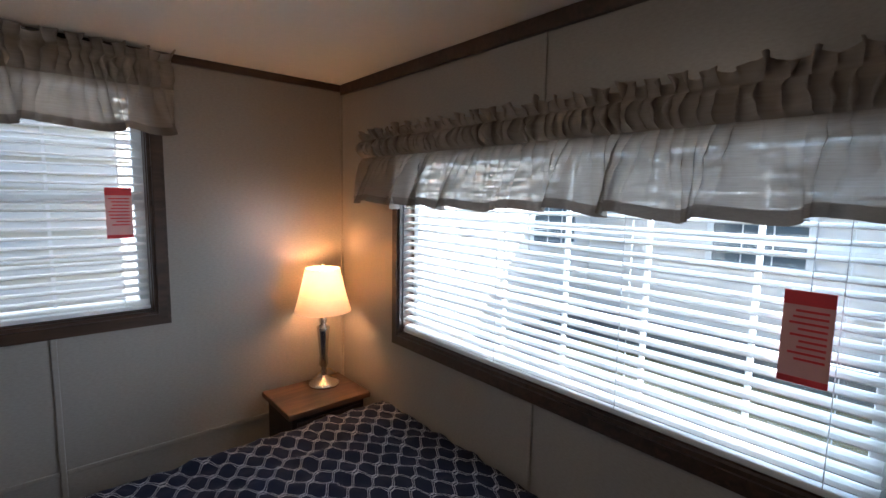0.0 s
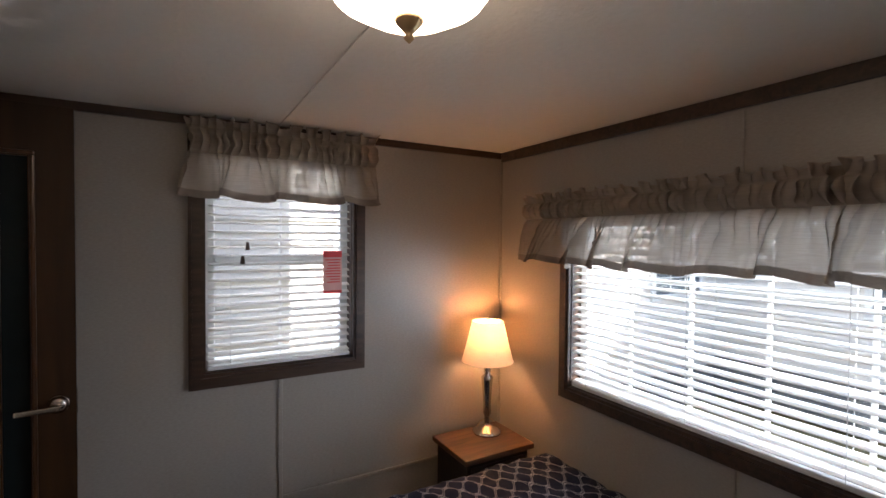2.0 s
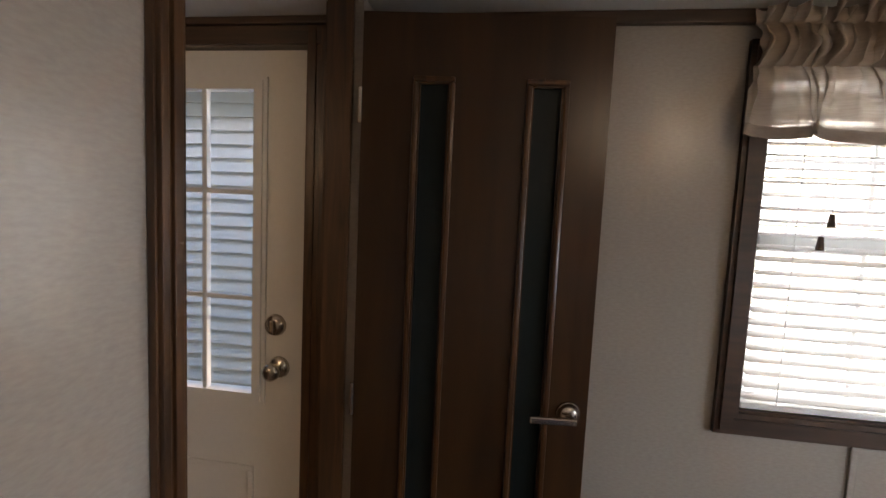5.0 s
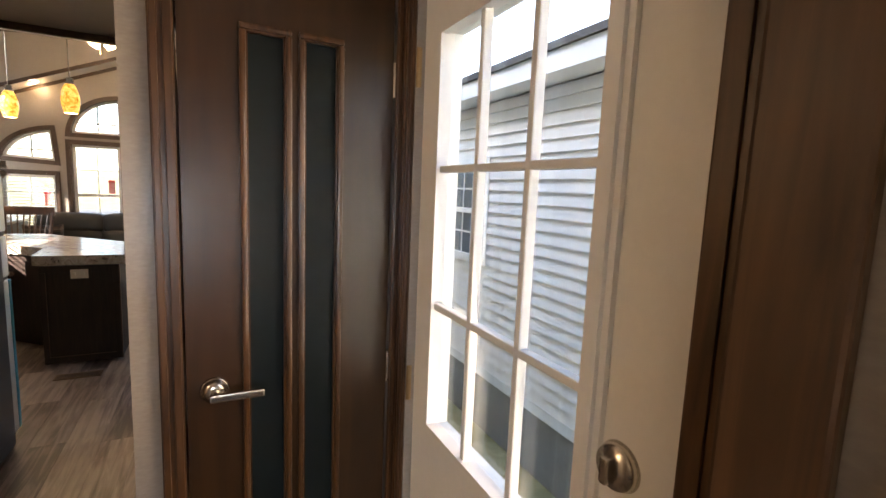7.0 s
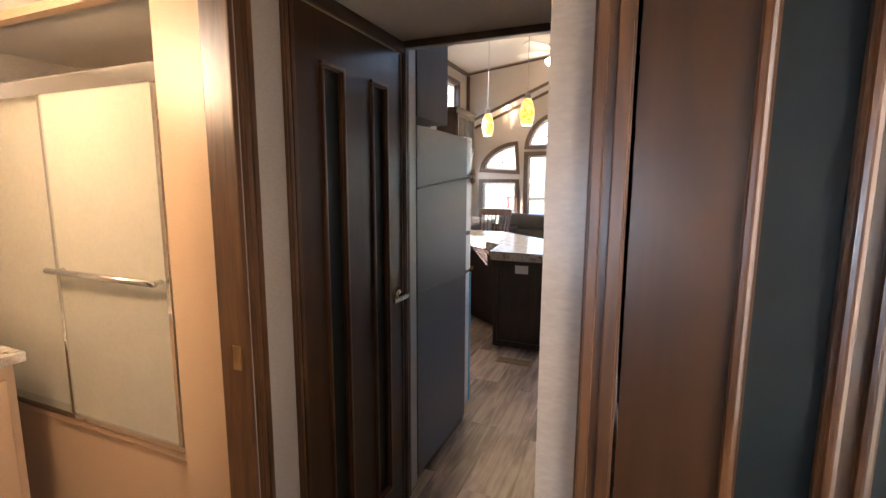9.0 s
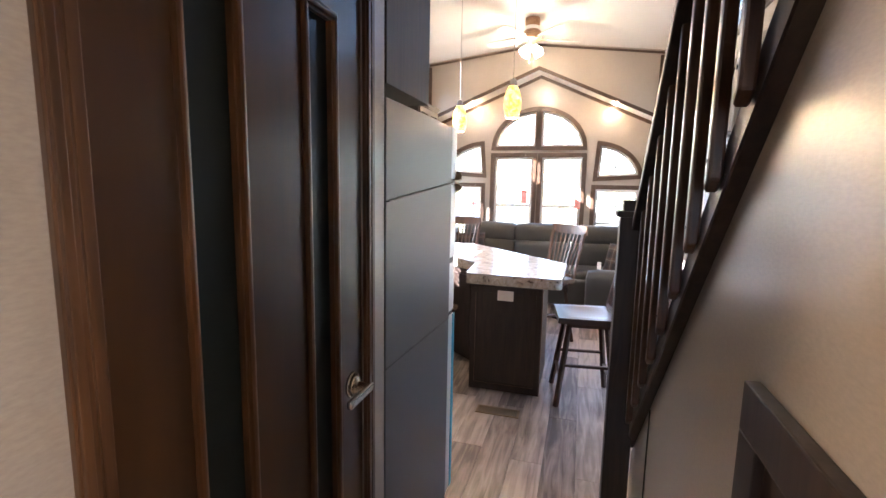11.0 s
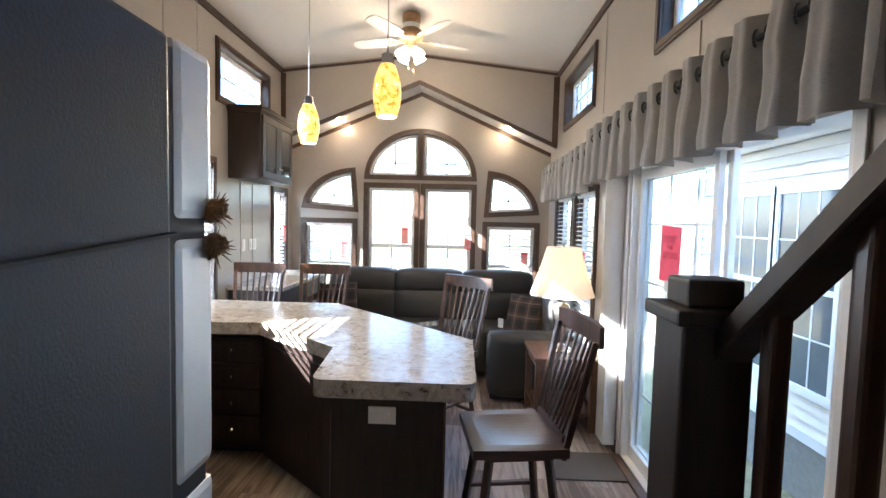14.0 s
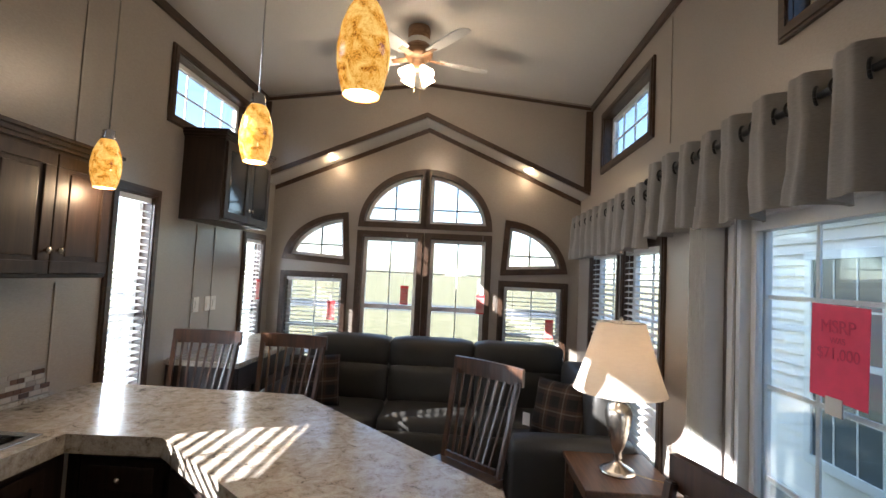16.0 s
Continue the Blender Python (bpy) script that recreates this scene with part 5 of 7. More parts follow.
blind(right, BED_SIDE[0] + 0.07, BED_SIDE[1] - 0.07, BED_SIDE[2] + 0.07, BED_SIDE[3] - 0.06, tilt=10.0, pitch=0.035, width=0.045)
blind(rear, BED_REAR[0] + 0.07, BED_REAR[1] - 0.07, BED_REAR[2] + 0.065, BED_REAR[3] - 0.06, tilt=9.0, pitch=0.034, width=0.045)
tag_card(right, -0.05, 1.58, -0.03, 0.088, 0.2)
tag_card(rear, -2.05, 1.385, -0.03, 0.088, 0.2)
pt = tagged(new("blind_pull"), "white blind pull cords with dark tassels", "blind pull")
pt.location = (-0.03, 0.32, 1.5)
for dy, dz in ((0.0, 0.12), (0.02, 0.06)):
    bm = bmesh.new()
    rod(bm, (0, dy, dz), (0, dy, 0.35), 0.001, None, 5)
    part("cord", bm, VINYL, pt)
    bm = bmesh.new()
    rod(bm, (0, dy, dz - 0.035), (0, dy, dz), 0.010, 0.006, 10)
    part("tassel", bm, CHAIR_WOOD, pt)

dl = thing("dome_light", (-1.45, 0.235, LOW), "lit glass dome ceiling light with a bronze finial", "ceiling light")
bm = bmesh.new()
lathe(bm, [(0.165, 0.0), (0.17, -0.012), (0.165, -0.03)], 36)
part("rim", bm, BRASS, dl, "", True)
bm = bmesh.new()
lathe(bm, [(0.16, -0.025), (0.155, -0.05), (0.13, -0.085), (0.08, -0.112), (0.02, -0.12)], 36)
part("bowl", bm, glowing("dome_glass", (1.0, 0.82, 0.58), 2.4), dl, "glowing frosted glass bowl", True)
bm = bmesh.new()
lathe(bm, [(0.001, -0.16), (0.009, -0.152), (0.006, -0.145), (0.012, -0.138), (0.024, -0.125), (0.026, -0.116), (0.02, -0.112)], 18)
part("finial", bm, BRASS, dl, "bronze finial", True)

# ---------------------------------------------------------------- kitchen
fr = thing("refrigerator", (-1.505, 4.01, 0), "tall refrigerator with dark grey sides and stainless doors", "refrigerator")
quick("body", [(-0.70, 0.0, 0.0, 0.704, 0.03, 1.808)], FRIDGE, fr, "dark grey textured body", 0.006)
quick("gasket", [(-0.685, -0.008, 0.703, 0.722, 0.06, 1.80)], BLACK, fr)
for z0, z1 in ((0.08, 0.972), (0.984, 1.215), (1.235, 1.566), (1.588, 1.818)):
    bm = bmesh.new()
    box(bm, -0.70, -0.006, 0.722, 0.813, z0, z1, bevel=0.014)
    d = part("door", bm, DOOR_STEEL, fr, "stainless steel door")
bm = bmesh.new()
bar(bm, (0.0, 0.004, 1.512), (0.0, 0.704, 1.572), 0.004, 0.020)
part("side_seam", bm, SIDE_BAND, fr, "dull grey band along the side")
bm = bmesh.new()
bar(bm, (0.0, 0.004, 1.0), (0.0, 0.704, 0.972), 0.003, 0.005)
part("side_seam", bm, BLACK, fr, "thin dark line along the side")
quick("protective_film", [(-0.03, -0.003, 0.785, 0.8145, 0.09, 0.965)], BLUE_FILM, fr, "blue protective film left on the edge")
# black strips fill the door gaps in place of their shade
quick("door_gap", [(-0.68, -0.010, 0.722, 0.795, 1.205, 1.245), (-0.68, -0.010, 0.722, 0.795, 0.96, 0.99), (-0.68, -0.010, 0.722, 0.795, 1.556, 1.598)], BLACK, fr, "black filler for the shade between the doors")
quick("kick_grille", [(-0.68, -0.02, 0.66, 0.74, 0.0, 0.06)], BLACK, fr)
for z0, z1 in ((1.26, 1.54), (1.60, 1.80), (0.7, 1.18)):
    bm = bmesh.new()
    rod(bm, (-0.62, 0.857, z0), (-0.62, 0.857, z1), 0.011)
    for z in (z0 + 0.02, z1 - 0.02):
        rod(bm, (-0.62, 0.81, z), (-0.62, 0.857, z), 0.008)
    part("handle", bm, STEEL, fr, "", True)
for at, r in (((-1.508, 4.818, 1.603), 0.022), ((-1.508, 4.816, 1.550), 0.022), ((-1.508, 4.826, 0.992), 0.014)):
    t = thing("twine_knot", at, "frayed brown raffia twine knot on the refrigerator edge", "twine", "twine knots")
    bm = bmesh.new()
    for k in range(90):
        # short loops of fibre wound round the middle of the knot
        axis = Vector((random.gauss(0, 1), random.gauss(0, 1), random.gauss(0, 1))).normalized()
        p = axis.orthogonal().normalized() * r * random.uniform(0.35, 0.95)
        q = axis.cross(p)
        a0, run, squash = random.uniform(0, 6.28), random.uniform(1.0, 2.6), random.uniform(0.5, 1.0)
        ring = [p * math.cos(a0 + run * i / 4) + q * math.sin(a0 + run * i / 4) * squash for i in range(5)]
        for i in range(4):
            rod(bm, ring[i], ring[i + 1], 0.0026, 0.0022 if i < 3 else 0.0008, 5)
    for k in range(34):
        v = Vector((random.gauss(0, 1), random.gauss(0, 1), random.gauss(0, 1))).normalized()
        rod(bm, v * r * 0.6, v * r * random.uniform(1.05, 1.55), 0.0014, 0.0006, 5)
    part("knot", bm, TWINE, t)


def door_front(parent, x, y0, y1, z0, z1, face, mat, panel_mat, knob, name="door"):
    """A cabinet front on the plane x, looking along +x (face 1): rails, stiles and a raised centre panel."""
    bm = bmesh.new()
    s = 0.055
    for a, b, c, d in ((y0, y1, z1 - s, z1), (y0, y1, z0, z0 + s), (y0, y0 + s, z0 + s, z1 - s), (y1 - s, y1, z0 + s, z1 - s)):
        box(bm, x, x + 0.02, a, b, c, d, bevel=0.003)
    dr = part(name, bm, mat, parent)
    quick("centre_panel", [(x + 0.002, x + 0.010, y0 + s - 0.004, y1 - s + 0.004, z0 + s - 0.004, z1 - s + 0.004), (x + 0.004, x + 0.016, y0 + s + 0.02, y1 - s - 0.02, z0 + s + 0.02, z1 - s - 0.02)], panel_mat, dr, "", 0.004)
    bm = bmesh.new()
    lathe(bm, [(0.006, 0), (0.006, 0.012), (0.014, 0.018), (0.015, 0.026), (0.001, 0.032)], 14)
    bmesh.ops.transform(bm, matrix=pose(x + 0.02, knob[0], knob[1], 0, 90, 0), verts=bm.verts)
    part("knob", bm, NICKEL, dr, "satin nickel knob", True)
    return dr


def wall_cabinet(at, w, z0, z1, depth, label, panel_mat, turn=0.0):
    """Local: back at x = 0, front at x = depth, width along y."""
    c = thing("wall_cabinet", at, label, "cabinet", "", turn)
    quick("body", [(0.001, depth, 0.0, w, z0, z1)], ESPRESSO, c, "", 0.003)
    bm = bmesh.new()
    for o, a, b in ((0.012, z1, z1 + 0.018), (0.024, z1 + 0.018, z1 + 0.04), (0.036, z1 + 0.04, z1 + 0.058)):
        box(bm, 0.001, depth + o, -o, w + o, a, b, bevel=0.003)
    part("crown_moulding", bm, ESPRESSO, c, "stepped crown moulding")
    m = w / 2
    door_front(c, depth, 0.02, m - 0.003, z0 + 0.02, z1 - 0.02, 1, ESPRESSO, panel_mat, (m - 0.03, z0 + 0.12))
    door_front(c, depth, m + 0.003, w - 0.02, z0 + 0.02, z1 - 0.02, 1, ESPRESSO, panel_mat, (m + 0.03, z0 + 0.12))
    return c


CAB_GLASS = material("cabinet_glass", (0.03, 0.035, 0.04), 0.08, scale=20, vary=0.1)
wall_cabinet((XL, 6.75, 0), 0.67, 1.54, 2.10, 0.31, "dark wood wall cabinet with two raised-panel doors", ESPRESSO)
wall_cabinet((XL, 8.46, 0), 0.80, 1.955, 2.57, 0.31, "dark wood wall cabinet with two glass doors", CAB_GLASS)
fc = wall_cabinet((-1.508, 4.021, 0), 0.69, 1.845, 2.26, 0.38, "dark wood cabinet over the refrigerator", ESPRESSO, 90.0)

# base cabinets
sb = thing("sink_cabinet", (-2.835, 6.0, 0), "dark wood sink cabinet with two doors", "cabinet")
quick("body", [(-0.49, -0.021, -0.07, 1.09, 0.09, 0.83)], ESPRESSO, sb, "", 0.003)
quick("toe_kick", [(-0.49, -0.08, -0.07, 1.09, 0, 0.09)], BLACK, sb)
door_front(sb, -0.02, 0.03, 0.49, 0.12, 0.80, 1, ESPRESSO, ESPRESSO, (0.46, 0.70))
door_front(sb, -0.02, 0.51, 0.98, 0.12, 0.80, 1, ESPRESSO, ESPRESSO, (0.54, 0.70))
dc = thing("drawer_cabinet", (-2.413, 7.095, 0), "dark wood cabinet with four drawers", "cabinet", "", -90.0)
quick("body", [(-0.70, -0.021, -0.39, 0.0, 0.09, 0.83)], ESPRESSO, dc, "", 0.003)
quick("toe_kick", [(-0.70, -0.08, -0.39, 0.0, 0, 0.09)], BLACK, dc)
quick("corner_filler", [(-0.40, -0.012, -0.440, -0.391, 0.09, 0.83)], ESPRESSO, dc)
for k in range(4):
    z0 = 0.12 + k * 0.175
    bm = bmesh.new()
    box(bm, -0.021, 0.0, -0.375, -0.015, z0, z0 + 0.16, bevel=0.004)
    d = part("drawer", bm, ESPRESSO, dc)
    quick("raised_panel", [(0.0, 0.006, -0.335, -0.055, z0 + 0.03, z0 + 0.13)], ESPRESSO, d, "", 0.004)
    bm = bmesh.new()
    lathe(bm, [(0.006, 0), (0.006, 0.012), (0.014, 0.018), (0.015, 0.026), (0.001, 0.032)], 14)
    bmesh.ops.transform(bm, matrix=pose(0.004, -0.195, z0 + 0.08, 0, 90, 0), verts=bm.verts)
    part("knob", bm, NICKEL, d, "satin nickel knob", True)


def prism(points, z0, z1, bevel=0.0):
    bm = bmesh.new()
    f = bm.faces.new([bm.verts.new((x, y, z0)) for x, y in points])
    r = bmesh.ops.extrude_face_region(bm, geom=[f])
    bmesh.ops.translate(bm, vec=(0, 0, z1 - z0), verts=[g for g in r["geom"] if isinstance(g, bmesh.types.BMVert)])
    return bm


pc = thing("peninsula_cabinet", (-1.45, 6.1, 0), "dark wood peninsula cabinet with a framed end panel", "cabinet")
pts = [(-1.72, 6.10), (-1.195, 6.10), (-1.195, 6.75), (-2.13, 7.66), (-2.41, 7.66), (-2.41, 7.11), (-1.83, 6.61), (-1.72, 6.5)]
bm = prism([(x + 1.45, y - 6.1) for x, y in pts], 0.02, 0.83)
part("body", bm, ESPRESSO, pc)
bm = bmesh.new()
for a, b, c, d in ((-0.27, 0.255, 0.775, 0.83), (-0.27, 0.255, 0.02, 0.075), (-0.27, -0.232, 0.075, 0.775), (0.215, 0.255, 0.075, 0.775)):
    box(bm, a, b, -0.016, -0.001, c, d, bevel=0.003)
part("end_frame", bm, ESPRESSO, pc, "framed end panel")
quick("light_edge", [(-0.234, -0.231, -0.018, -0.016, 0.075, 0.775), (-0.232, 0.215, -0.018, -0.016, 0.073, 0.0765)], TABLE_WOOD, pc)
quick("corner_post", [(0.2555, 0.262, -0.014, 0.02, 0.02, 0.83)], TABLE_WOOD, pc, "pale cabinet corner")
bm = bmesh.new()
bar(bm, (-0.930, 0.982, 0.45), (-0.395, 0.520, 0.45), 0.02, 0.66)
door = part("angled_door", bm, ESPRESSO, pc)
bm = bmesh.new()
lathe(bm, [(0.006, 0), (0.006, 0.012), (0.014, 0.018), (0.015, 0.026), (0.001, 0.032)], 14)
bmesh.ops.transform(bm, matrix=pose(-0.275, 0.30, 0.70, 0, -90, 0), verts=bm.verts)
part("knob", bm, NICKEL, pc, "satin nickel knob", True)
plate(lambda u, v, d: (u, 6.085 + d, v), -1.46, 0.762, 0.118, 0.075, "toggle", "ivory outlet plate on the peninsula end")

# countertop, one continuous piece with a sink cut-out and a rounded tip


def rounded(points, radii, n=5):
    out = []
    for k, (p, r) in enumerate(zip(points, radii)):
        b, a, c = Vector(p), Vector(points[k - 1]), Vector(points[(k + 1) % len(points)])
        if not r:
            out.append(tuple(b))
            continue
        p0, p1 = b + (a - b).normalized() * r, b + (c - b).normalized() * r
        for q in range(n + 1):
            s = q / n
            out.append(tuple(p0 * (1 - s) ** 2 + b * 2 * s * (1 - s) + p1 * s * s))
    return out


top_pts = rounded([(XL + 0.002, 5.93), (-2.81, 5.93), (-2.81, 7.03), (-2.42, 7.055), (-1.80, 6.55), (-1.762, 6.055), (-1.062, 6.055), (-1.055, 6.79), (-2.10, 7.81), (XL + 0.002, 7.81)], (0, 0, 0.0, 0, 0, 0.06, 0.06, 0, 0, 0))
ct = thing("countertop", (-2.2, 6.9, 0.84), "mottled grey-beige laminate countertop with a rounded peninsula tip", "countertop")
bm = slab([(x + 2.2, y - 6.9) for x, y in top_pts], [rect(-1.065, -0.695, -0.79, 0.08)], lambda u, v, d: (u, v, d), 0.078)
part("slab", bm, LAMINATE, ct, "mottled laminate slab")
quick("backsplash_strip", [(XL + 2.2 + 0.003, XL + 2.2 + 0.018, -0.9, 0.60, 0.078, 0.098)], LAMINATE, ct)
sk = thing("sink", (-3.080, 6.545, 0.918), "stainless steel double-bowl sink", "sink")
bm = bmesh.new()
for a, b, c, d in ((-0.205, 0.205, -0.455, -0.42), (-0.205, 0.205, 0.42, 0.455), (-0.205, -0.165, -0.42, 0.42), (0.165, 0.205, -0.42, 0.42), (-0.165, 0.165, -0.02, 0.02)):
    box(bm, a, b, c, d, 0.0, 0.006, bevel=0.002)
part("rim", bm, STEEL, sk)
for y0, y1 in ((-0.42, -0.02), (0.02, 0.42)):
    bm = bmesh.new()
    box(bm, -0.165, 0.165, y0, y1, -0.17, 0.004)
    tops = [f for f in bm.faces if f.normal.z > 0.9]
    bmesh.ops.delete(bm, geom=tops, context="FACES")
    bmesh.ops.bevel(bm, geom=[e for e in bm.edges if not e.is_boundary], offset=0.045, segments=4, affect="EDGES")
    part("bowl", bm, STEEL, sk, "", True)
    bm = bmesh.new()
    rod(bm, (0, (y0 + y1) / 2, -0.168), (0, (y0 + y1) / 2, -0.160), 0.04, 0.035, 20)
    part("drain", bm, CHROME, sk, "", True)
fa = thing("faucet", (-3.268, 6.39, 0.924), "brushed steel gooseneck faucet with a pull-down head", "faucet")
fa.scale = (1.15, 1.15, 1.2)
bm = bmesh.new()
rod(bm, (0, 0, 0), (0, 0, 0.02), 0.03, 0.024, 20)
rod(bm, (0, 0, 0.02), (0, 0, 0.13), 0.02, 0.018, 20)
part("base", bm, NICKEL, fa, "", True)
bm = bmesh.new()
pts = [(0, 0, 0.12), (0, 0, 0.20), (0, 0, 0.30)] + [(0.085 - 0.085 * math.cos(radians(a)), 0, 0.30 + 0.085 * math.sin(radians(a))) for a in range(12, 181, 12)] + [(0.172, 0, 0.27)]
tube(bm, pts, [0.0135] * len(pts), 18)
part("neck", bm, NICKEL, fa, "", True)
bm = bmesh.new()
tube(bm, [(0.171, 0, 0.285), (0.172, 0, 0.275), (0.178, 0, 0.20), (0.179, 0, 0.185)], [0.0145, 0.0175, 0.021, 0.018], 18)
part("spray_head", bm, NICKEL, fa, "", True)
bm = bmesh.new()
rod(bm, (0, 0, 0.09), (0.0, 0.075, 0.115), 0.008, 0.006)
part("lever", bm, NICKEL, fa, "", True)
rg = thing("range", (-3.04, 5.585, 0), "black kitchen range with a dark oven door", "range")
quick("body", [(-0.28, 0.28, -0.33, 0.33, 0.03, 0.90)], BLACK, rg, "", 0.006)
quick("cooktop", [(-0.28, 0.30, -0.335, 0.335, 0.90, 0.922)], BLACK, rg, "black cooktop", 0.008)
quick("oven_door", [(0.28, 0.31, -0.32, 0.32, 0.24, 0.76)], CAB_GLASS, rg, "", 0.006)
bm = bmesh.new()
rod(bm, (0.345, -0.28, 0.72), (0.345, 0.28, 0.72), 0.012)
for y in (-0.26, 0.26):
    rod(bm, (0.31, y, 0.72), (0.345, y, 0.72), 0.009)
part("oven_handle", bm, STEEL, rg, "", True)
for y in (-0.2, -0.07, 0.07, 0.2):
    bm = bmesh.new()
    rod(bm, (0.28, y, 0.83), (0.315, y, 0.83), 0.02, 0.017, 16)
    part("control_knob", bm, STEEL, rg, "", True)
# mosaic strip on the wall above the counter
ms = tagged(new("backsplash"), "strip of brown and grey mosaic tiles above the counter", "backsplash")
ms.location = (XL + 0.004, 6.0, 0.942)
tiles = []
for w in (0.036, 0.052, 0.07):
    bm = bmesh.new()
    box(bm, 0.0, 0.006, 0.001, w - 0.001, 0.001, 0.0235, bevel=0.001)
    tiles.append((w, bm))
tile_me = [(w, mesh_of("tile", bm, TILE_B)) for w, bm in tiles]
tile_dark = [(m.copy()) for _, m in tile_me]
for m in tile_dark:
    m.materials[0] = TILE_A
for row in range(5):
    y = 0.68 + random.uniform(0, 0.03)
    while y < 1.46:
        k = random.randrange(3)
        o = new("tile", tile_dark[k] if random.random() < 0.38 else tile_me[k][1])
        o.parent, o.location = ms, (0, y, row * 0.0255)
        y += tile_me[k][0]
plate(left, 6.945, 1.18, 0.118, label="ivory double switch plate above the counter")
plate(left, 7.115, 1.18, 0.075, kind="outlet", label="ivory outlet plate above the counter")
for u in (8.766, 8.93, 9.02):
    plate(left, u, 1.305, 0.075, label="ivory switch plate on the living room wall")


def pendant(at, ceil):
    p = thing("pendant_lamp", at, "lit amber glass pendant lamp on a thin cord", "pendant lamp", "pendants over the peninsula")
    bm = bmesh.new()
    lathe(bm, [(0.044, -0.115), (0.053, -0.09), (0.062, -0.045), (0.064, 0.0), (0.057, 0.05), (0.042, 0.095), (0.03, 0.115)], 28)
    part("glass_shade", bm, PENDANT_GLASS, p, "mottled amber glass shade", True)
    bm = bmesh.new()
    lathe(bm, [(0.001, -0.113), (0.042, -0.113)], 28)
    lathe(bm, [(0.012, 0.06), (0.03, 0.0), (0.03, -0.03), (0.001, -0.06)], 16)
    part("bulb", bm, PENDANT_BULB, p, "", True)
    bm = bmesh.new()
    lathe(bm, [(0.031, 0.112), (0.031, 0.122), (0.026, 0.126), (0.028, 0.14), (0.024, 0.144), (0.026, 0.158), (0.012, 0.165), (0.001, 0.166)], 18)
    part("socket_cap", bm, STEEL, p, "", True)
    bm = bmesh.new()
    rod(bm, (0, 0, 0.16), (0, 0, ceil - at[2]), 0.0032, None, 8)
    part("cord", bm, STEEL, p)
    bm = bmesh.new()
    lathe(bm, [(0.06, ceil - at[2]), (0.055, ceil - at[2] - 0.02), (0.001, ceil - at[2] - 0.025)], 20)
    part("canopy", bm, STEEL, p, "", True)
    return p


def lit_glass(name):
    """Mottled amber glass with a lamp inside it: the glass itself glows, veins darker."""
    m = speckled(name, ((0.58, (0.22, 0.05, 0.005)), (0.70, (0.72, 0.30, 0.03)), (0.98, (0.95, 0.60, 0.16))), 26.0, 0.12)
    n, l = m.node_tree.nodes, m.node_tree.links
    b = n["Principled BSDF"]
    src = b.inputs["Base Color"].links[0].from_socket
    l.new(src, b.inputs["Emission Color"])
    b.inputs["Emission Strength"].default_value = 0.17
    return m


PENDANT_GLASS = lit_glass("pendant_amber_glass")
PENDANT_BULB = glowing("pendant_bulb", (1.0, 0.85, 0.6), 1.6)


def ceiling_at(x):
    return EAVE + (RIDGE - EAVE) * (1 - abs(x - RX) / 1.665)


for at in ((-1.488, 6.25, 2.17), (-2.07, 6.95, 2.16), (-2.92, 7.25, 2.08)):
    pendant(at, ceiling_at(at[0]) - 0.012)

fv = thing("floor_vent", (-1.44, 5.80, 0.0), "brown metal floor register with slots", "floor vent")
quick("frame", [(-0.15, 0.15, -0.055, -0.042, 0, 0.006), (-0.15, 0.15, 0.042, 0.055, 0, 0.006), (-0.15, -0.137, -0.042, 0.042, 0, 0.006), (0.137, 0.15, -0.042, 0.042, 0, 0.006)], VENT, fv)
# black sheet painted in for the shade of the duct below the slats
quick("shadow_box", [(-0.14, 0.14, -0.045, 0.045, 0.0, 0.002)], BLACK, fv)
for k in range(22):
    x = -0.13 + k * 0.0125
    quick("slat", [(x - 0.003, x + 0.003, -0.042, 0.042, 0.002, 0.0055)], VENT, fv)

# bar stools


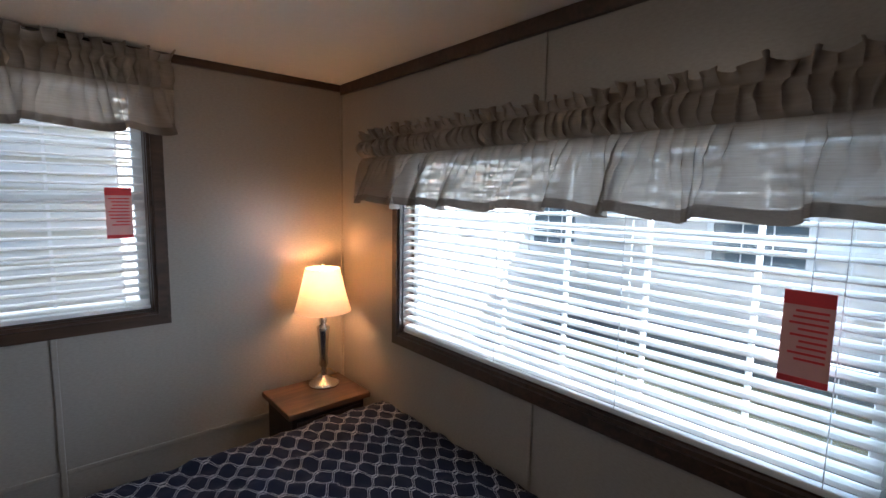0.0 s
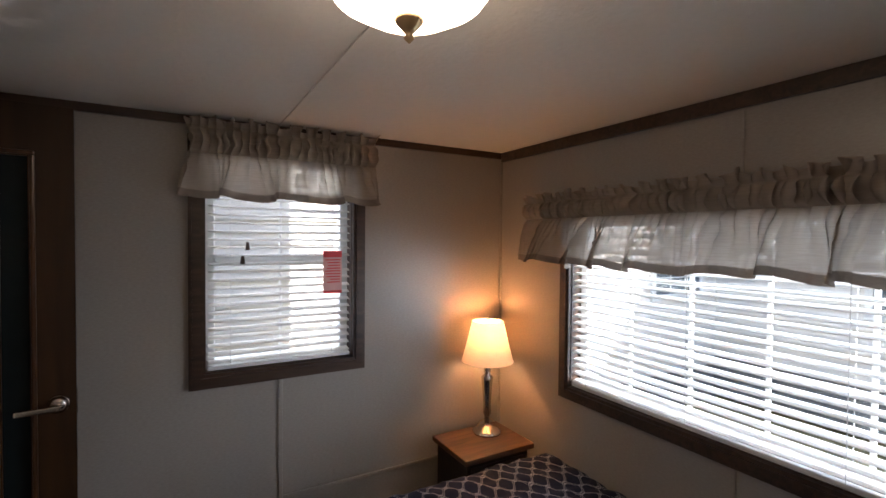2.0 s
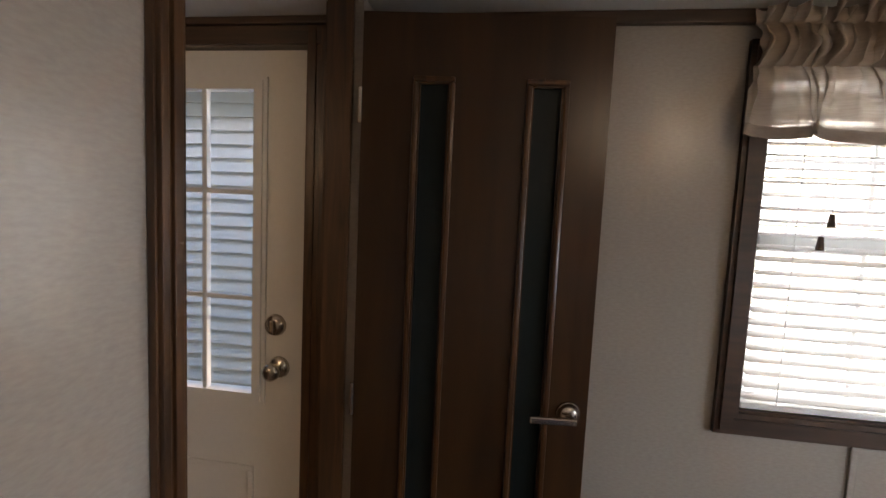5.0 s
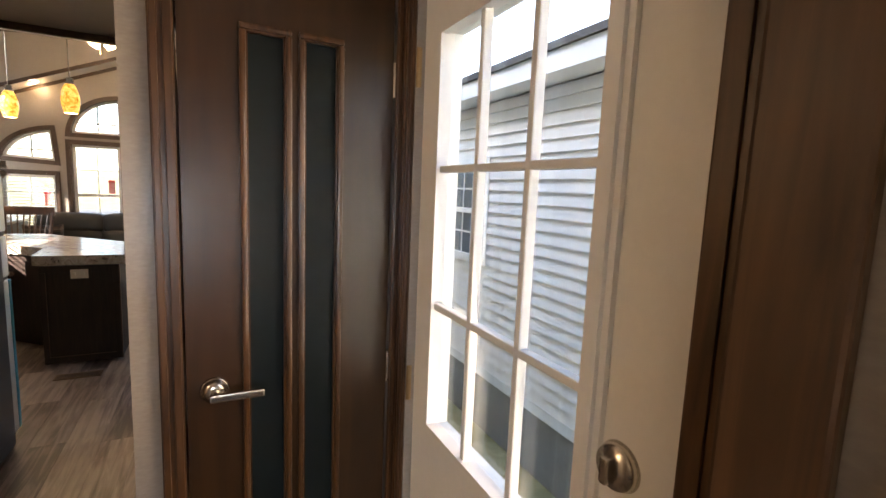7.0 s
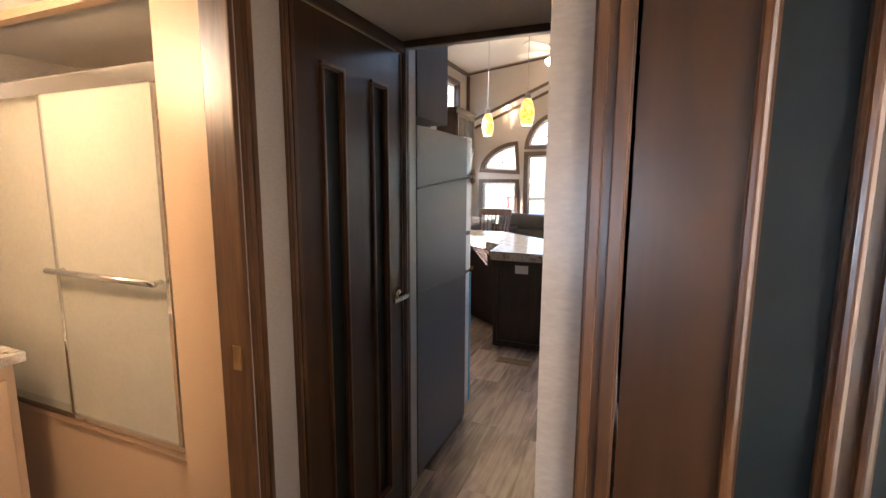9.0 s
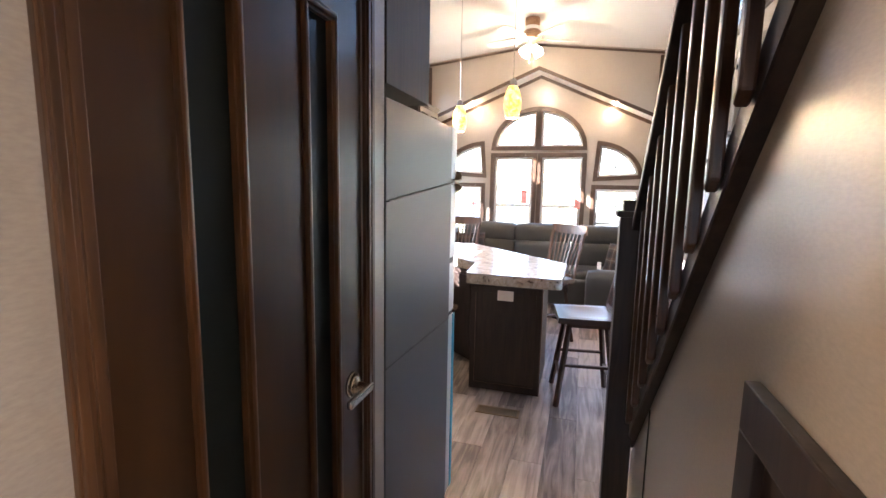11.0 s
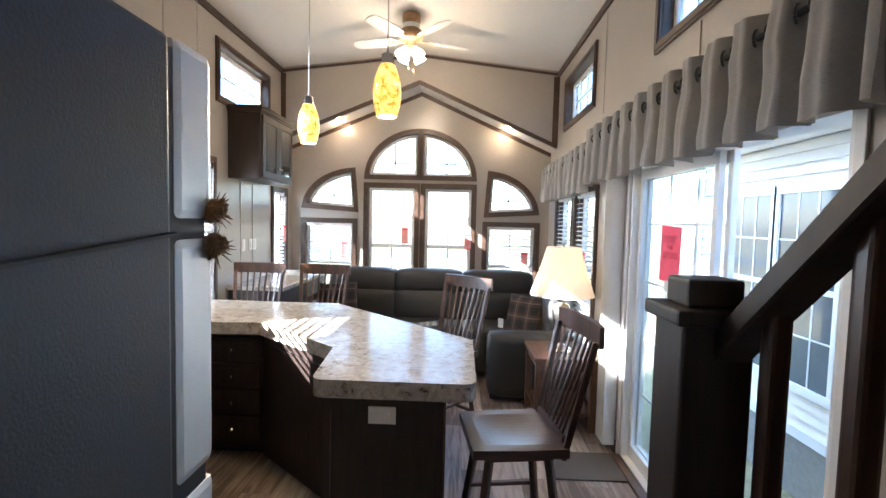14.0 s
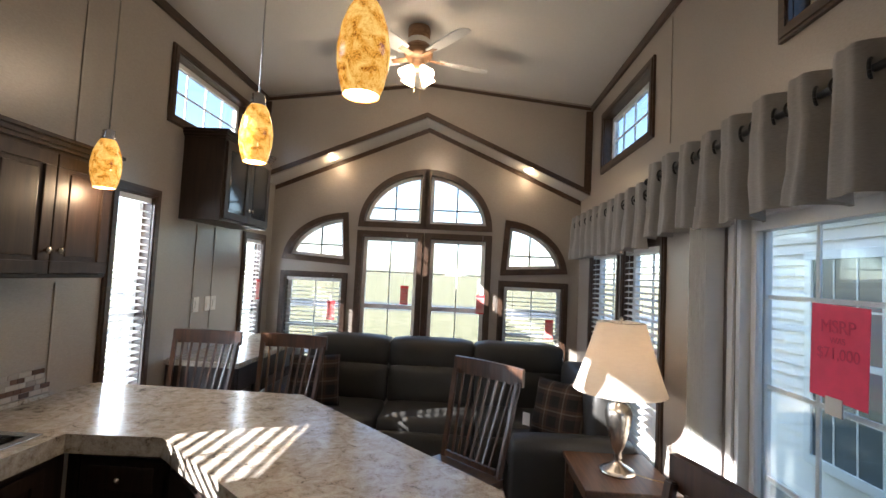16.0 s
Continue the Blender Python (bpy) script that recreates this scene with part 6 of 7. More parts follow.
def bar_stool(at, turn, label):
    s = thing("bar_stool", at, label, "bar stool", "stools round the peninsula", turn)
    bm = bmesh.new()
    n = 16
    grid = []
    for j in range(n + 1):
        row = []
        for i in range(n + 1):
            x, y = -0.21 + 0.42 * i / n, -0.215 + 0.41 * j / n
            ex = min(1, (0.21 - abs(x)) / 0.05)
            dish = 0.014 * (1 - (x / 0.16) ** 2) * (1 - ((y + 0.0) / 0.16) ** 2) if abs(x) < 0.16 and abs(y) < 0.16 else 0
            row.append(bm.verts.new((x * (1 - 0.05 * max(0, -y) / 0.2), y, 0.655 - max(0, dish))))
        grid.append(row)
    for j in range(n):
        for i in range(n):
            bm.faces.new((grid[j][i], grid[j][i + 1], grid[j + 1][i + 1], grid[j + 1][i]))
    r = bmesh.ops.extrude_face_region(bm, geom=list(bm.faces))
    bmesh.ops.translate(bm, vec=(0, 0, -0.04), verts=[g for g in r["geom"] if isinstance(g, bmesh.types.BMVert)])
    part("seat", bm, SEAT_WOOD, s, "glossy scooped wood seat")
    quick("swivel_plate", [(-0.15, 0.15, -0.15, 0.15, 0.575, 0.612)], CHAIR_WOOD, s, "", 0.006)
    legs = {}
    for x in (-1, 1):
        for y in (-1, 1):
            bm = bmesh.new()
            bar(bm, (x * 0.205, y * 0.205, 0.0), (x * 0.13, y * 0.13, 0.585), 0.032, 0.032, 0.004)
            part("leg", bm, CHAIR_WOOD, s)
    for z, y in ((0.20, -1), (0.20, 1)):
        f = 0.205 - 0.075 * z / 0.585
        bm = bmesh.new()
        bar(bm, (-f, y * f, z), (f, y * f, z), 0.02, 0.024, 0.003)
        part("stretcher", bm, CHAIR_WOOD, s)
    for z, x in ((0.30, -1), (0.30, 1)):
        f = 0.205 - 0.075 * z / 0.585
        bm = bmesh.new()
        bar(bm, (x * f, -f, z), (x * f, f, z), 0.02, 0.024, 0.003)
        part("stretcher", bm, CHAIR_WOOD, s)
    for x in (-1, 1):
        bm = bmesh.new()
        bar(bm, (x * 0.185, 0.175, 0.60), (x * 0.215, 0.285, 1.11), 0.03, 0.026, 0.004)
        part("back_post", bm, CHAIR_WOOD, s)
    bm = bmesh.new()
    prof = []
    for k in range(11):
        t = k / 10 * 2 - 1
        prof.append((t * 0.235, 0.30 + 0.028 * (1 - t * t)))
    front = [[bm.verts.new((x, y - 0.01, z)) for x, y in prof] for z in (1.085, 1.175)]
    back = [[bm.verts.new((x, y + 0.012, z + 0.002)) for x, y in prof] for z in (1.085, 1.175)]
    for k in range(10):
        bm.faces.new((front[0][k], front[0][k + 1], front[1][k + 1], front[1][k]))
        bm.faces.new((back[0][k], back[1][k], back[1][k + 1], back[0][k + 1]))
        bm.faces.new((front[1][k], front[1][k + 1], back[1][k + 1], back[1][k]))
        bm.faces.new((front[0][k], back[0][k], back[0][k + 1], front[0][k + 1]))
    for k in (0, 10):
        bm.faces.new((front[0][k], front[1][k], back[1][k], back[0][k]))
    part("top_rail", bm, CHAIR_WOOD, s, "curved top rail")
    bm = bmesh.new()
    bar(bm, (-0.17, 0.185, 0.675), (0.17, 0.185, 0.675), 0.022, 0.03, 0.003)
    part("lower_rail", bm, CHAIR_WOOD, s)
    for k in range(7):
        t = (k - 3) / 3
        bm = bmesh.new()
        bar(bm, (t * 0.125, 0.187, 0.675), (t * 0.17, 0.322 - 0.02 * t * t, 1.09), 0.014, 0.010)
        part("spindle", bm, CHAIR_WOOD, s)
    return s


first = bar_stool((-0.885, 6.24, 0), -82.0, "dark wood bar stool with a slatted back, turned from the peninsula")
copy_thing(first, pose(-1.27, 7.50, 0, 0, 0, -42))
copy_thing(first, pose(-2.95, 8.02, 0, 0, 0, 2))
copy_thing(first, pose(-2.38, 8.04, 0, 0, 0, -3))

# ---------------------------------------------------------------- living room
def cushion(name, parent, x0, x1, y0, y1, z0, z1, r=0.05, lab="", puff=0.02):
    bm = bmesh.new()
    box(bm, x0, x1, y0, y1, z0, z1)
    bmesh.ops.subdivide_edges(bm, edges=list(bm.edges), cuts=5, use_grid_fill=True)
    c, h = Vector(((x0 + x1) / 2, (y0 + y1) / 2, (z0 + z1) / 2)), Vector(((x1 - x0) / 2, (y1 - y0) / 2, (z1 - z0) / 2))
    for v in bm.verts:
        d = v.co - c
        q = Vector([max(-hh + r, min(hh - r, dd)) for dd, hh in zip(d, h)])
        off = d - q
        if off.length > 1e-6:
            off = off.normalized() * r
        p = q + off
        s = 1 + puff * (1 - (abs(d.x) / h.x) ** 2) * (1 - (abs(d.z) / h.z) ** 2)
        v.co = c + Vector((p.x, p.y * s, p.z * (1 + puff * (1 - (abs(d.x) / h.x) ** 2) * (1 - (abs(d.y) / h.y) ** 2)))) + Vector((0, 0, 0.006 * noise.noise(v.co * 6)))
    return part(name, bm, LEATHER, parent, lab, True)


sofa = thing("sectional_sofa", (-1.4, 9.4, 0), "dark grey leather reclining sectional sofa under the windows", "sofa")
for x0, x1 in ((-1.22, -0.47), (-0.465, 0.31), (0.315, 1.12)):
    cushion("seat", sofa, x0, x1, -0.55, 0.05, 0.24, 0.50, 0.06)
    cushion("backrest", sofa, x0 - 0.004, x1 + 0.004, -0.02, 0.30, 0.44, 0.80, 0.06, puff=0.05)
    cushion("headrest", sofa, x0 - 0.006, x1 + 0.006, 0.02, 0.34, 0.76, 1.03, 0.065, puff=0.06)
    cushion("footrest_panel", sofa, x0 + 0.01, x1 - 0.01, -0.60, -0.52, 0.06, 0.40, 0.03)
cushion("arm", sofa, -1.46, -1.22, -0.58, 0.30, 0.05, 0.64, 0.08)
cushion("wing_seat", sofa, 0.56, 1.10, -1.02, -0.55, 0.24, 0.50, 0.06)
cushion("wing_backrest", sofa, 1.06, 1.34, -1.05, 0.0, 0.44, 0.95, 0.09)
cushion("wing_arm", sofa, 0.53, 1.33, -1.24, -1.02, 0.05, 0.63, 0.07)
quick("base", [(-1.40, 1.30, -0.50, 0.30, 0.03, 0.26), (0.56, 1.30, -1.20, -0.50, 0.03, 0.26)], BLACK, sofa, "", 0.01)


def pillow(at, turn, label):
    t = thing("throw_pillow", at, label, "pillow", "throw pillows", turn)
    bm = bmesh.new()
    n = 14
    for side in (1, -1):
        g = []
        for j in range(n + 1):
            row = []
            for i in range(n + 1):
                u, v = i / n * 2 - 1, j / n * 2 - 1
                th = 0.075 * (1 - u ** 4) ** 0.6 * (1 - v ** 4) ** 0.6 if abs(u) < 1 and abs(v) < 1 else 0.0
                w = 1 - 0.06 * (1 - u * u) * 0 - 0.05 * (1 - v * v) * abs(u)
                row.append(bm.verts.new((u * 0.21 * w, side * th, v * 0.21 * (1 - 0.05 * (1 - u * u) * abs(v)) + 0.2)))
            g.append(row)
        for j in range(n):
            for i in range(n):
                bm.faces.new((g[j][i], g[j][i + 1], g[j + 1][i + 1], g[j + 1][i]))
    bmesh.ops.remove_doubles(bm, verts=bm.verts, dist=0.001)
    bmesh.ops.rotate(bm, cent=(0, 0, 0), matrix=Matrix.Rotation(radians(-18), 3, "X"), verts=bm.verts)
    part("cover", bm, PLAID, t, "dark plaid cover", True)
    return t


pillow((-2.40, 8.98, 0.52), 20.0, "dark plaid throw pillow on the sofa seat")
pw = pillow((-0.52, 8.60, 0.50), -40.0, "dark plaid throw pillow with a white tag")
quick("sewn_tag", [(-0.19, -0.13, -0.12, -0.118, 0.08, 0.17)], WHITE, pw, "white sewn tag")

et = thing("end_table", (-0.30, 7.915, 0), "square brown wood end table with a lower shelf", "end table")
quick("top", [(-0.25, 0.25, -0.285, 0.285, 0.545, 0.575)], TABLE_WOOD, et, "", 0.006)
quick("apron", [(-0.22, 0.22, -0.25, -0.23, 0.47, 0.545), (-0.22, 0.22, 0.23, 0.25, 0.47, 0.545), (-0.22, -0.20, -0.23, 0.23, 0.47, 0.545), (0.20, 0.22, -0.23, 0.23, 0.47, 0.545)], TABLE_WOOD, et)
quick("shelf", [(-0.22, 0.22, -0.25, 0.25, 0.12, 0.145)], TABLE_WOOD, et)
for x in (-0.21, 0.21):
    for y in (-0.24, 0.24):
        quick("leg", [(x - 0.025, x + 0.025, y - 0.025, y + 0.025, 0, 0.545)], TABLE_WOOD, et, "", 0.004)
tl, _ = table_lamp((-0.305, 7.89, 0.576), 1.3, False, "table lamp with a cream shade and steel urn base", NICKEL)
tl.scale = (1.30, 1.30, 1.31)
bm = bmesh.new()
pts = [(-0.26, 7.88, 0.585), (-0.15, 7.80, 0.583), (-0.06, 7.74, 0.586), (-0.02, 7.70, 0.50), (-0.015, 7.68, 0.30)]
for a, b in zip(pts, pts[1:]):
    rod(bm, a, b, 0.003, None, 6)
tagged(part("lamp_cord", bm, BRASS, None, "", True), "thin golden lamp cord over the end table", "cord")

dk = thing("desk", (-3.05, 9.2, 0), "dark wood desk with a pale laminate top", "desk")
quick("top", [(-0.275, 0.27, -0.78, 0.72, 0.90, 0.94)], LAMINATE, dk, "pale mottled laminate top", 0.006)
for y in (-0.74, 0.68):
    quick("side_panel", [(-0.27, 0.24, y - 0.02, y + 0.02, 0, 0.90)], ESPRESSO, dk)
quick("drawer", [(-0.27, 0.245, -0.72, 0.66, 0.72, 0.90)], ESPRESSO, dk, "", 0.004)

# curtain valances on a rod


def grommet_valance(u0, u1, z0, z1, label, period=0.20):
    c = Vector((-0.10, (u0 + u1) / 2, z0))
    t = tagged(new("curtain_valance"), label, "curtain", "curtain valances")
    t.location = c
    bm = bmesh.new()
    n = int((u1 - u0) / 0.012)
    rows = []
    for z, sw in ((z1 + 0.03, 0.8), (z1, 0.85), (z1 - 0.05, 0.9), (z1 - 0.12, 0.95), ((z0 + z1) / 2, 1.0), (z0 + 0.12, 1.06), (z0 + 0.05, 1.12), (z0, 1.15)):
        row = []
        for k in range(n + 1):
            u = u0 + (u1 - u0) * k / n
            ph = u / period * math.pi * 2
            loose = (z1 - z) / (z1 - z0)
            ph += 0.9 * max(0, loose) * noise.noise((u * 3.1, 1.0, z * 2))
            w = math.sin(ph) + 0.25 * math.sin(3 * ph)
            big = 1 + 0.55 * noise.noise((u * 3.7, 5.0, 1.0)) * max(0, loose)
            x = -0.10 + 0.052 * sw * big * w + 0.016 * noise.noise((u * 9, z * 7, 2))
            dz = (0.035 * noise.noise((u * 4.3, 3.0, 1.0)) + 0.012 * noise.noise((u * 15, 3.0, 1.0))) * (1.0 if z < z1 - 0.2 else 0.3)
            row.append(bm.verts.new(Vector((x, u + 0.012 * sw * math.cos(ph), z + dz)) - c))
        rows.append(row)
    for a, b in zip(rows, rows[1:]):
        for k in range(n):
            bm.faces.new((a[k], a[k + 1], b[k + 1], b[k]))
    part("cloth", bm, CURTAIN, t, "grey woven cloth in deep folds", True)
    bm = bmesh.new()
    rod(bm, (0, u0 - 0.06 - c.y, z1 - 0.055 - z0), (0, u1 + 0.06 - c.y, z1 - 0.055 - z0), 0.0125, None, 14)
    for e in (u0 - 0.06, u1 + 0.06):
        bmesh.ops.create_uvsphere(bm, u_segments=14, v_segments=10, radius=0.024, matrix=Matrix.Translation((0, e - c.y, z1 - 0.055 - z0)))
    part("rod", bm, BLACK, t, "dark metal curtain rod", True)
    k = math.ceil(u0 / period * 2)
    while k * period / 2 < u1 - 0.02:
        u = k * period / 2
        bm = bmesh.new()
        seg, rr = 20, 0.031
        for a in range(seg):
            a0, a1 = 2 * math.pi * a / seg, 2 * math.pi * (a + 1) / seg
            rod(bm, (rr * math.cos(a0), 0, rr * math.sin(a0)), (rr * math.cos(a1), 0, rr * math.sin(a1)), 0.0055, None, 6)
        bmesh.ops.transform(bm, matrix=pose(0, u - c.y, z1 - 0.055 - z0, 0, 0, 38 if k % 2 else -38), verts=bm.verts)
        part("grommet", bm, BLACK, t, "dark metal grommet ring")
        k += 1
    return t


grommet_valance(5.35, 8.02, 1.92, 2.33, "long grey grommet valance over the patio door")
grommet_valance(8.10, 9.95, 1.86, 2.25, "grey grommet valance over a pair of windows")
vb = tagged(new("vertical_blind"), "stack of pale vertical blind vanes beside the patio door", "blind")
vb.location = (-0.06, 7.455, 0.05)
for k in range(8):
    bm = bmesh.new()
    bar(bm, (0, -0.08 + k * 0.022, 0.0), (0, -0.08 + k * 0.022, 1.98), 0.085, 0.003)
    part("vane", bm, SLAT, vb)

# patio door: both leaves slid to the far side
pd = tagged(new("door_5"), "white sliding patio door with a glass grid, slid open", "door", "", "structure")
u0, u1, z1 = PATIO[0], PATIO[1], PATIO[3]
bm = bmesh.new()
for a, b, c, d in ((u0, u1, z1 - 0.03, z1), (u0, u0 + 0.03, 0, z1 - 0.03), (u1 - 0.03, u1, 0, z1 - 0.03), (u0, u1, -0.01, 0.025)):
    box(bm, 0.0, 0.13, a, b, c, d, bevel=0.003)
part("door_frame", bm, VINYL, pd, "white vinyl frame")
for x, a, b, grid in ((0.045, u0 + 0.80, u1 - 0.03, False), (0.085, u0 + 0.76, u1 - 0.03, True)):
    bm = bmesh.new()
    s = 0.036
    for c in ((a, b, z1 - 0.09, z1 - 0.03), (a, b, 0.025, 0.115), (a, a + s, 0.115, z1 - 0.09), (b - s, b, 0.115, z1 - 0.09)):
        box(bm, x, x + 0.032, *c[:2], *c[2:], bevel=0.004)
    lf = part("leaf", bm, VINYL, pd, "white sliding leaf")
    bm = bmesh.new()
    if grid:
        for z in (0.47, 0.85, 1.23, 1.61):
            box(bm, x + 0.012, x + 0.020, a + s, b - s, z - 0.009, z + 0.009)
        for k in (1, 2):
            y = a + (b - a) * k / 3
            box(bm, x + 0.0115, x + 0.0205, y - 0.009, y + 0.009, 0.115, z1 - 0.09)
        part("grid_bar", bm, VINYL, lf, "white grid bars")
    else:
        bm.free()
    p = quick("pane", [(x + 0.014, x + 0.018, a + s - 0.004, b - s + 0.004, 0.111, z1 - 0.086)], GLASS, lf)
    p.visible_shadow = False
bm = bmesh.new()
pts = [(0.0, 0, 0), (-0.035, 0, 0.02), (-0.045, 0, 0.1), (-0.035, 0, 0.18), (0.0, 0, 0.2)]
for a, b in zip(pts, pts[1:]):
    rod(bm, (a[0] + 0.045, u0 + 0.825, a[2] + 0.92), (b[0] + 0.045, u0 + 0.825, b[2] + 0.92), 0.008, None, 8)
part("pull_handle", bm, VINYL, pd, "white pull handle", True)
strip("trim_patio", [(-0.014, -0.001, u0 - 0.04, u0, 0, z1 + 0.04), (-0.014, -0.001, u1, u1 + 0.045, 0, z1 + 0.04), (-0.0145, -0.0005, u0, u1, z1, z1 + 0.04)], WHITE, "white casing round the patio door")
quick("threshold", [(-0.06, 0.0, u0, u1, 0.0, 0.02)], TABLE_WOOD, pd, "pale wood threshold", 0.004)

sg = tagged(new("price_sign"), "pink hand-lettered price card taped to the patio glass", "sign")
sg.location = (0.036, 6.79, 1.44)
bm = bmesh.new()
box(bm, -0.001, 0.001, -0.12, 0.12, -0.16, 0.16)
bmesh.ops.rotate(bm, cent=(0, 0, 0), matrix=Matrix.Rotation(radians(2), 3, "X"), verts=bm.verts)
part("card", bm, PINK_SIGN, sg, "bright pink card")


def lettering(text, size, y, z, parent):
    cu = bpy.data.curves.new("lettering", "FONT")
    cu.body, cu.size, cu.align_x, cu.align_y, cu.extrude = text, size, "CENTER", "CENTER", 0.0004
    ob = new("lettering", cu)
    cu.materials.append(INK)
    ob.parent = parent
    ob.matrix_basis = pose(-0.0025, y, z, 90, 0, -90)
    return ob


lettering("MSRP", 0.062, 0, 0.085, sg)
lettering("WAS", 0.03, 0, 0.04, sg)
lettering("$71,000", 0.055, 0, -0.005, sg)
quick("tissue_tape", [(-0.004, 0.002, -0.02, 0.05, -0.21, -0.15)], WHITE, sg)

dm = thing("door_mat", (-0.27, 7.15, 0.0), "brown door mat by the patio door", "door mat")
quick("mat_body", [(-0.24, 0.22, -0.17, 0.18, 0, 0.012)], MAT, dm, "", 0.005)

# blinds and hanging cards of the living room
for f, o, tilt in ((left, SINK_WIN, 14), (left, TALL_L1, 12), (left, TALL_L2, 12), (right, PAIR_A, 10), (right, PAIR_B, 10), (end, SIDE_L, 4), (end, SIDE_R, 4)):
    blind(f, o[0] + 0.07, o[1] - 0.07, o[2] + 0.07, o[3] - 0.06, tilt=tilt, pitch=0.044)
tag_card(left, 6.45, 1.52, -0.04)
tag_card(left, 9.78, 1.50, -0.04)
for u, z in ((-1.84, 1.50), (-1.03, 1.44), (-2.62, 1.30), (-0.30, 1.22)):
    tag_card(end, u, z, -0.03, cord=2.06 - z if -2.4 < u < -0.9 else 0.28)
tag_card(right, 8.3, 1.35, -0.03)

# ceiling fan
fan = thing("ceiling_fan", (RX, 8.72, RIDGE - 0.012), "tan and white ceiling fan with four lit glass shades", "ceiling fan")
bm = bmesh.new()
lathe(bm, [(0.085, 0.0), (0.09, -0.02), (0.085, -0.09), (0.075, -0.095), (0.075, -0.14), (0.10, -0.15), (0.115, -0.17), (0.115, -0.22), (0.09, -0.25), (0.05, -0.26), (0.05, -0.33), (0.03, -0.35), (0.001, -0.352)], 28)
FAN_TAN = wood("fan_wood", (0.22, 0.11, 0.05), (0.42, 0.25, 0.13), "x", 0.4)
part("motor_housing", bm, FAN_TAN, fan, "", True)
bm = bmesh.new()
lathe(bm, [(0.0855, -0.095), (0.0865, -0.138)], 28)
part("white_band", bm, WHITE, fan, "", True)
for k in range(5):
    bm = bmesh.new()
    out = [(0.17, -0.05), (0.30, -0.065), (0.52, -0.068), (0.58, -0.05), (0.60, 0.0), (0.58, 0.05), (0.52, 0.068), (0.30, 0.065), (0.17, 0.05)]
    f = bm.faces.new([bm.verts.new((x, y, 0)) for x, y in out])
    r = bmesh.ops.extrude_face_region(bm, geom=[f])
    bmesh.ops.translate(bm, vec=(0, 0, 0.008), verts=[g for g in r["geom"] if isinstance(g, bmesh.types.BMVert)])
    m = pose(0, 0, -0.245, 0, 0, 22 + 72 * k) @ pose(0, 0, 0, 13, 0, 0)
    bmesh.ops.transform(bm, matrix=m, verts=bm.verts)
    b = part("blade", bm, WHITE, fan, "cream blade")
    bm = bmesh.new()
    bar(bm, (0.09, 0, 0.0), (0.22, 0, 0.0), 0.05, 0.006)
    bmesh.ops.transform(bm, matrix=m, verts=bm.verts)
    part("blade_iron", bm, FAN_TAN, b)
FAN_GLASS = glowing("fan_glass", (1.0, 0.80, 0.55), 1.6)
for k in range(4):
    bm = bmesh.new()
    lathe(bm, [(0.022, 0.0), (0.03, -0.02), (0.04, -0.05), (0.052, -0.09), (0.058, -0.105)], 18)
    bmesh.ops.transform(bm, matrix=pose(0, 0, -0.33, 0, 0, 45 + 90 * k) @ pose(0.06, 0, 0, 0, -38, 0), verts=bm.verts)
    part("light_shade", bm, FAN_GLASS, fan, "lit tulip glass shade", True)
for x, z in ((0.03, -0.56), (-0.02, -0.50)):
    bm = bmesh.new()
    rod(bm, (x, 0, -0.35), (x, 0, z), 0.0015, None, 5)
    rod(bm, (x, 0, z), (x, 0, z - 0.02), 0.004, 0.002, 8)
    part("pull_chain", bm, BRASS, fan)
DOWN = glowing("downlight_lens", (1.0, 0.82, 0.55), 6.0)
for x, z, tilt in ((-2.64, 2.812, -22.5), (-0.60, 2.749, 23.8)):
    d = tagged(new("downlight"), "small lit recessed light in the soffit", "downlight", "soffit lights")
    d.matrix_basis = pose(x, 9.95, z, 0, tilt, 0)
    bm = bmesh.new()
    lathe(bm, [(0.05, -0.001), (0.05, -0.008), (0.036, -0.004)], 24)
    part("ring", bm, WHITE, d, "", True)
    bm = bmesh.new()
    lathe(bm, [(0.001, -0.004), (0.037, -0.004)], 24)
    part("lens", bm, DOWN, d)

# ---------------------------------------------------------------- outside
bm = bmesh.new()
box(bm, -2500, 2500, -2500, 2500, -0.80, -0.75)
structure("ground", bm, GRASS, "dry yellow-green grass field reaching the horizon", "ground")
bm = bmesh.new()
box(bm, -400, 400, 34, 41, -0.752, -0.735)
box(bm, -60, 60, 18, 20.5, -0.752, -0.737)
structure("road", bm, ROAD, "grey asphalt road across the field", "road")


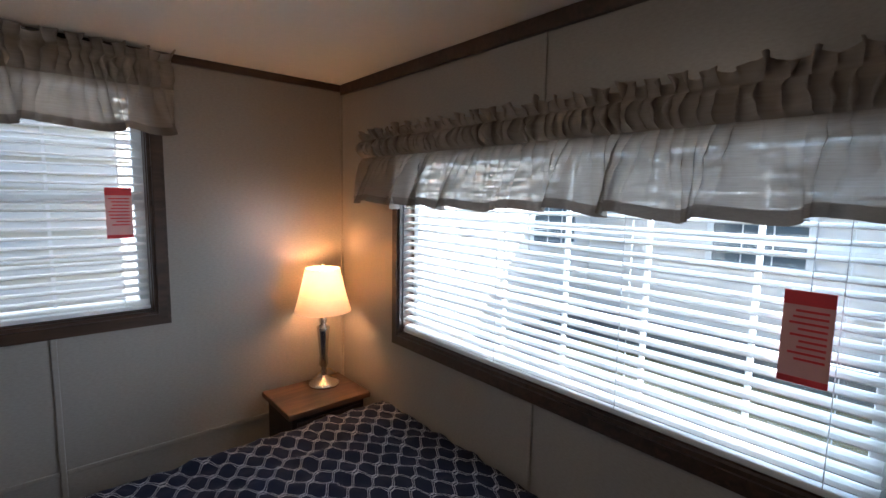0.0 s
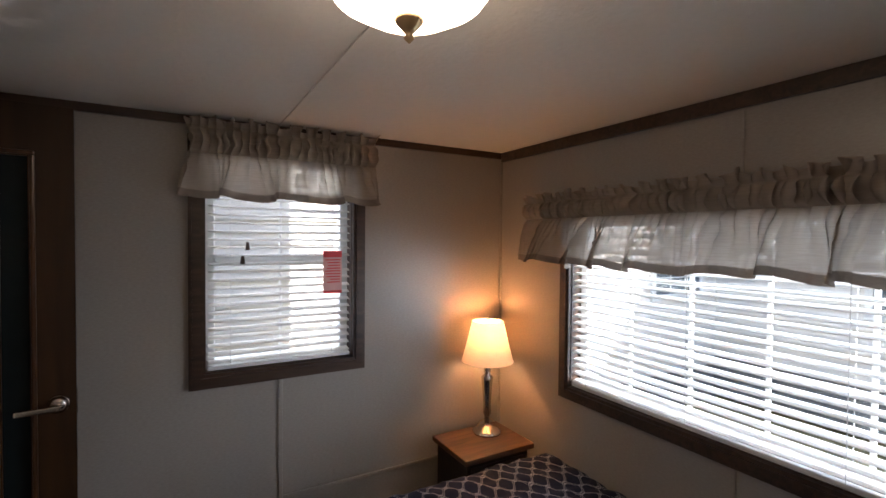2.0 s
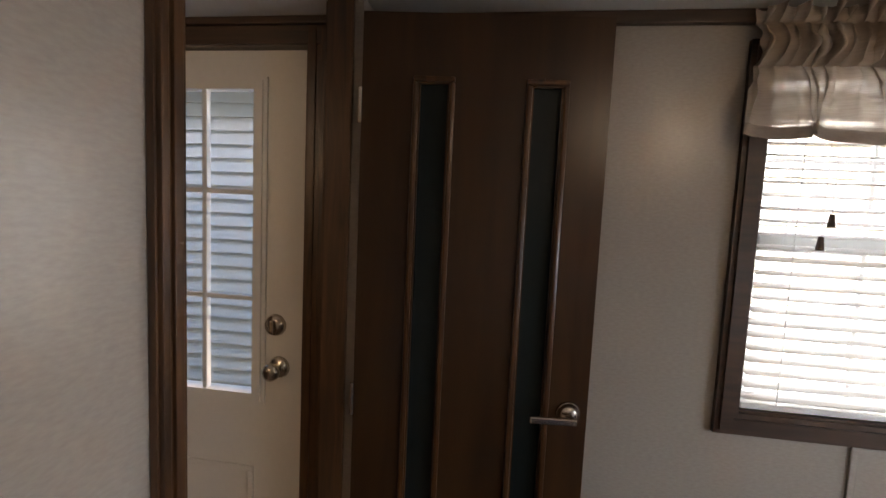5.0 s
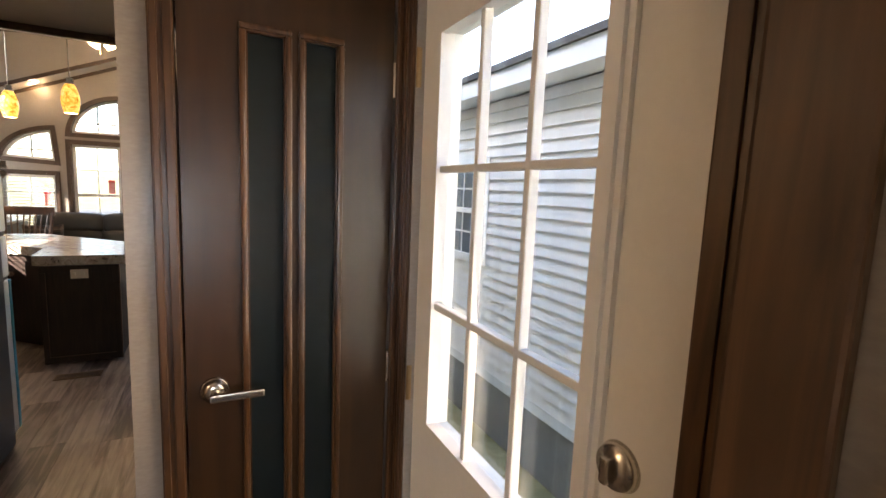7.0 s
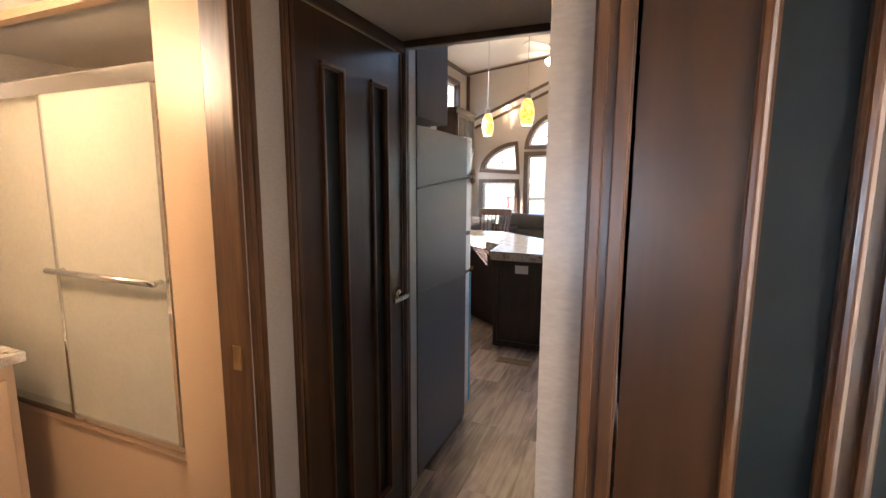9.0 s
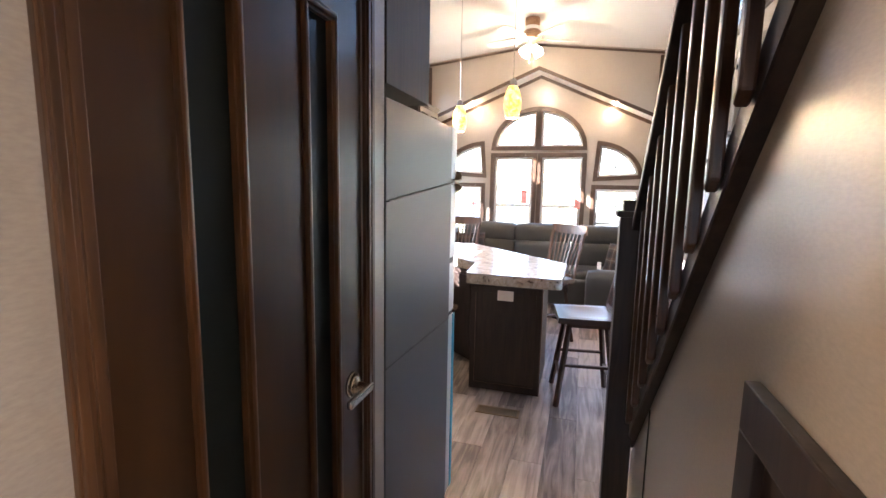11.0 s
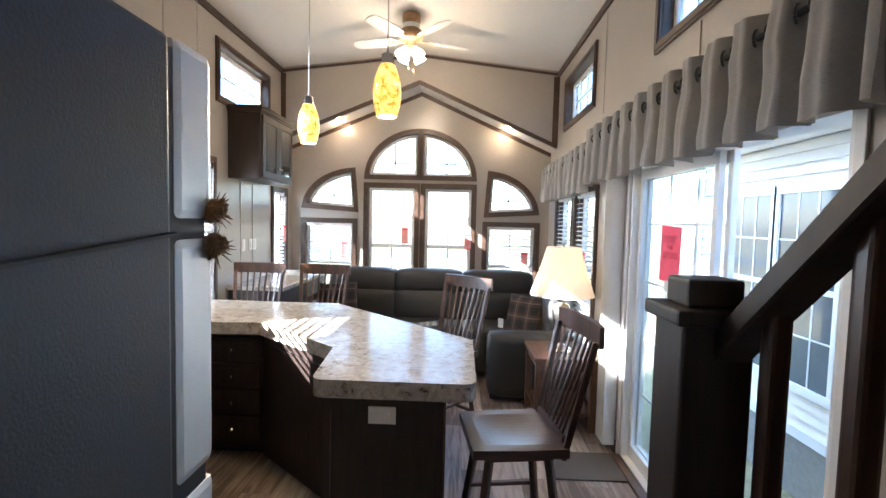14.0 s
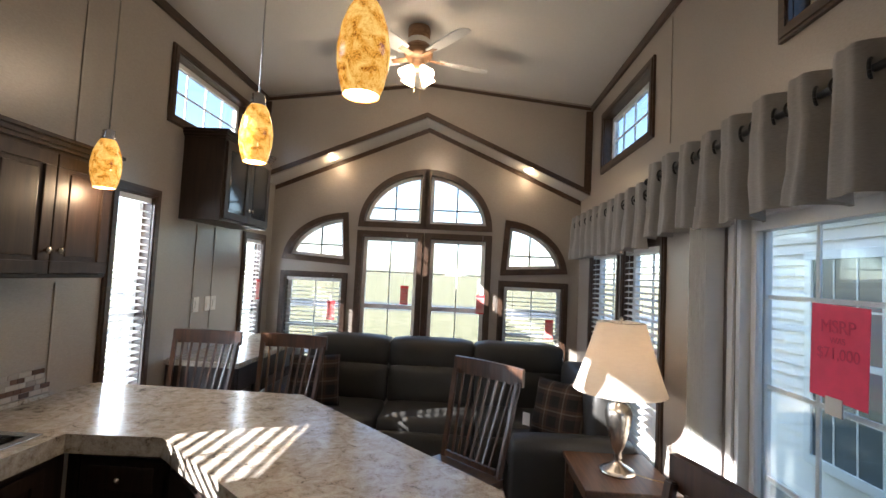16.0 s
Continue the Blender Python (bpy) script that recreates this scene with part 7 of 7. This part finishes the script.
def house(name, at, turn, length, z0, z1, wins, label, skirt=0.62):
    """A neighbouring home: its front runs along local y on x = 0 and faces -x."""
    h = thing(name, at, label, "house", "", turn)
    bm = bmesh.new()
    z = z0
    while z < z1 - 0.01:
        vs = [bm.verts.new(p) for p in ((-0.032, 0, z), (-0.032, length, z), (-0.003, length, z + 0.1), (-0.003, 0, z + 0.1))]
        bm.faces.new(vs)
        vs = [bm.verts.new(p) for p in ((-0.032, 0, z), (-0.001, 0, z), (-0.001, length, z), (-0.032, length, z))]
        bm.faces.new(vs)
        z += 0.1
    s = part("siding", bm, SIDING, h, "pale horizontal vinyl siding")
    tagged(s, kind="stuff")
    quick("wall", [(0.0, 4.0, 0.0, length, z0 - skirt, z1)], SIDING, h)
    quick("skirting", [(-0.012, -0.002, 0.0, length, z0 - skirt, z0 - 0.08)], SKIRTING, h, "grey foundation skirting")
    quick("bottom_trim", [(-0.03, -0.002, 0.0, length, z0 - 0.09, z0)], VINYL, h)
    for y in (0.0, length - 0.09):
        quick("corner_trim", [(-0.03, 0.06, y, y + 0.09, z0, z1)], VINYL, h, "white corner trim")
    quick("fascia", [(-0.27, -0.25, -0.3, length + 0.3, z1 - 0.02, z1 + 0.12)], VINYL, h)
    quick("soffit_board", [(-0.25, 0.0, -0.3, length + 0.3, z1 - 0.02, z1)], VINYL, h)
    bm = bmesh.new()
    vs = [bm.verts.new(p) for p in ((-0.30, -0.3, z1 + 0.12), (-0.30, length + 0.3, z1 + 0.12), (2.0, length + 0.3, z1 + 0.85), (2.0, -0.3, z1 + 0.85))]
    bm.faces.new(vs)
    vs = [bm.verts.new(p) for p in ((4.45, -0.3, z1 + 0.15), (4.45, length + 0.3, z1 + 0.15), (2.0, length + 0.3, z1 + 0.85), (2.0, -0.3, z1 + 0.85))]
    bm.faces.new(vs)
    r = bmesh.ops.extrude_face_region(bm, geom=list(bm.faces))
    bmesh.ops.translate(bm, vec=(0, 0, 0.05), verts=[g for g in r["geom"] if isinstance(g, bmesh.types.BMVert)])
    part("roof", bm, ROOF, h)
    for y0, y1, a, b in wins:
        bm = bmesh.new()
        for c in ((y0 - 0.08, y1 + 0.08, b, b + 0.08), (y0 - 0.08, y1 + 0.08, a - 0.08, a), (y0 - 0.08, y0, a, b), (y1, y1 + 0.08, a, b), (y0, y1, (a + b) / 2 - 0.025, (a + b) / 2 + 0.025)):
            box(bm, -0.065, -0.03, *c[:2], *c[2:], bevel=0.005)
        w = part("window", bm, VINYL, h, "white framed window")
        quick("pane", [(-0.045, -0.036, y0, y1, a, b)], HOUSE_GLASS, w, "pale reflecting glass")
        bm = bmesh.new()
        for k in (1, 2):
            y = y0 + (y1 - y0) * k / 3
            box(bm, -0.050, -0.046, y - 0.008, y + 0.008, a, b)
        for z in (a + (b - a) * 0.25, a + (b - a) * 0.75):
            box(bm, -0.0505, -0.0455, y0, y1, z - 0.008, z + 0.008)
        part("muntin", bm, VINYL, w)
        bm = bmesh.new()
        z = a + 0.03
        while z < (a + b) / 2 - 0.03:
            box(bm, -0.0358, -0.0352, y0 + 0.02, y1 - 0.02, z, z + 0.02)
            z += 0.045
        tagged(part("blind_slats", bm, SKIRTING, w), kind="stuff")
    return h


house("house", (1.85, -9.0, 0), 0.0, 19.0, -0.12, 2.4, ((14.2, 14.75, 0.95, 1.8), (16.84, 17.52, 0.27, 1.92), (17.64, 18.32, 0.27, 1.92), (3.0, 4.0, 0.9, 1.8)), "neighbouring home with pale siding and white windows")
house("house", (-7.0, -6.5, 0), -90.0, 13.0, 0.0, 2.6, ((3.0, 4.4, 0.8, 2.0), (6.0, 7.0, 0.8, 2.0), (9.0, 10.4, 0.8, 2.0)), "neighbouring home behind the bedroom with siding")
house("house", (-6.33, 10.5, 0), 180.0, 15.0, -0.12, 3.05, ((1.5, 2.4, 0.9, 1.9), (6.0, 6.9, 0.9, 1.9)), "neighbouring home with pale siding on the sunny side")

# ---------------------------------------------------------------- floor planks
PW, PL = 0.182, 1.22
plank_cache = {}


def plank_mesh(l):
    key = round(l, 3)
    if key not in plank_cache:
        bm = bmesh.new()
        box(bm, 0.0006, PW - 0.0006, 0.0006, l - 0.0006, -0.006, 0.0, bevel=0.0012)
        plank_cache[key] = mesh_of("plank", bm, PLANK)
    return plank_cache[key]


floor_ob = bpy.data.objects["floor"]
for i in range(19):
    x = -0.001 - PW * (i + 1)
    if x < XL:
        break
    y = YB - (i * 0.47 % 1) * PL
    while y < YE:
        a, b = max(y, YB), min(y + PL, YE)
        if b - a > 0.05:
            o = new("plank", plank_mesh(b - a))
            o.parent, o.location = floor_ob, (x, a, 0.0)
        y += PL
